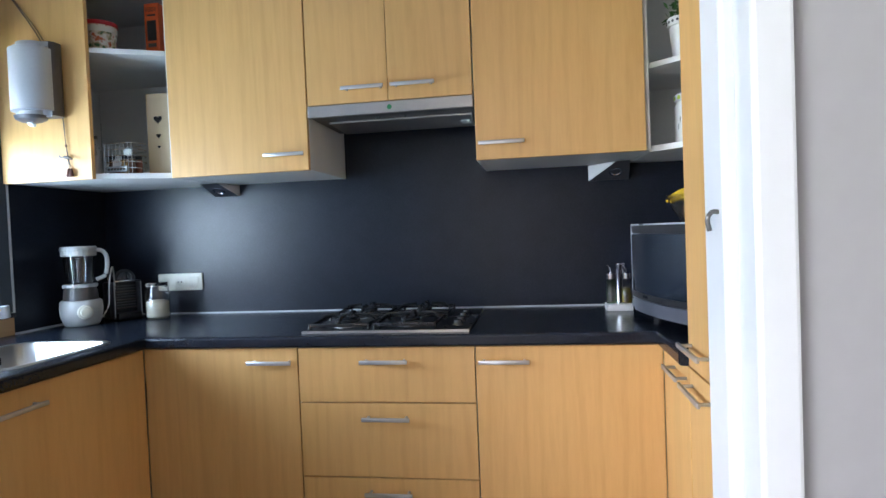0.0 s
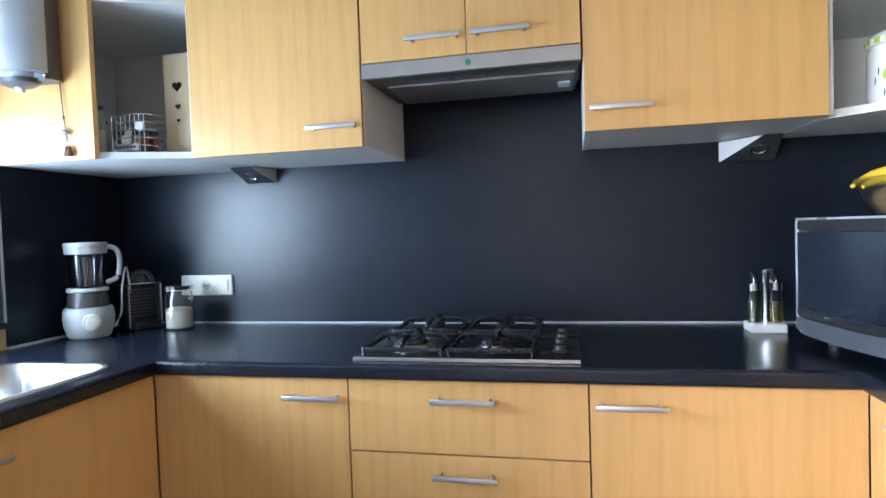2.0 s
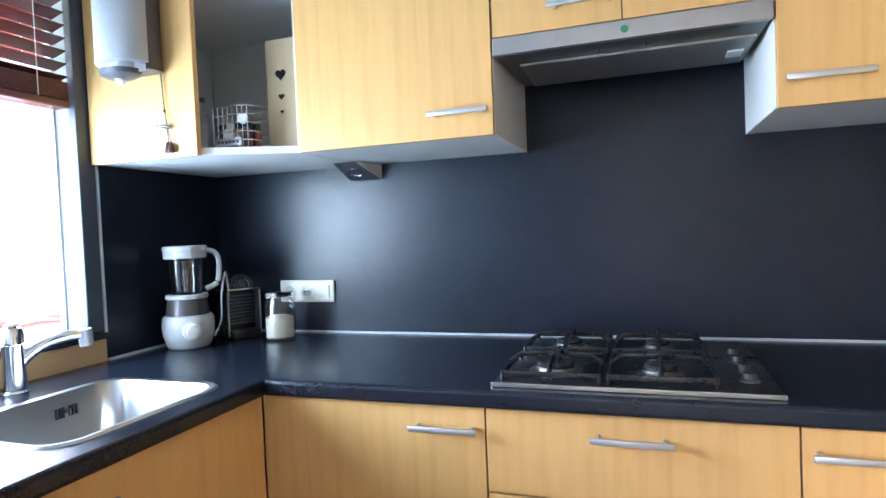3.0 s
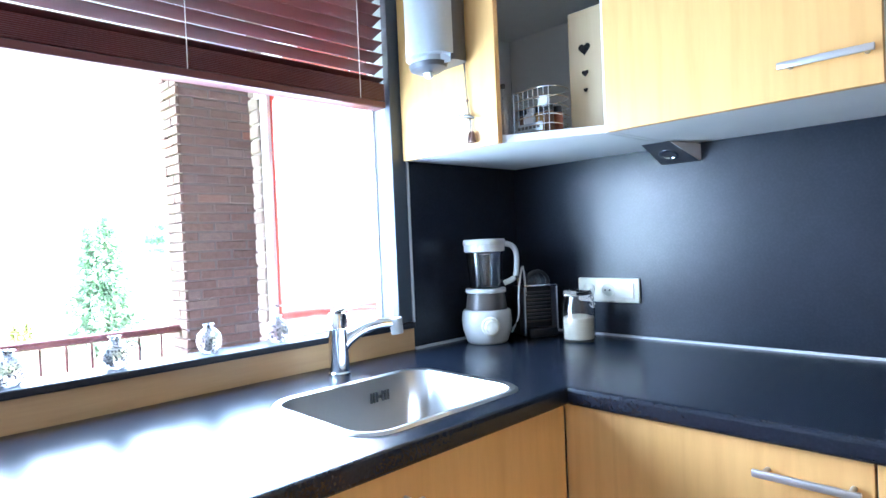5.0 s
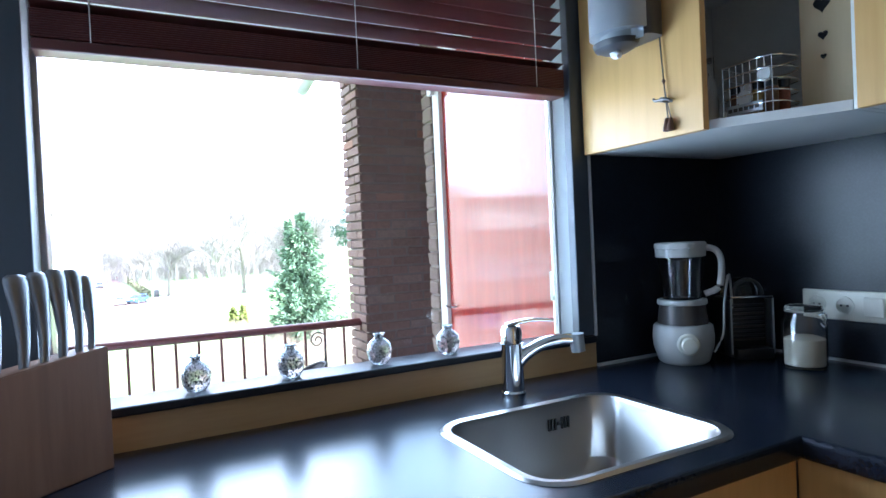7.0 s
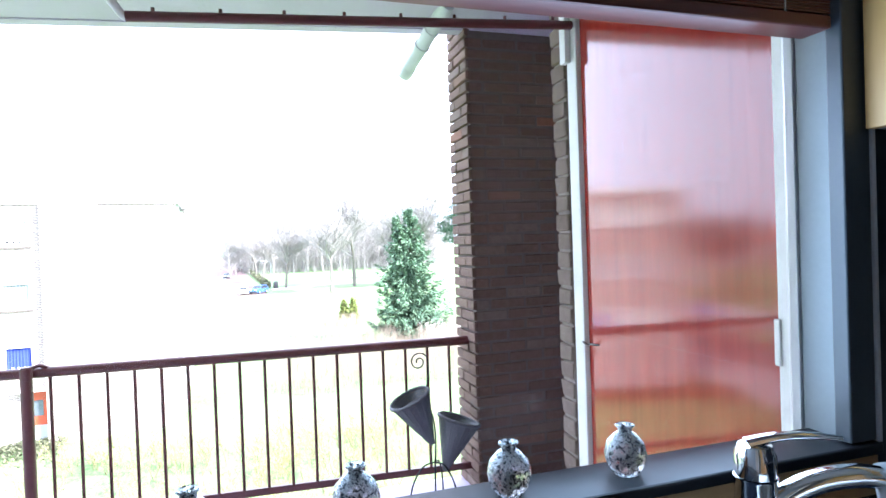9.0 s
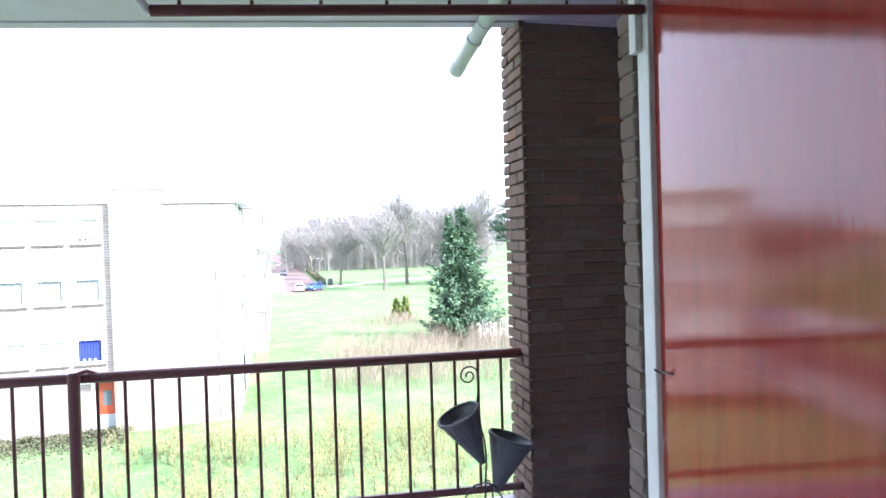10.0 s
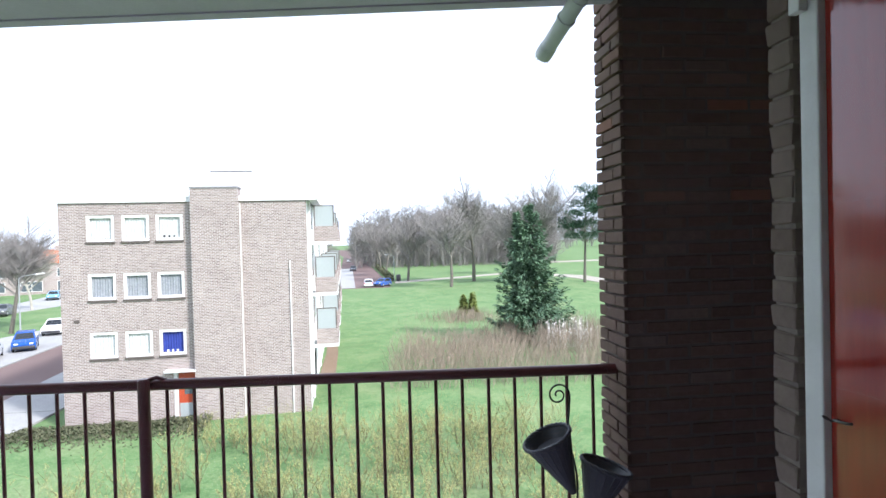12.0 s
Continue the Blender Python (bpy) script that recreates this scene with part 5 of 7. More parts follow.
tube(bm, [(-1.066, -0.424, 0.981), (-1.073, -0.430, 0.986), (-1.067, -0.436, 0.991), (-1.060, -0.430, 0.987), (-1.062, -0.424, 0.981)], 0.0022, 6)
tube(bm, [(-1.060, -0.418, 0.982), (-1.046, -0.418, 0.983), (-1.022, -0.414, 0.985), (-1.016, -0.403, 0.986)], 0.003, 8)
part("key", bm, DARK_METAL, sd, "dark key in the lock", True)

# brick pieces of the pier and of the short wall
def brick_mesh(name, w, d, h, mat, seed):
    r = random.Random(seed)
    bm = bmesh.new()
    box(bm, -w / 2, w / 2, -d / 2, d / 2, -h / 2, h / 2, bevel=0.004, seg=1)
    for v in bm.verts:
        v.co += Vector((r.uniform(-1, 1), r.uniform(-1, 1), r.uniform(-1, 1))) * (0.0030 if mat is BLOCK else 0.0018)
    return mesh_of(name, bm, mat)


COURSE = 0.0625
pier = thing("wall_pier", (-2.6, -0.2, BF), "dark brick pier at the end of the balcony rail", "brick pier", kind="structure")
half = [brick_mesh("brick", 0.100, 0.022, 0.051, BRICK, i) for i in range(3)]
full = [brick_mesh("brick", 0.208, 0.022, 0.051, BRICK, 10 + i) for i in range(4)]
end_h = [brick_mesh("brick", 0.022, 0.100, 0.051, BRICK, 20 + i) for i in range(3)]
end_f = [brick_mesh("brick", 0.022, 0.208, 0.051, BRICK, 30 + i) for i in range(4)]
rb = random.Random(3)
pier_inv = Matrix.Translation(pier.matrix_basis.translation).inverted()
def lay(name, me, parent, at, inv):
    ob = new(name, me)
    ob.parent, ob.matrix_parent_inverse = parent, inv
    ob.matrix_basis = Matrix.Translation(Vector(at) + Vector((rb.uniform(-1, 1), rb.uniform(-1, 1), rb.uniform(-1, 1))) * 0.0022)
    return ob
rows_ = int((2.80 - BF) / COURSE)
for k in range(rows_):
    z = BF + 0.03 + k * COURSE
    # narrow side, turned to the rail
    if k % 2:
        lay("brick", rb.choice(half), pier, (-2.622, -0.233, z), pier_inv)
        lay("brick", rb.choice(full), pier, (-2.785, -0.233, z), pier_inv)
    else:
        lay("brick", rb.choice(full), pier, (-2.676, -0.233, z), pier_inv)
        lay("brick", rb.choice(half), pier, (-2.839, -0.233, z), pier_inv)
    # face towards the house
    y = -0.244
    first = True
    while y < 0.62 and -0.08 < z < 2.5:
        w = 0.100 if (first and k % 2) else 0.208
        lay("brick", rb.choice(end_h if w < 0.15 else end_f), pier, (-2.590, y + w / 2 + 0.002, z), pier_inv)
        y += w + 0.012
        first = False
stub = thing("wall_stub", (-1.24, -0.39, BF), "short wall of pale rough bricks beside the storage door", "brick wall", kind="structure")
stub_inv = Matrix.Translation(stub.matrix_basis.translation).inverted()
rough = [brick_mesh("brick", 0.078 + 0.005 * (i % 3), 0.030, 0.055, BLOCK, 50 + i) for i in range(6)]
for k in range(int((2.475 - BF) / 0.0645)):
    ob = lay("brick", rb.choice(rough), stub, (-1.240 + rb.uniform(-0.002, 0.002), -0.386, BF + 0.034 + k * 0.0645), stub_inv)
    ob.matrix_basis = ob.matrix_basis @ Matrix.Rotation(radians(rb.uniform(-0.7, 0.7)), 4, 'Y')

# rail
RZ = 0.737
def rail_x(y):
    return -2.700 + 0.07 * (y + 0.25)
ra = thing("balcony_rail", (rail_x(-2.5), -2.5, BF), "dark red painted steel balcony rail with thin bars", "railing")
bm = bmesh.new()
rod(bm, (rail_x(-0.236), -0.236, RZ), (rail_x(-6.9), -6.9, RZ), 0.0265, n=20)
part("top_rail", bm, RED_BROWN, ra, "", True)
bm = bmesh.new()
prism(bm, [(rail_x(-6.9) - 0.010, -6.9), (rail_x(-6.9) + 0.010, -6.9), (rail_x(-0.236) + 0.010, -0.236), (rail_x(-0.236) - 0.010, -0.236)], -0.024, 0.015)
part("bottom_rail", bm, RED_BROWN, ra)
for k in range(48):
    y = -0.357 - 0.1293 * k
    if k == 17:
        continue
    bm = bmesh.new()
    rod(bm, (rail_x(y), y, -0.004), (rail_x(y), y, RZ), 0.0088, n=10)
    part("bar", bm, RED_BROWN, ra, "", True)
for y in (-2.515, -5.1):
    px0 = rail_x(y) + 0.052
    bm = bmesh.new()
    rod(bm, (px0, y, BF), (px0, y, RZ + 0.040), 0.0275, n=18)
    bmesh.ops.bevel(bm, geom=[e for e in bm.edges if all(v.co.z > RZ for v in e.verts)], offset=0.006, segments=2, affect='EDGES')
    ps = part("post", bm, RED_BROWN, ra, "", True)
    bm = bmesh.new()
    tube(bm, [(px0 + 0.003, y, RZ + 0.026), (px0 - 0.022, y + 0.05, RZ + 0.041), (px0 - 0.050, y + 0.085, RZ + 0.020)], 0.010, 8)
    part("arm", bm, RED_BROWN, ps, "", True)

# drying rod under the slab
dr = thing("drying_rod", (-1.1, -1.1, 1.97), "purple-red drying rod hung under the slab", "drying rod")
bm = bmesh.new()
rod(bm, (-1.10, -1.720, 1.934), (-1.10, -0.425, 2.010), 0.014, n=14)
part("rod", bm, RED_BROWN, dr, "", True)
for k in range(8):
    t = 0.05 + 0.9 * k / 7
    bm = bmesh.new()
    y, z = -1.720 + 1.295 * t, 1.934 + 0.076 * t
    rod(bm, (-1.10, y, z + 0.010), (-1.10, y, z + 0.024), 0.005, n=8)
    part("peg", bm, RED_BROWN, dr)
bm = bmesh.new()
tube(bm, [(-1.10, -1.717, 1.934), (-1.085, -1.745, 1.960), (-0.98, -1.93, 2.22), (-0.90, -2.06, 2.526)], 0.011, 10)
part("arm", bm, DOOR_FRAME, dr, "white arm", True)

# rain pipe
pi_ = thing("rain_pipe", (-2.6, -0.49, 2.4), "grey-white plastic rain pipe with collars under the slab", "pipe")
p0, p1 = Vector((-2.30, -0.43, 2.545)), Vector((-2.86, -0.525, 2.332))
pd = (p1 - p0).normalized()
bm = bmesh.new()
rod(bm, p0, p1 - pd * 0.07, 0.040, n=24)
part("pipe", bm, PIPE, pi_, "", True)
for s, r, l in ((0.20, 0.044, 0.014), (0.33, 0.046, 0.014)):
    bm = bmesh.new()
    rod(bm, p0 + pd * s, p0 + pd * (s + l), r, n=24)
    part("collar", bm, PIPE, pi_, "", True)
bm = bmesh.new()
mm = (-pd).to_track_quat('Z', 'Y').to_matrix().to_4x4()
lathe(bm, [(0.030, 0.0), (0.044, 0.0), (0.045, 0.02), (0.043, 0.075), (0.040, 0.08), (0.034, 0.075), (0.032, 0.01)], p1, 24, mm, False)
part("socket_end", bm, PIPE, pi_, "", True)
rr_ = random.Random(8)
bm = bmesh.new()
for i in range(26):
    a = rr_.uniform(0, 6.283)
    o = p1 + mm.to_3x3() @ Vector((math.cos(a) * 0.038, math.sin(a) * 0.038, 0))
    tube(bm, [o, o + pd * rr_.uniform(0.004, 0.016) + Vector((rr_.uniform(-1, 1), rr_.uniform(-1, 1), rr_.uniform(-1, 0.3))) * 0.008], 0.0012, 4)
part("moss", bm, plain("dark_moss", (0.03, 0.03, 0.025), 0.9), pi_, "dark moss at the mouth")

# wrought iron stand with two wicker cones
st = thing("plant_stand", (-2.49, -0.56, BF), "wrought iron stand with two empty wicker cones", "plant stand")
sx = -2.48
bm = bmesh.new()
pts = []
for i in range(34):
    a = (33 - i) * 0.30
    r = 0.010 + 0.0013 * i
    pts.append((sx, -0.603 + r * math.cos(a), 0.682 + r * math.sin(a)))
tail = [(sx, -0.551, 0.652), (sx, -0.553, 0.628), (sx, -0.555, 0.60), (sx, -0.562, 0.52), (sx, -0.552, 0.44), (sx, -0.532, 0.36), (sx, -0.522, 0.26), (sx, -0.530, 0.10), (sx, -0.535, BF)]
tube(bm, pts, 0.0042, 8)
tube(bm, [pts[-1]] + tail, 0.005, 8)
part("stem", bm, IRON, st, "", True)
for dy, dx in ((-0.16, 0.03), (0.10, 0.10), (0.08, -0.12)):
    bm = bmesh.new()
    tube(bm, [(sx, -0.532, 0.13), (sx + dx * 0.4, -0.532 + dy * 0.45, 0.115), (sx + dx * 0.8, -0.532 + dy * 0.85, 0.02), (sx + dx, -0.532 + dy, BF)], 0.0045, 8)
    part("leg", bm, IRON, st, "", True)
def cone_planter(rim, tip, r):
    rim, tip = Vector(rim), Vector(tip)
    ax = (rim - tip)
    L = ax.length
    ax.normalize()
    m = ax.to_track_quat('Z', 'Y').to_matrix().to_4x4()
    bm = bmesh.new()
    n = 18
    for k in range(n):
        z0, z1 = L * k / n, L * (k + 1) / n
        ra_, rb_ = 0.010 + (r - 0.010) * (k / n) ** 0.9, 0.010 + (r - 0.010) * ((k + 1) / n) ** 0.9
        lathe(bm, [(ra_, z0), (ra_ + 0.0045, (z0 + z1) / 2), (rb_, z1)], tip, 26, m, False)
    c = part("cone", bm, WICKER, st, "dark woven wicker cone", True)
    for k in range(18):
        a = 2 * math.pi * k / 18
        way = m.to_3x3() @ Vector((math.cos(a), math.sin(a), 0))
        bm = bmesh.new()
        rod(bm, tip + way * 0.012, tip + ax * L + way * (r + 0.004), 0.0026, 0.0034, 5)
        part("stave", bm, WICKER, c)
    for s in range(3):
        bm = bmesh.new()
        ring = []
        for i in range(49):
            a = 2 * math.pi * i / 48
            w = 0.005 * math.sin(9 * a + s * 2.1)
            ring.append(tip + m.to_3x3() @ Vector(((r + 0.003 + w) * math.cos(a), (r + 0.003 + w) * math.sin(a), L + 0.006 * math.cos(9 * a + s * 2.1))))
        tube(bm, ring, 0.0055, 6)
        part("rim_strand", bm, WICKER, c)
    bm = bmesh.new()
    lathe(bm, [(0.001, L * 0.80), (r * 0.72, L * 0.84), (r * 0.93, L * 0.985)], tip, 20, m, False)
    for v in bm.verts:
        v.co += Vector((noise.noise(v.co * 30), noise.noise(v.co * 31 + Vector((5, 0, 0))), noise.noise(v.co * 29))) * 0.006
    part("liner", bm, DARK_GREY, c, "dark plastic liner", True)
cone_planter((sx, -0.659, 0.490), (sx, -0.541, 0.230), 0.108)
cone_planter((sx, -0.385, 0.342), (sx, -0.474, 0.075), 0.112)

# ---------- outdoors ----------
G = -7.15
def ground_material(name, cols, scale, bumpy=0.4):
    m, nt, b = material(name, 0.95, 0, 0.2)
    v = coords(nt, (1, 1, 1), False)
    big = noise_tex(nt, v, scale, 6, 0.65)
    fine = noise_tex(nt, v, scale * 22, 5, 0.75)
    mid = noise_tex(nt, v, scale * 5, 4, 0.7)
    c = mixed(nt, 0.45, ramp(nt, big, [(0.36, cols[0]), (0.50, cols[1]), (0.64, cols[2])]), ramp(nt, mid, [(0.36, cols[0]), (0.62, cols[2])]))
    c = mixed(nt, 0.45, c, ramp(nt, fine, [(0.36, tuple(0.7 * q for q in cols[0])), (0.50, cols[1]), (0.66, cols[2])]))
    nt.links.new(c, b.inputs["Base Color"])
    bump(nt, b, fine, bumpy, 0.05)
    return m
GRASS = ground_material("spring_lawn", ((0.060, 0.132, 0.046), (0.125, 0.238, 0.092), (0.262, 0.305, 0.160)), 0.26)
ROAD = ground_material("red_brown_paving", ((0.155, 0.110, 0.105), (0.185, 0.130, 0.122), (0.21, 0.155, 0.145)), 0.5, 0.1)
PAVE = ground_material("pale_paving", ((0.30, 0.30, 0.30), (0.36, 0.36, 0.36), (0.42, 0.42, 0.41)), 0.5, 0.1)
DIRT = ground_material("bare_earth", ((0.16, 0.11, 0.08), (0.22, 0.155, 0.11), (0.28, 0.21, 0.15)), 0.6)
PATH_MAT = ground_material("pale_sand_path", ((0.32, 0.29, 0.25), (0.38, 0.35, 0.30), (0.43, 0.40, 0.35)), 0.5)

bm = bmesh.new()
bmesh.ops.create_grid(bm, x_segments=60, y_segments=60, size=1500)
for v in bm.verts:
    v.co.z = G
solid("ground", bm, GRASS, "green lawn reaching to the horizon", kind="structure")
def flat(name, poly, h, mat, label, kind="structure"):
    bm = bmesh.new()
    prism(bm, poly, G - 0.2, G + h)
    return solid(name, bm, mat, label, kind=kind)
flat("road", [(-109.5, -12.5), (-109.5, 0.8), (-127, 0.4), (-211, -4.2), (-331, -10), (-640, -25), (-640, -50), (-342, -20.5), (-190, -13.0)], 0.05, ROAD, "red-brown paved street running away")
flat("pavement", [(-110, -12.0), (-190, -12.8), (-190, -9.4), (-110, -5.6)], 0.09, PAVE, "pale paved parking strip")
flat("road_side", [(-20, -21.8), (-36, -22.7), (-44.4, -23.4), (-60, -26.0), (-140, -40), (-140, -48), (-75, -33.4), (-56.4, -29.5), (-46, -28.8), (-20, -27.2)], 0.05, ROAD, "red-brown paved side street")
flat("pavement_side", [(-20, -18.3), (-33, -18.3), (-33, -22.4), (-20, -21.7)], 0.10, PAVE, "pale paved forecourt beside the flats")
flat("pavement_flats", [(-33.1, -18.3), (-62, -19.6), (-62, -26.2), (-44.4, -23.3), (-36, -22.6), (-33.1, -22.4)], 0.10, PAVE, "pale pavement beside the flats")
flat("pavement_parking", [(-46, -28.9), (-56.4, -29.6), (-75, -33.5), (-100, -39.5), (-70.2, -36.2), (-61.8, -38.0), (-44, -41.0)], 0.09, PAVE, "pale paved parking bays")
flat("pavement_far", [(-86, -51.0), (-96, -49.0), (-140, -57), (-140, -65), (-94, -57.5)], 0.08, PAVE, "pale far pavement")
flat("path", [(-119, 2.0), (-125, 2.0), (-131.5, 13.4), (-142, 28), (-134, 38), (-124, 43), (-106, 43), (-60, 52), (-60, 48), (-104, 38.5), (-118, 38.5), (-128, 35), (-137, 27.5), (-127, 13.4)], 0.05, PATH_MAT, "pale footpath across the park")
flat("path_far", [(-186, 38), (-196, 38), (-206, 84), (-196, 84)], 0.05, PATH_MAT, "pale far footpath")
flat("earth_strip", [(-38, -5.3), (-38.5, -4.3), (-46, -4.6), (-60, -5.6), (-60, -6.4), (-46, -5.5)], 0.03, DIRT, "bare earth strip along the flats")

# block of flats opposite
m_fb, nt, b = material("far_brown_grey_brickwork", 0.95, 0, 0.2)
tc = nt.nodes.new("ShaderNodeTexCoord")
br = nt.nodes.new("ShaderNodeTexBrick")
br.inputs["Scale"].default_value = 1.0
br.inputs["Brick Width"].default_value, br.inputs["Row Height"].default_value = 0.22, 0.075
br.inputs["Mortar Size"].default_value = 0.012
br.inputs["Color1"].default_value, br.inputs["Color2"].default_value = (0.195, 0.145, 0.135, 1), (0.35, 0.278, 0.258, 1)
br.inputs["Mortar"].default_value = (0.56, 0.53, 0.51, 1)
sep = nt.nodes.new("ShaderNodeSeparateXYZ")
com = nt.nodes.new("ShaderNodeCombineXYZ")
addn = nt.nodes.new("ShaderNodeMath")
nt.links.new(tc.outputs["Object"], sep.inputs[0])
nt.links.new(sep.outputs[0], addn.inputs[0])
nt.links.new(sep.outputs[1], addn.inputs[1])
nt.links.new(addn.outputs[0], com.inputs[0])
nt.links.new(sep.outputs[2], com.inputs[1])
nt.links.new(com.outputs[0], br.inputs["Vector"])
big = noise_tex(nt, tc.outputs["Object"], 0.45, 5, 0.6)
nt.links.new(mixed(nt, 0.4, br.outputs["Color"], ramp(nt, big, [(0.3, (0.62, 0.60, 0.60)), (0.7, (1, 1, 1))]), 'MULTIPLY'), b.inputs["Base Color"])
FAR_WHITE = plain("far_white_paint", (0.72, 0.72, 0.72), 0.6, vary=0.04, scale=1)
FAR_GLASS = plain("far_window_glass", (0.10, 0.12, 0.14), 0.08, vary=0.2, scale=1)
CURTAIN = plain("pale_curtain", (0.55, 0.57, 0.57), 0.9, vary=0.15, scale=6)
LACE = plain("grey_lace_curtain", (0.28, 0.30, 0.33), 0.9, vary=0.25, scale=9)
BLUE_CLOTH = plain("blue_curtain", (0.03, 0.05, 0.28), 0.9, vary=0.2, scale=5)
SILL_STONE = plain("dark_tile_sill", (0.10, 0.085, 0.075), 0.7, vary=0.2)
ROOF_FELT = plain("grey_roof_edge", (0.22, 0.22, 0.23), 0.8, vary=0.1)
FROST = plain("frosted_screen_glass", (0.36, 0.40, 0.41), 0.35, vary=0.04)
ORANGE_DOOR = plain("orange_red_door_paint", (0.42, 0.07, 0.03), 0.4, vary=0.1)
DARK_ROOM = plain("dark_room", (0.03, 0.03, 0.032), 0.8)

fl = new("apartment_building")
fl.matrix_basis = Matrix.Translation((-30.0, -16.45, G)) @ Matrix.Rotation(radians(93), 4, 'Z')
tagged(fl, "three-storey brown-grey brick block of flats with white windows", "building")
def fpart(name, bm, mat, parent=None, label=""):
    ob = new(name, mesh_of(name, bm, mat))
    ob.parent = parent or fl
    return tagged(ob, label)
def fbox(name, dims, mat, parent=None, label=""):
    return fpart(name, bm_box(*dims), mat, parent, label)
LEN, DEEP, ROOFZ = 11.52, 34.0, 10.75
TU0, TU1 = 6.05, 8.28
wins = [(u0, u0 + 1.24, z0) for z0 in (3.24, 6.06, 8.87) for u0 in (1.23, 2.81, 4.36)]
# front wall built round its window openings
cols = [0.0, 1.23, 2.47, 2.81, 4.05, 4.36, 5.60, TU0]
zs = [0.0, 3.24, 4.50, 6.06, 7.32, 8.87, 10.13, ROOFZ]
bm = bmesh.new()
for i in range(7):
    for j in range(7):
        if i in (1, 3, 5) and j in (1, 3, 5):
            continue
        if i == 6 and j == 0:
            continue
        if i == 5 and j == 0:
            box(bm, cols[i], 4.98, 0.0, 0.30, zs[j], zs[j + 1])
            continue
        box(bm, cols[i], cols[i + 1], 0.0, 0.30, zs[j], zs[j + 1])
box(bm, 4.98, TU0, 0.0, 0.30, 2.42, 3.24)
box(bm, TU1, LEN, 0.0, 0.30, 0, ROOFZ)
bmesh.ops.remove_doubles(bm, verts=bm.verts[:], dist=1e-5)
fpart("wall", bm, m_fb)
fbox("stair_tower", (TU0, TU1, -0.35, 0.6, 0, 11.35), m_fb, None, "stair tower of the same brick")
fbox("side_wall", (0, 0.3, 0.3, DEEP, 0, ROOFZ), m_fb)
fbox("core", (0.31, LEN - 0.4, 0.75, DEEP, 0, ROOFZ - 0.1), DARK_ROOM)
fbox("side_wall", (LEN - 0.3, LEN, 0.3, DEEP, 0, ROOFZ), FAR_WHITE, None, "white painted balcony side")
rf = fbox("roof", (-0.06, LEN + 0.12, -0.06, DEEP, ROOFZ, ROOFZ + 0.12), ROOF_FELT, None, "flat roof with a thin dark edge")
fbox("roof_edge", (-0.09, TU0, -0.09, -0.06, ROOFZ - 0.02, ROOFZ + 0.24), FAR_WHITE, rf, "white roof edge")
fbox("roof_edge", (TU1, LEN + 0.5, -0.09, -0.06, ROOFZ - 0.02, ROOFZ + 0.24), FAR_WHITE, rf, "white roof edge")
fbox("roof_edge", (LEN + 0.12, LEN + 0.55, -0.06, DEEP, ROOFZ, ROOFZ + 0.24), FAR_WHITE, rf, "white roof edge")
fbox("roof_box", (TU0, TU1, 4.5, 8.0, ROOFZ + 0.12, 12.75), FAR_WHITE, rf, "white roof housing")
fbox("roof_edge", (TU0 - 0.02, TU1 + 0.02, 4.46, 4.50, 12.72, 12.77), ROOF_FELT, rf, "thin grey roof edge")
fbox("tower_cap", (TU0 - 0.03, TU1 + 0.03, -0.38, 0.62, 11.35, 11.43), ROOF_FELT)
for i, (u0, u1, z0) in enumerate(wins):
    z1 = z0 + 1.26
    w = fpart("window", bm_box(u0 + 0.06, u1 - 0.06, 0.16, 0.19, z0 + 0.06, z1 - 0.06), FAR_GLASS, None, "white-framed window")
    bm = bmesh.new()
    box(bm, u0, u1, 0.02, 0.12, z0, z0 + 0.13)
    box(bm, u0, u1, 0.02, 0.12, z1 - 0.13, z1)
    box(bm, u0, u0 + 0.13, 0.02, 0.12, z0 + 0.13, z1 - 0.13)
    box(bm, u1 - 0.13, u1, 0.02, 0.12, z0 + 0.13, z1 - 0.13)
    fpart("frame", bm, FAR_WHITE, w, "white frame")
    fbox("sill", (u0 - 0.04, u1 + 0.04, -0.06, 0.02, z0 - 0.10, z0 - 0.005), SILL_STONE, w, "dark tile sill")
    cm_ = BLUE_CLOTH if i == 2 else LACE if 3 <= i <= 5 else CURTAIN
    bm = bmesh.new()
    top = [bm.verts.new((u0 + 0.12 + (u1 - u0 - 0.24) * k / 40, 0.138 + 0.016 * math.sin(k * 1.3 + i) + 0.006 * math.sin(k * 3.1), z1 - 0.1)) for k in range(41)]
    bot = [bm.verts.new((u0 + 0.12 + (u1 - u0 - 0.24) * k / 40, 0.138 + 0.018 * math.sin(k * 1.3 + i + 0.4) + 0.006 * math.sin(k * 3.1), z0 + (0.15 if i in (6, 2) else 0.12))) for k in range(41)]
    for k in range(40):
        bm.faces.new((top[k], top[k + 1], bot[k + 1], bot[k]))
    fpart("curtain", bm, cm_, w, "drawn curtain")
    if i in (2, 8):
        for k in range(3):
            fbox("ornament", (u0 + 0.30 + k * 0.22, u0 + 0.40 + k * 0.22, 0.125, 0.145, z0 + 0.13, z0 + 0.26), DARK_ROOM if i == 8 else FAR_WHITE, w)
dd_ = fbox("entrance_door", (5.16, TU0 - 0.04, 0.12, 0.18, 0.12, 2.32), ORANGE_DOOR, None, "orange-red entrance door with a grey foot panel")
fbox("glass_panel", (5.42, TU0 - 0.24, 0.105, 0.119, 1.25, 1.95), FAR_GLASS, dd_)
fbox("foot_panel", (5.18, TU0 - 0.06, 0.105, 0.119, 0.14, 0.82), FROST, dd_, "grey foot panel")
fbox("white_post", (4.98, 5.14, -0.02, 0.16, 0, 2.40), FAR_WHITE, dd_)
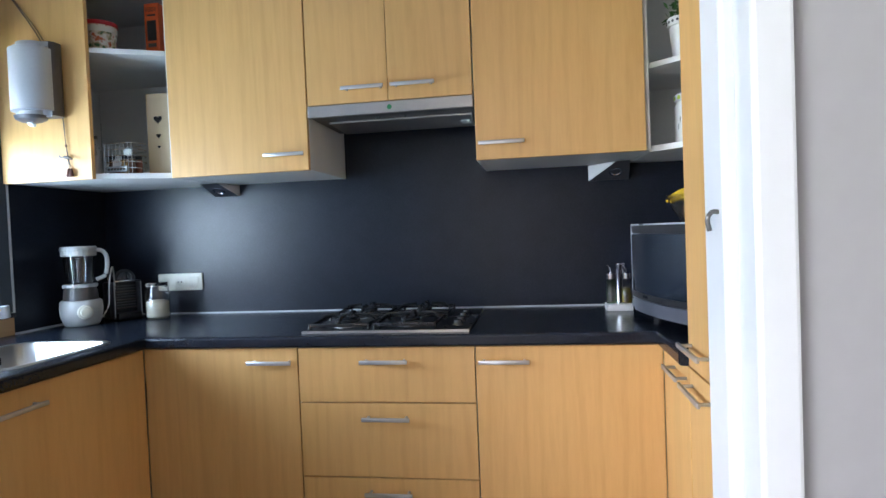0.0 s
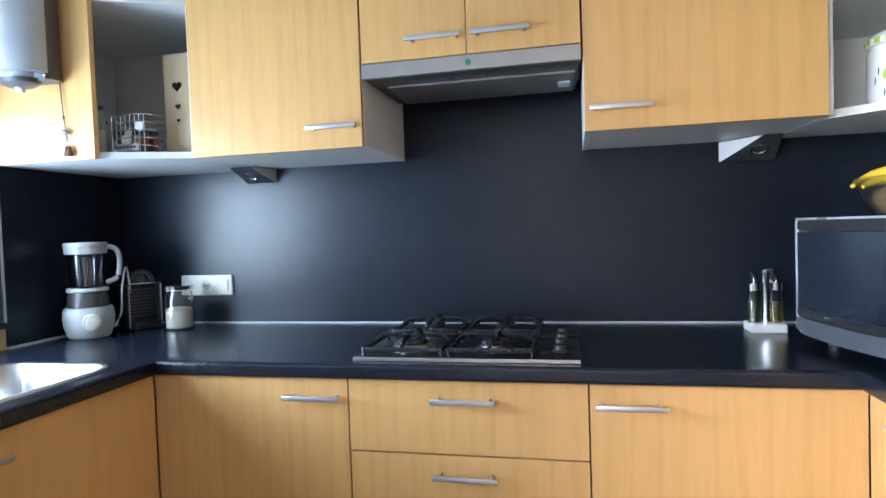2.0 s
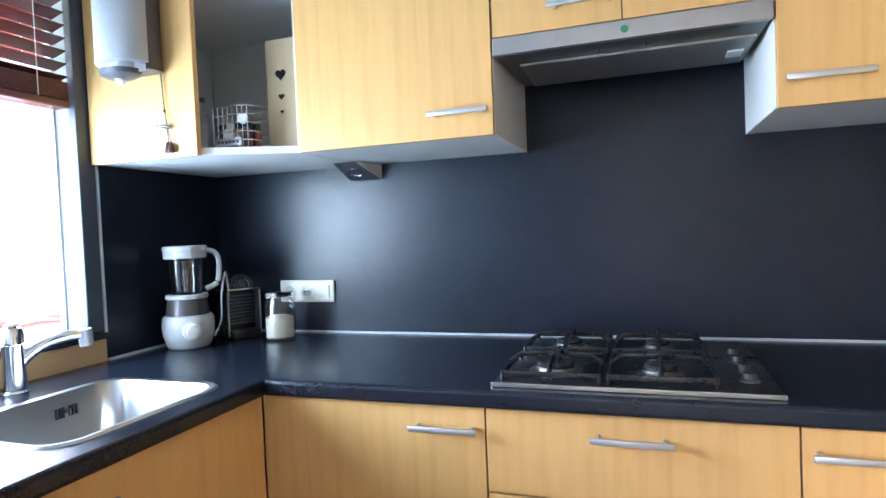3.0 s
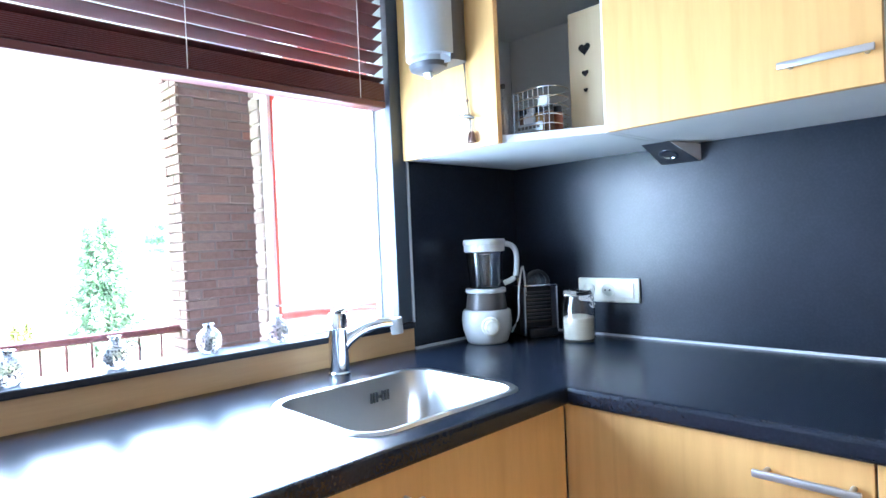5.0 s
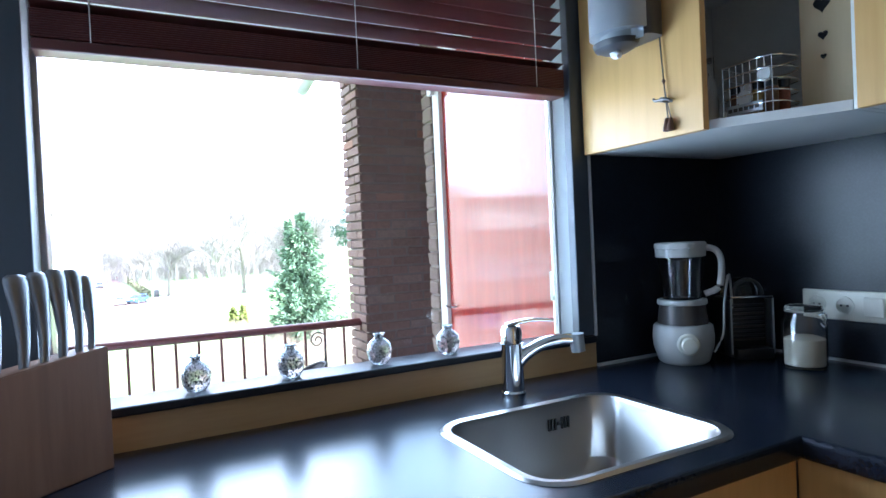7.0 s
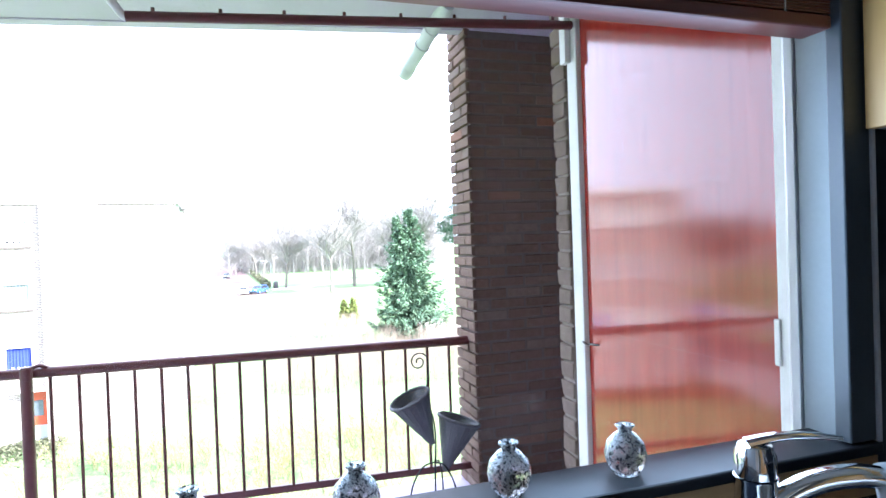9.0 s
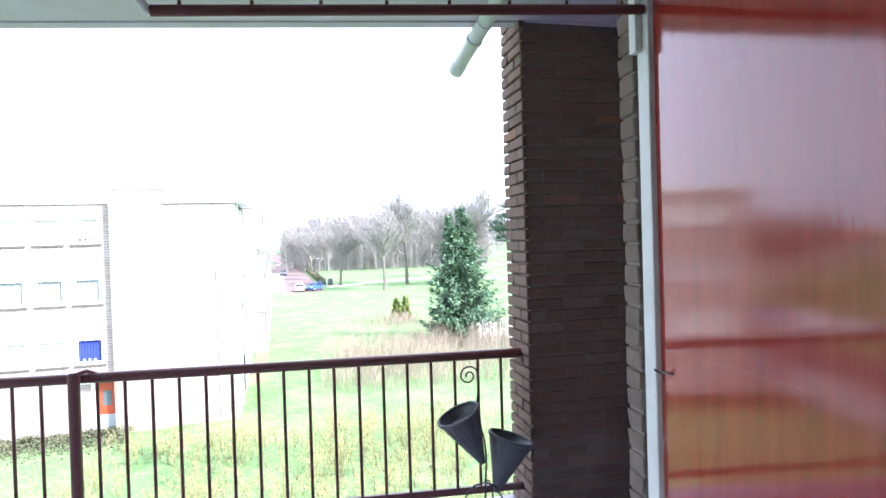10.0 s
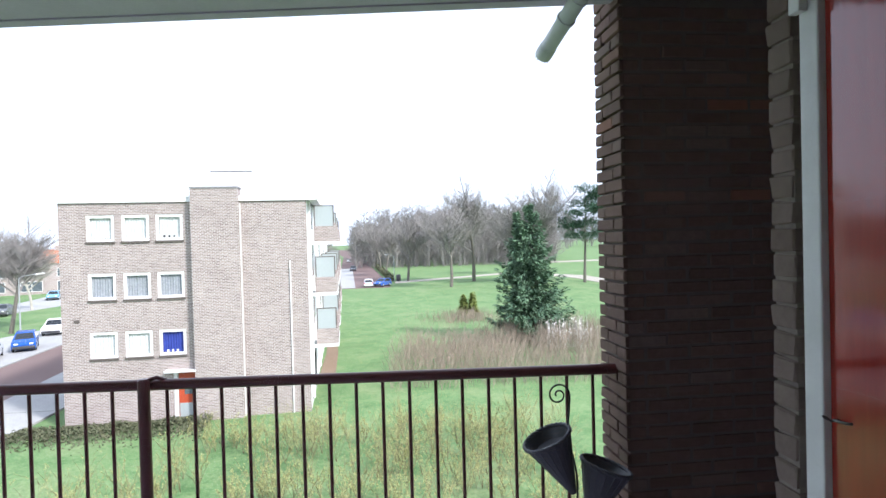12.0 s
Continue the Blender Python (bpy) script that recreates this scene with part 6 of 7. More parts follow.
fbox("canopy", (4.62, TU0 + 0.03, -0.40, 0.0, 2.43, 2.52), FAR_WHITE, dd_)
fbox("down_pipe", (10.64, 10.70, -0.07, -0.001, 0, 7.7), FAR_WHITE, None, "pale downpipe")
fbox("down_pipe", (TU1 + 0.01, TU1 + 0.06, -0.06, -0.001, 0, 10.6), FAR_WHITE, None, "pale seam strip")
fbox("vent", (0.55, 0.80, -0.03, 0.0, 5.0, 5.15), SILL_STONE)
# balconies along the side
for sk_ in range(4):
    v0_ = 1.6 + sk_ * 8.2
    for fz in (2.95, 5.72, 8.45):
        bb = fbox("balcony", (LEN, LEN + 1.45, v0_, v0_ + 4.6, fz, fz + 0.16), FAR_WHITE, None, "white-edged balcony with brick parapet")
        fbox("parapet", (LEN + 1.33, LEN + 1.43, v0_ + 0.02, v0_ + 4.58, fz + 0.17, fz + 1.15), m_fb, bb, "brick parapet")
        fbox("parapet", (LEN + 0.28, LEN + 1.33, v0_ + 0.02, v0_ + 0.12, fz + 0.17, fz + 0.98), m_fb, bb, "brick parapet")
        sc_ = fbox("screen", (LEN + 0.36, LEN + 1.30, v0_ + 0.05, v0_ + 0.08, fz + 0.99, fz + 2.05), FROST, bb, "frosted glass screen")
        bm = bmesh.new()
        for d_ in ((LEN + 0.30, LEN + 0.36, v0_ + 0.04, v0_ + 0.09, fz + 0.99, fz + 2.10), (LEN + 1.30, LEN + 1.36, v0_ + 0.04, v0_ + 0.09, fz + 0.99, fz + 2.10), (LEN + 0.36, LEN + 1.30, v0_ + 0.04, v0_ + 0.09, fz + 2.05, fz + 2.10)):
            box(bm, *d_)
        fpart("screen_frame", bm, SILL_STONE, sc_)
        fbox("door_opening", (LEN - 0.005, LEN + 0.02, v0_ + 0.7, v0_ + 1.6, fz + 0.17, fz + 2.3), FAR_GLASS, bb)
        fbox("window_opening", (LEN - 0.005, LEN + 0.02, v0_ + 2.0, v0_ + 4.2, fz + 0.9, fz + 2.3), FAR_GLASS, bb)
    fbox("balcony_post", (LEN + 0.02, LEN + 0.14, v0_ - 0.12, v0_ - 0.02, 0.3, ROOFZ), FAR_WHITE)
fbox("garage_opening", (LEN + 0.001, LEN + 0.02, 1.6, 5.8, 0.2, 2.2), DARK_ROOM)

# terraced houses far behind the side street
TILE = plain("orange_roof_tiles", (0.34, 0.13, 0.07), 0.8, vary=0.15, scale=2)
def terrace(at, turn, n, label):
    h = new("terraced_house")
    h.matrix_basis = Matrix.Translation(at) @ Matrix.Rotation(radians(turn), 4, 'Z')
    tagged(h, label, "house", "terraced houses")
    w = 6.0 * n
    def hp_(name, bm, mat, parent=None):
        ob = new(name, mesh_of(name, bm, mat))
        ob.parent = parent or h
        return ob
    hp_("wall", bm_box(0, w, 0, 9, 0, 6.0), m_fb)
    bm = bmesh.new()
    pr = [(-0.4, 5.9), (4.5, 8.6), (9.4, 5.9)]
    a = [bm.verts.new((-0.2, y, z)) for y, z in pr]
    b2 = [bm.verts.new((w + 0.2, y, z)) for y, z in pr]
    bm.faces.new(a)
    bm.faces.new(b2[::-1])
    for i in range(3):
        bm.faces.new((a[i], b2[i], b2[(i + 1) % 3], a[(i + 1) % 3]))
    rf2 = hp_("roof", bm, TILE)
    for k in range(n):
        hp_("chimney", bm_box(6 * k + 0.3, 6 * k + 1.0, 4.1, 4.9, 8.0, 9.4), m_fb, rf2)
        for z, hh in ((0.6, 1.8), (3.4, 1.5)):
            wv = hp_("window", bm_box(6 * k + 1.2, 6 * k + 4.6, -0.02, 0.02, z, z + hh), FAR_GLASS)
            bm = bmesh.new()
            for d_ in ((1.1, 1.2), (2.85, 2.95), (4.6, 4.7)):
                box(bm, 6 * k + d_[0], 6 * k + d_[1], -0.06, -0.025, z - 0.1, z + hh + 0.1)
            box(bm, 6 * k + 1.2, 6 * k + 4.6, -0.06, -0.025, z + hh, z + hh + 0.1)
            box(bm, 6 * k + 1.2, 6 * k + 4.6, -0.06, -0.025, z - 0.1, z)
            hp_("frame", bm, FAR_WHITE, wv)
    return h
terrace((-118, -82, G), 108, 4, "terraced brick houses with orange tiled roofs")
terrace((-150, -115, G), 108, 6, "far terraced brick houses with orange tiled roofs")

# ---------- vegetation ----------
BARK = plain("grey_brown_bark", (0.135, 0.125, 0.105), 0.95, vary=0.25, scale=3)
# grey-brown twig colour, paled to carry the haze of distance
TWIG = plain("hazed_grey_brown_twigs", (0.24, 0.225, 0.215), 0.95, vary=0.2, scale=1)
PALE_BARK = plain("pale_birch_bark", (0.42, 0.40, 0.36), 0.9, vary=0.2, scale=3)

class Net:
    """Collects thin tapered branches as one mesh."""
    def __init__(self):
        self.v, self.f = [], []
    def limb(self, pts, r0, r1, n=4):
        base = len(self.v)
        m = len(pts)
        for i, p in enumerate(pts):
            d = (pts[min(i + 1, m - 1)] - pts[max(i - 1, 0)]).normalized()
            s = d.cross(Vector((0.3, 0.2, 0.93)))
            s = s.normalized() if s.length > 1e-4 else Vector((1, 0, 0))
            t = d.cross(s)
            r = r0 + (r1 - r0) * i / (m - 1)
            for k in range(n):
                a = 2 * math.pi * k / n
                self.v.append(p + s * (r * math.cos(a)) + t * (r * math.sin(a)))
        for i in range(m - 1):
            for k in range(n):
                self.f.append((base + i * n + k, base + i * n + (k + 1) % n, base + (i + 1) * n + (k + 1) % n, base + (i + 1) * n + k))
    def quad(self, c, u, w):
        b = len(self.v)
        self.v += [c - u, c + w, c + u, c - w]
        self.f.append((b, b + 1, b + 2, b + 3))
    def mesh(self, name, mat):
        me = bpy.data.meshes.new(name)
        me.from_pydata([tuple(p) for p in self.v], [], self.f)
        me.materials.append(mat)
        me.update()
        return me


def grow(net, trunk, rng, p, d, length, r, level, top, spread):
    """A branch that bends, thins and forks; level counts down to the twigs."""
    pts = [p]
    steps = 4 if level > 1 else 3
    q, dd = p.copy(), d.copy()
    for i in range(steps):
        dd = (dd + Vector((rng.uniform(-1, 1), rng.uniform(-1, 1), rng.uniform(-0.25, 0.55))) * 0.12).normalized()
        q = q + dd * length / steps
        pts.append(q.copy())
    (trunk if level == top else net).limb(pts, r, r * 0.55, 7 if level == top else 5 if level >= top - 1 else 3)
    if level == 0:
        return
    n = {1: 8, 2: 7, 3: 7}.get(level, 8)
    for k in range(n):
        t = (0.58 if level == top else 0.30) + (0.42 if level == top else 0.70) * (k + rng.random() * 0.7) / n
        i = min(int(t * steps), steps - 1)
        o = pts[i].lerp(pts[i + 1], t * steps - i)
        side = Vector((rng.uniform(-1, 1), rng.uniform(-1, 1), rng.uniform(-0.15, 0.5))).normalized()
        nd = (dd * (1 - spread) + side * spread + Vector((0, 0, 0.10))).normalized()
        grow(net, trunk, rng, o, nd, length * rng.uniform(0.48, 0.70), r * 0.46, level - 1, top, spread)
    if level < top or level == top:
        grow(net, trunk, rng, pts[-1], dd, length * 0.62, r * 0.55, level - 1, top, spread)


def bare_tree_meshes(seed, height, levels, spread, mat=None):
    rng = random.Random(seed)
    net, trunk = Net(), Net()
    grow(net, trunk, rng, Vector((0, 0, 0)), Vector((0, 0, 1)), height * 0.46, height * 0.020, levels, levels, spread)
    return trunk.mesh("trunk", mat or BARK), net.mesh("crown", TWIG if mat is None else mat)


def plant_tree(meshes, at, turn, scale, label, name="tree", group="bare trees"):
    t = new(name)
    t.matrix_basis = Matrix.Translation(at) @ Matrix.Rotation(turn, 4, 'Z')
    tagged(t, label, "tree", group)
    for nm, me in zip(("trunk", "crown"), meshes):
        ob = new(nm, me)
        ob.parent = t
        ob.scale = (scale, scale, scale)
    return t


kinds = [bare_tree_meshes(s, 20, 4, 0.62) for s in (1, 2, 3)]
small = bare_tree_meshes(9, 9, 4, 0.6, PALE_BARK)
for i, (x, y, h, tag) in enumerate(((-124.3, 4.8, 15, "bare tree beside the street"), (-105.8, 11.6, 16, "bare tree on the lawn"), (-117.9, 17.7, 20.5, "wide bare tree on the lawn"), (-112, 27.5, 21, "tall bare tree behind the spruce"), (-146, 0.4, 13, "bare tree lining the street"), (-165, -0.6, 14, "bare tree lining the street"), (-190, -1.6, 15, "bare tree lining the street"), (-140, 30, 17, "bare tree at the edge of the wood"), (-96, -11.5, 12, "bare tree behind the flats"))):
    plant_tree(kinds[i % 3], (x, y, G), i * 1.7, h / 20, tag)
plant_tree(small, (-90.2, -50.4, G), 0.4, 1.15, "slim pale bare tree on the far lawn")
plant_tree(kinds[1], (-65.7, -39.2, G), 1.1, 0.60, "bare tree beside the parking bays")
plant_tree(kinds[2], (-72, -46.5, G), 2.1, 0.62, "bare tree beside the parking bays")
plant_tree(kinds[0], (-104, -64, G), 0.1, 0.6, "bare tree before the houses")

# the wood behind the park: one mass of bare stems and twigs
rw = random.Random(21)
net = Net()
for i in range(300):
    x = rw.uniform(-185, -330)
    y = rw.uniform(-0.045, 0.30) * -x
    h = rw.uniform(16, 21.5) * (1.0 if y > -2 else 0.7) * (0.9 + 0.1 * (-x) / 260)
    p = Vector((x, y, G))
    net.limb([p, p + Vector((rw.uniform(-0.4, 0.4), rw.uniform(-0.4, 0.4), h * 0.5)), p + Vector((rw.uniform(-1, 1), rw.uniform(-1, 1), h))], 0.26, 0.05, 4)
    for k in range(50):
        t = rw.uniform(0.03, 0.97)
        o = p + Vector((0, 0, h * t))
        l = h * (0.34 - 0.22 * t) * rw.uniform(0.6, 1.2)
        d = Vector((rw.uniform(-1, 1), rw.uniform(-1, 1), rw.uniform(0.25, 1.2))).normalized()
        e = o + d * l
        net.limb([o, e], 0.05, 0.02, 3)
        for j in range(6):
            s = o.lerp(e, rw.uniform(0.25, 1))
            d2 = (d + Vector((rw.uniform(-1, 1), rw.uniform(-1, 1), rw.uniform(-0.4, 0.8)))).normalized()
            net.limb([s, s + d2 * l * 0.5], 0.034, 0.014, 3)
for i in range(5200):
    x = rw.uniform(-186, -330)
    p = Vector((x, rw.uniform(-0.02, 0.30) * -x, G))
    net.limb([p, p + Vector((rw.uniform(-1, 1), rw.uniform(-1, 1), rw.uniform(1.0, 3.6)))], 0.06, 0.03, 3)
for i in range(170):
    x = rw.uniform(-380, -640)
    y = rw.uniform(-0.36, 0.42) * -x
    if -0.10 < y / -x < -0.045:
        continue
    h = rw.uniform(20, 30)
    p = Vector((x, y, G))
    net.limb([p, p + Vector((0, 0, h))], 0.4, 0.08, 4)
    for k in range(60):
        t = rw.uniform(0.1, 0.97)
        o = p + Vector((0, 0, h * t))
        l = h * (0.40 - 0.26 * t) * rw.uniform(0.6, 1.3)
        d = Vector((rw.uniform(-1, 1), rw.uniform(-1, 1), rw.uniform(0.1, 1.0))).normalized()
        net.limb([o, o + d * l], 0.13, 0.06, 3)
        for j in range(3):
            s = o + d * l * rw.uniform(0.3, 1)
            net.limb([s, s + (d + Vector((rw.uniform(-1, 1), rw.uniform(-1, 1), rw.uniform(-0.4, 0.8)))).normalized() * l * 0.5], 0.08, 0.04, 3)
tagged(new("far_wood", net.mesh("far_wood", TWIG)), "wood of bare trees behind the park, haze put into its colour", "wood", kind="stuff")

# spruce
NEEDLE = ground_material("blue_green_spruce_needles", ((0.060, 0.125, 0.078), (0.118, 0.210, 0.130), (0.195, 0.285, 0.180)), 1.2)
PINE = ground_material("dark_pine_needles", ((0.030, 0.070, 0.045), (0.050, 0.105, 0.065), (0.078, 0.140, 0.085)), 1.2)
def conifer(at, h, r, seed, name, label, mat, clumps=26, whorls=46, top2=False, size=0.30):
    rng = random.Random(seed)
    t = new(name)
    t.matrix_basis = Matrix.Translation(at)
    tagged(t, label, "tree")
    wood, leaf = Net(), Net()
    tips = [(Vector((0, 0, 0)), h)] + ([(Vector((0.2, -1.1, 0)), h * 0.93)] if top2 else [])
    for base, hh in tips:
        wood.limb([Vector((0, 0, 0)), base * 0.5 + Vector((0, 0, hh * 0.5)), base + Vector((0, 0, hh))], h * 0.016, 0.03, 7)
        for k in range(whorls):
            z = hh * (0.03 + 0.96 * (k + rng.random()) / whorls)
            reach = r * (1 - z / hh) ** 0.66 * (1 if base.length < 0.1 else 0.55)
            if base.length > 0.1 and z < hh * 0.5:
                continue
            for j in range(max(4, int(11 * (1 - z / hh)) + 3)):
                a = rng.uniform(0, 2 * math.pi)
                L = max(0.25, reach * rng.uniform(0.50, 1.16) * (1 + 0.16 * math.sin(3 * a + z * 1.1)))
                d = Vector((math.cos(a), math.sin(a), 0))
                o = base * (z / hh) + Vector((0, 0, z))
                mid = o + d * L * 0.55 + Vector((0, 0, -0.10 * L))
                end = o + d * L + Vector((0, 0, 0.06 * L + rng.uniform(-0.25, 0.35)))
                wood.limb([o, mid, end], 0.030, 0.010, 3)
                for c in range(int(clumps * (0.35 + 0.65 * L / r))):
                    s = rng.uniform(0.25, 1.05)
                    q = (o.lerp(mid, s / 0.55) if s < 0.55 else mid.lerp(end, (s - 0.55) / 0.45))
                    side = d.cross(Vector((0, 0, 1))) * rng.uniform(-1, 1) * 0.28 * L * (1.15 - s)
                    q = q + side + Vector((0, 0, rng.uniform(-0.9, 0.6) * size))
                    u = (d + side * 1.6 + Vector((0, 0, rng.uniform(-0.8, 0.75)))).normalized() * rng.uniform(0.5, 1.0) * size
                    w = u.cross(Vector((rng.uniform(-0.8, 0.8), rng.uniform(-0.8, 0.8), 1))).normalized() * rng.uniform(0.17, 0.35) * size
                    leaf.quad(q, u, w)
    for nm, me in (("trunk", wood.mesh("trunk", BARK)), ("crown", leaf.mesh("crown", mat))):
        ob = new(nm, me)
        ob.parent = t
    return t
conifer((-48.7, 11.3, G), 11.4, 3.7, 4, "spruce", "dense blue-green spruce with a forked top", NEEDLE, 84, 56, True, 0.27)
CYPRESS = ground_material("dull_olive_conifer", ((0.13, 0.17, 0.045), (0.20, 0.245, 0.070), (0.27, 0.29, 0.10)), 2.0)
conifer((-66.5, 8.15, G), 2.2, 0.72, 6, "small_conifer", "small olive-green conifer on the lawn", CYPRESS, 22, 16)
conifer((-66.2, 9.15, G), 2.35, 0.70, 7, "small_conifer", "small olive-green conifer on the lawn", CYPRESS, 22, 16)

def broad_pine(at, h, seed, label):
    rng = random.Random(seed)
    t = new("pine")
    t.matrix_basis = Matrix.Translation(at)
    tagged(t, label, "tree")
    wood, leaf = Net(), Net()
    wood.limb([Vector((0, 0, 0)), Vector((0.3, 0.2, h * 0.5)), Vector((0.1, 0.4, h * 0.95))], 0.30, 0.08, 7)
    for k in range(26):
        z = h * rng.uniform(0.45, 0.98)
        a = rng.uniform(0, 6.283)
        L = h * rng.uniform(0.10, 0.24) * (1.2 - abs(z / h - 0.7))
        o = Vector((0.2, 0.3, z))
        e = o + Vector((math.cos(a) * L, math.sin(a) * L, L * 0.35))
        wood.limb([o, e], 0.09, 0.03, 4)
        for c in range(330):
            q = e + Vector((rng.gauss(0, 0.9), rng.gauss(0, 0.9), rng.gauss(0, 0.42)))
            u = Vector((rng.uniform(-1, 1), rng.uniform(-1, 1), rng.uniform(-0.3, 1))).normalized() * rng.uniform(0.15, 0.34)
            w = u.cross(Vector((rng.uniform(-1, 1), rng.uniform(-1, 1), 1))).normalized() * 0.08
            leaf.quad(q, u, w)
    for nm, me in (("trunk", wood.mesh("trunk", BARK)), ("crown", leaf.mesh("crown", PINE))):
        ob = new(nm, me)
        ob.parent = t
broad_pine((-106, 36.4, G), 16.5, 3, "dark green pine beside the path")
broad_pine((-230, 14, G), 15, 5, "dark green pine in the wood")

# brushwood and shrubs
DRY = plain("dry_brush_stems", (0.33, 0.27, 0.215), 0.95, vary=0.25, scale=3)
OLIVE_TWIG = plain("olive_twigs", (0.20, 0.175, 0.095), 0.95, vary=0.25, scale=3)
BUD = ground_material("yellow_green_buds", ((0.30, 0.31, 0.11), (0.40, 0.41, 0.17), (0.48, 0.48, 0.24)), 3.0)
BLOSSOM = plain("white_blossom", (0.75, 0.72, 0.70), 0.9, vary=0.1)
IVY = ground_material("dark_ivy", ((0.055, 0.070, 0.042), (0.105, 0.120, 0.070), (0.18, 0.170, 0.105)), 2.0)
rs = random.Random(31)
net = Net()
def inside(x, y, pts):
    c = False
    for (x0, y0), (x1, y1) in zip(pts, pts[1:] + pts[:1]):
        if (y0 > y) != (y1 > y) and x < (x1 - x0) * (y - y0) / (y1 - y0) + x0:
            c = not c
    return c
brush = [(-34, -0.6), (-33.5, 11), (-36, 15), (-46, 19), (-52, 17), (-50, 9), (-47, 5.5), (-45, 0)]
count = 0
while count < 3900:
    x, y = rs.uniform(-53, -33), rs.uniform(-1, 19.5)
    if not inside(x + rs.gauss(0, 0.8), y + rs.gauss(0, 0.5), brush) or noise.noise(Vector((x * 0.45, y * 0.45, 5))) < -0.38:
        continue
    count += 1
    hgt = rs.uniform(0.8, 2.5) * (0.65 + 0.5 * noise.noise(Vector((x * 0.3, y * 0.3, 0))) + 0.25)
    p = Vector((x, y, G))
    lean = Vector((rs.uniform(-0.4, 0.4), rs.uniform(-0.4, 0.4), 1))
    q = p + lean * hgt * 0.55
    e = q + (lean + Vector((rs.uniform(-0.4, 0.4), rs.uniform(-0.4, 0.4), 0))) * hgt * 0.45
    net.limb([p, q, e], 0.012, 0.004, 3)
    for k in range(2):
        s = p.lerp(q, rs.uniform(0.5, 1))
        net.limb([s, s + (lean + Vector((rs.uniform(-0.8, 0.8), rs.uniform(-0.8, 0.8), 0))).normalized() * hgt * 0.4], 0.008, 0.004, 3)
for i in range(700):
    x, y = rs.gauss(-62.5, 1.8), rs.gauss(7.6, 1.9)
    p = Vector((x, y, G))
    net.limb([p, p + Vector((rs.uniform(-0.3, 0.3), rs.uniform(-0.3, 0.3), rs.uniform(0.5, 1.2)))], 0.016, 0.006, 3)
tagged(new("brushwood", net.mesh("brushwood", DRY)), "dry brown brushwood on the lawn below the spruce", "shrubs", kind="stuff")

stems, buds = Net(), Net()
rs = random.Random(32)
for i in range(470):
    x = rs.uniform(-26.5, -13.5)
    y = rs.uniform(-14.5, 5.5)
    if x < -20 and y < -9:
        continue
    if noise.noise(Vector((x * 0.35, y * 0.35, 7))) < -0.3:
        continue
    hgt = rs.uniform(0.9, 2.3) * (0.8 + 0.4 * noise.noise(Vector((x * 0.25, y * 0.25, 3))))
    root = Vector((x, y, G))
    for k in range(6):
        d = Vector((rs.uniform(-0.45, 0.45), rs.uniform(-0.45, 0.45), 1)).normalized()
        pts = [root, root + d * hgt * 0.5, root + (d + Vector((rs.uniform(-0.25, 0.25), rs.uniform(-0.25, 0.25), 0))) * hgt]
        stems.limb(pts, 0.008, 0.003, 3)
        for j in range(5):
            s = pts[1].lerp(pts[2], rs.random()) if j else pts[0].lerp(pts[1], rs.uniform(0.5, 1))
            e = s + (d + Vector((rs.uniform(-0.9, 0.9), rs.uniform(-0.9, 0.9), rs.uniform(-0.1, 0.4)))).normalized() * hgt * rs.uniform(0.15, 0.32)
            stems.limb([s, e], 0.004, 0.002, 3)
            for b_i in range(7):
                c = s.lerp(e, rs.random()) + Vector((rs.gauss(0, 0.015), rs.gauss(0, 0.015), rs.gauss(0, 0.015)))
                u = Vector((rs.uniform(-1, 1), rs.uniform(-1, 1), rs.uniform(-0.5, 1))).normalized() * rs.uniform(0.020, 0.036)
                w = u.cross(Vector((rs.uniform(-1, 1), rs.uniform(-1, 1), 1))).normalized() * 0.014
                buds.quad(c, u, w)
sh = new("budding_shrubs")
sh.matrix_basis = Matrix.Translation((-19, -4, G))
tagged(sh, "budding yellow-green shrubs below the balcony", "shrubs", kind="stuff")
for nm, me in (("stems", stems.mesh("stems", OLIVE_TWIG)), ("buds", buds.mesh("buds", BUD))):
    ob = new(nm, me)
    ob.parent = sh
    ob.matrix_parent_inverse = sh.matrix_basis.inverted()

blo = Net()
for i in range(190):
    x, y = rs.gauss(-44.2, 0.7), rs.choice((11.8, 12.4, 14.0)) + rs.gauss(0, 0.42)
    c = Vector((x, y, G + 0.8 + rs.random() * 1.5))
    u = Vector((rs.uniform(-1, 1), rs.uniform(-1, 1), rs.uniform(-0.5, 1))).normalized() * 0.09
    blo.quad(c, u, u.cross(Vector((0.2, 0.3, 1))).normalized() * 0.05)
    blo.limb([Vector((x, y, G)), c], 0.012, 0.006, 3)
tagged(new("blossom_shrub", blo.mesh("blossom_shrub", BLOSSOM)), "white blossoming twigs beside the spruce", "shrubs", kind="stuff")

ivy = Net()
for i in range(7000):
    u0 = rs.uniform(-2.2, 6.8)
    v0_ = -0.1 - abs(rs.gauss(0.9, 0.9))
    hh = 0.42 * max(0.15, 1 - abs(v0_ + 0.9) / 2.2) * (0.7 + 0.8 * noise.noise(Vector((u0 * 0.9, v0_, 1)))) * (1 if u0 > 0 else 0.7)
    p = fl.matrix_basis @ Vector((u0, v0_, 0))
    c = Vector((p.x, p.y, G + max(0.02, hh * rs.uniform(0.2, 1.1))))
    u = Vector((rs.uniform(-1, 1), rs.uniform(-1, 1), rs.uniform(-0.6, 0.9))).normalized() * rs.uniform(0.04, 0.09)
    ivy.quad(c, u, u.cross(Vector((rs.uniform(-1, 1), rs.uniform(-1, 1), 1))).normalized() * 0.04)
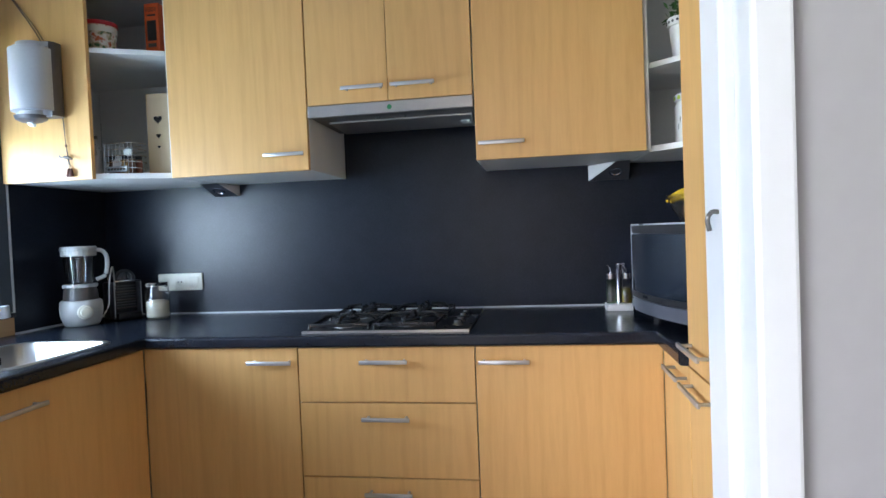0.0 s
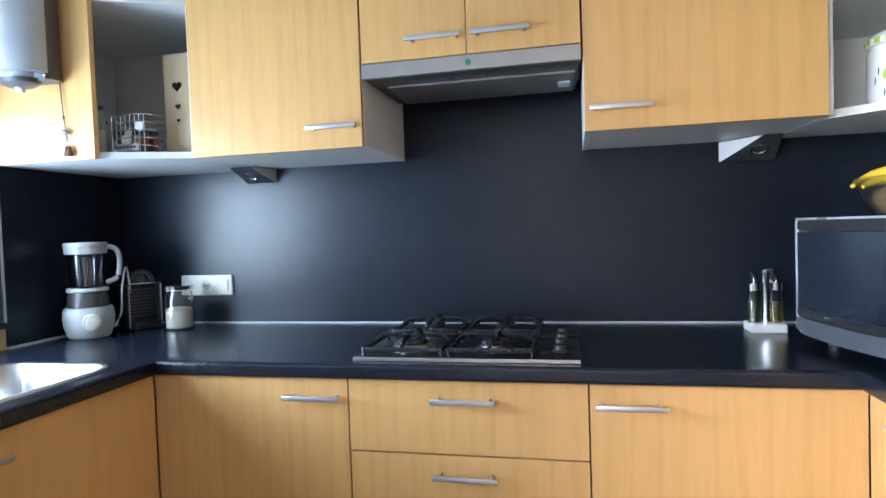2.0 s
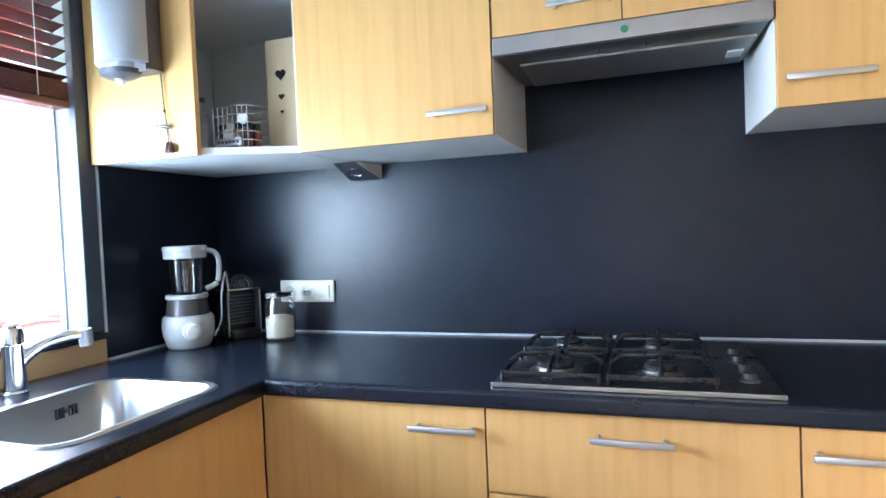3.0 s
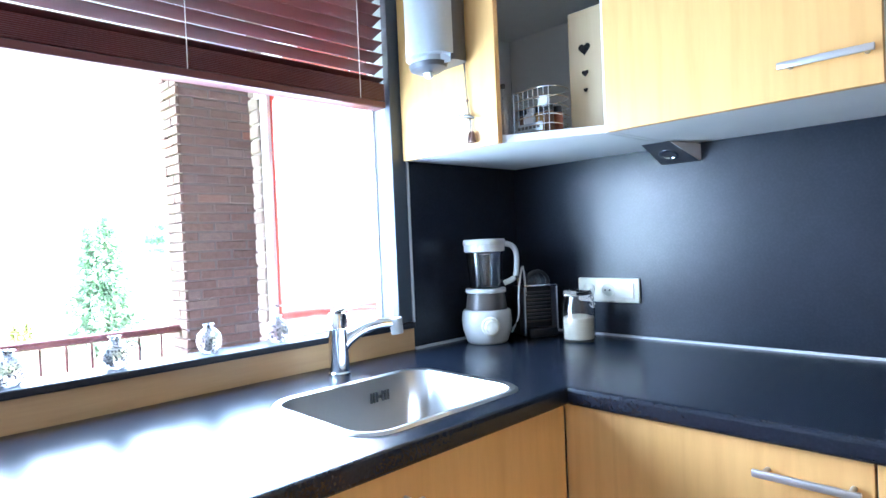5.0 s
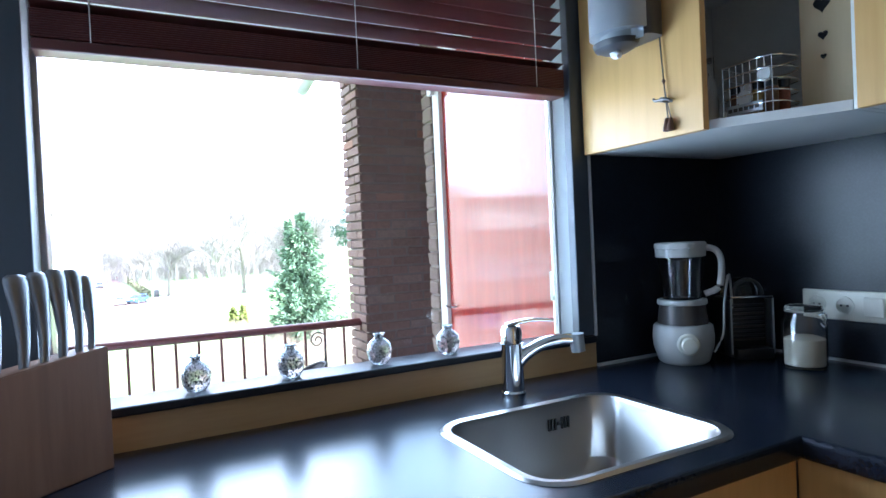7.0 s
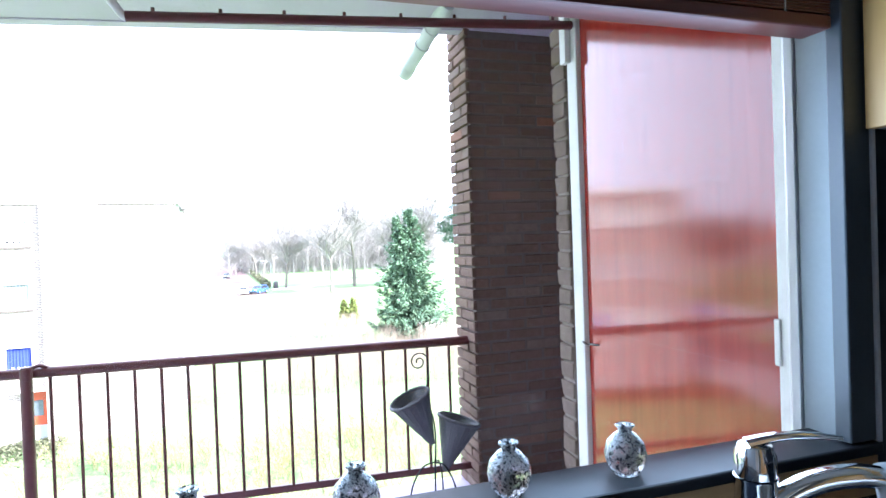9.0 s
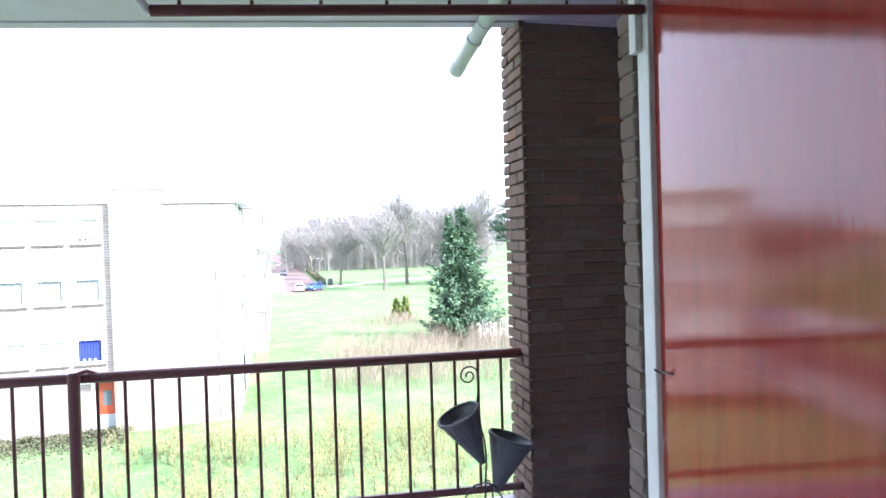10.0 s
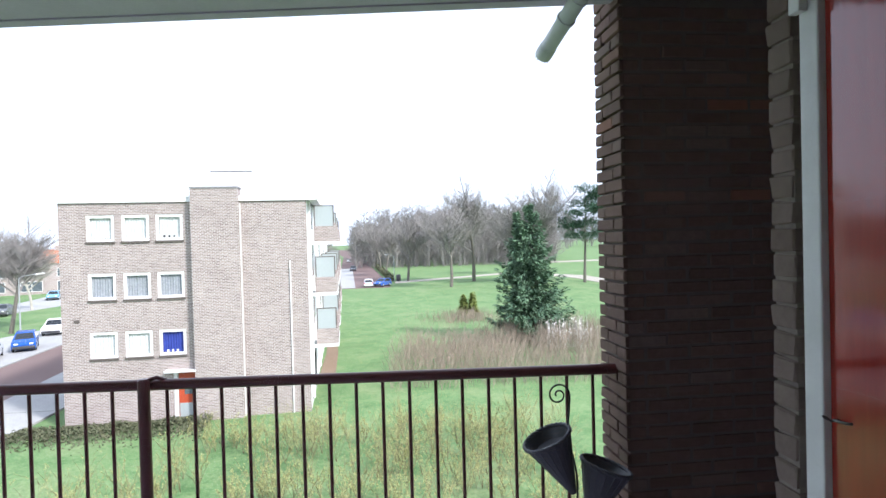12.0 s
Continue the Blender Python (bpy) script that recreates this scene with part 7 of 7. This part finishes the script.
tagged(new("ivy_bank", ivy.mesh("ivy_bank", IVY)), "low bank of dark ivy along the flats", "shrubs", kind="stuff")
hed = Net()
for i in range(3600):
    x = rs.uniform(-225, -126)
    c = Vector((x, 1.3 - (-x - 127) * 0.046 + rs.uniform(-0.6, 0.6), G + rs.uniform(0.1, 1.3)))
    u = Vector((rs.uniform(-1, 1), rs.uniform(-1, 1), rs.uniform(-0.6, 0.9))).normalized() * rs.uniform(0.16, 0.34)
    hed.quad(c, u, u.cross(Vector((rs.uniform(-1, 1), rs.uniform(-1, 1), 1))).normalized() * 0.16)
tagged(new("street_hedge", hed.mesh("street_hedge", IVY)), "low dark hedge along the street", "hedge", kind="stuff")

# ---------- cars, lamps, bin ----------
RUBBER = plain("black_rubber", (0.015, 0.015, 0.016), 0.8)
CAR_GLASS = plain("dark_car_glass", (0.02, 0.025, 0.03), 0.08)
TAIL = plain("red_tail_light", (0.45, 0.02, 0.015), 0.25)
def car(at, turn, paint, label, L=4.1, W=1.72, H=1.46, estate=True):
    c = new("parked_car")
    c.matrix_basis = Matrix.Translation(at) @ Matrix.Rotation(radians(turn), 4, 'Z')
    tagged(c, label, "car", "parked cars")
    def cp_(name, bm, mat, parent=None, lab=""):
        ob = new(name, mesh_of(name, bm, mat, True))
        ob.parent = parent or c
        return tagged(ob, lab)
    def shell(profile, w0, w1, inset=0.0):
        bm = bmesh.new()
        n = len(profile)
        zmax = max(z for _, z in profile)
        def half_w(z):
            return (w0 if z < 0.85 else w0 + (w1 - w0) * (z - 0.85) / max(0.01, zmax - 0.85)) - inset
        a = [bm.verts.new((x, -half_w(z), z)) for x, z in profile]
        b = [bm.verts.new((x, half_w(z), z)) for x, z in profile]
        bm.faces.new(a)
        bm.faces.new(b[::-1])
        for i in range(n):
            bm.faces.new((a[i], b[i], b[(i + 1) % n], a[(i + 1) % n]))
        bmesh.ops.bevel(bm, geom=bm.edges[:], offset=0.035, segments=2, affect='EDGES')
        return bm
    h = L / 2
    back = [(h * 0.97, 0.92), (h * 0.86, H - 0.06), (h * 0.70, H)] if estate else [(h * 0.99, 0.90), (h * 0.62, 0.98), (h * 0.34, H)]
    body = cp_("body", shell([(-h, 0.25), (-h, 0.62), (-h * 0.93, 0.78), (-h * 0.46, 0.93), (-h * 0.14, H - 0.04), (h * 0.1, H)] + back[::-1] + [(h, 0.60), (h * 0.98, 0.25)], W / 2, W / 2 - 0.22), paint)
    for s in (-1, 1):
        bm = bmesh.new()
        pts = [(-h * 0.36, 0.95), (-h * 0.10, H - 0.10), (h * 0.12, H - 0.07), (h * (0.64 if estate else 0.34), H - 0.08), (h * (0.80 if estate else 0.52), 0.95)]
        q = []
        for x, z in pts:
            w = W / 2 - 0.22 * (z - 0.85) / (H - 0.85)
            q.append(bm.verts.new((x, s * (w + 0.006), z)))
        bm.faces.new(q)
        cp_("side_window", bm, CAR_GLASS)
    for x0, z0, x1, z1, nm in ((-h * 0.44, 0.945, -h * 0.155, H - 0.075, "windscreen"), (back[0][0] * 0.985, 0.96, back[1][0], H - 0.12, "rear_window")):
        bm = bmesh.new()
        off = -0.012 if x0 < 0 else 0.02
        q = [bm.verts.new((x + off, s * (W / 2 - 0.12 - 0.20 * (z - 0.85) / (H - 0.85)), z + 0.012)) for x, z, s in ((x0, z0, -1), (x0, z0, 1), (x1, z1, 1), (x1, z1, -1))]
        bm.faces.new(q)
        cp_(nm, bm, CAR_GLASS)
    for x in (-h * 0.62, h * 0.62):
        for s in (-1, 1):
            bm = bmesh.new()
            rod(bm, (x, s * (W / 2 - 0.17), 0.31), (x, s * (W / 2 + 0.015), 0.31), 0.31, n=22)
            w = cp_("wheel", bm, RUBBER)
            bm = bmesh.new()
            rod(bm, (x, s * (W / 2 + 0.014), 0.31), (x, s * (W / 2 + 0.028), 0.31), 0.20, n=18)
            cp_("rim", bm, SILVER_PLASTIC, w, "silver rim")
    for s in (-1, 1):
        cp_("headlight", bm_box(-h - 0.01, -h * 0.93, s * (W / 2 - 0.32) - 0.14, s * (W / 2 - 0.32) + 0.14, 0.62, 0.74, bevel=0.02), FAR_WHITE)
        cp_("tail_light", bm_box(h * 0.955, h + 0.012, s * (W / 2 - 0.13) - 0.08, s * (W / 2 - 0.13) + 0.08, 0.66, 0.92, bevel=0.02), TAIL)
    cp_("bumper", bm_box(-h - 0.03, -h + 0.05, -W / 2 + 0.06, W / 2 - 0.06, 0.26, 0.50, bevel=0.03), DARK_GREY)
    return c
BLUE_CAR = plain("bright_blue_car_paint", (0.02, 0.10, 0.40), 0.22, 0.2, vary=0.03)
WHITE_CAR = plain("white_car_paint", (0.70, 0.71, 0.72), 0.22, vary=0.02)
GREY_CAR = plain("grey_car_paint", (0.18, 0.19, 0.20), 0.25, 0.4, vary=0.03)
PALE_BLUE_CAR = plain("pale_blue_car_paint", (0.20, 0.42, 0.60), 0.25, 0.2, vary=0.03)
for (x, y), tn, pa, lab, est in (((-54.6, -31.7), 205, BLUE_CAR, "bright blue parked hatchback", True), ((-50.2, -32.1), 25, WHITE_CAR, "white parked car with red tail lights", True), ((-64.0, -34.0), 195, WHITE_CAR, "white parked saloon beside the lawn", False),
                                 ((-84.0, -50.6), 195, GREY_CAR, "dark grey parked car", False), ((-107.5, -56.2), 200, PALE_BLUE_CAR, "pale blue parked car by the houses", True), ((-112.5, -3.2), 0, WHITE_CAR, "pale parked car at the street end", False),
                                 ((-112.8, -0.6), 150, BLUE_CAR, "blue parked car at the street end", True), ((-176, -8.6), 180, GREY_CAR, "grey car on the street", True), ((-248, -13.2), 180, WHITE_CAR, "white car far down the street", True), ((-224, -6.0), 0, GREY_CAR, "dark car far down the street", True)):
    car((x, y, G + 0.10 if x > -110 else G + 0.06), tn, pa, lab, estate=est)

LAMP_GREY = plain("galvanised_lamp_post", (0.42, 0.44, 0.45), 0.5, 0.5)
def street_lamp(x, y, h, dx, dy):
    s = thing("street_lamp", (x, y, G), "pale galvanised street lamp with an arm", "street lamp", "street lamps")
    bm = bmesh.new()
    rod(bm, (x, y, G), (x, y, G + h), 0.085, 0.05, 10)
    part("pole", bm, LAMP_GREY, s, "", True)
    bm = bmesh.new()
    tube(bm, [(x, y, G + h - 0.02), (x + dx * 0.15, y + dy * 0.15, G + h + 0.25), (x + dx * 0.7, y + dy * 0.7, G + h + 0.4)], 0.04, 8)
    part("arm", bm, LAMP_GREY, s, "", True)
    bm = bmesh.new()
    tube(bm, [(x + dx * 0.65, y + dy * 0.65, G + h + 0.36), (x + dx, y + dy, G + h + 0.46)], 0.11, 8, 0.07)
    part("lantern", bm, WHITE_PLASTIC, s, "", True)
street_lamp(-64.5, -37.6, 5.7, -0.6, 2.2)
street_lamp(-221, -3.0, 6.8, 0.4, -1.8)
street_lamp(-127, 2.0, 5.2, 0.3, -2.0)
bi = thing("litter_bin", (-124.9, 2.8, G), "dark litter bin beside the street", "bin")
bm = bmesh.new()
lathe(bm, [(0.42, 0), (0.5, 0.1), (0.5, 1.3), (0.4, 1.45), (0.001, 1.5)], (-124.9, 2.8, G), 14)
part("drum", bm, DARK_GREY, bi, "", True)
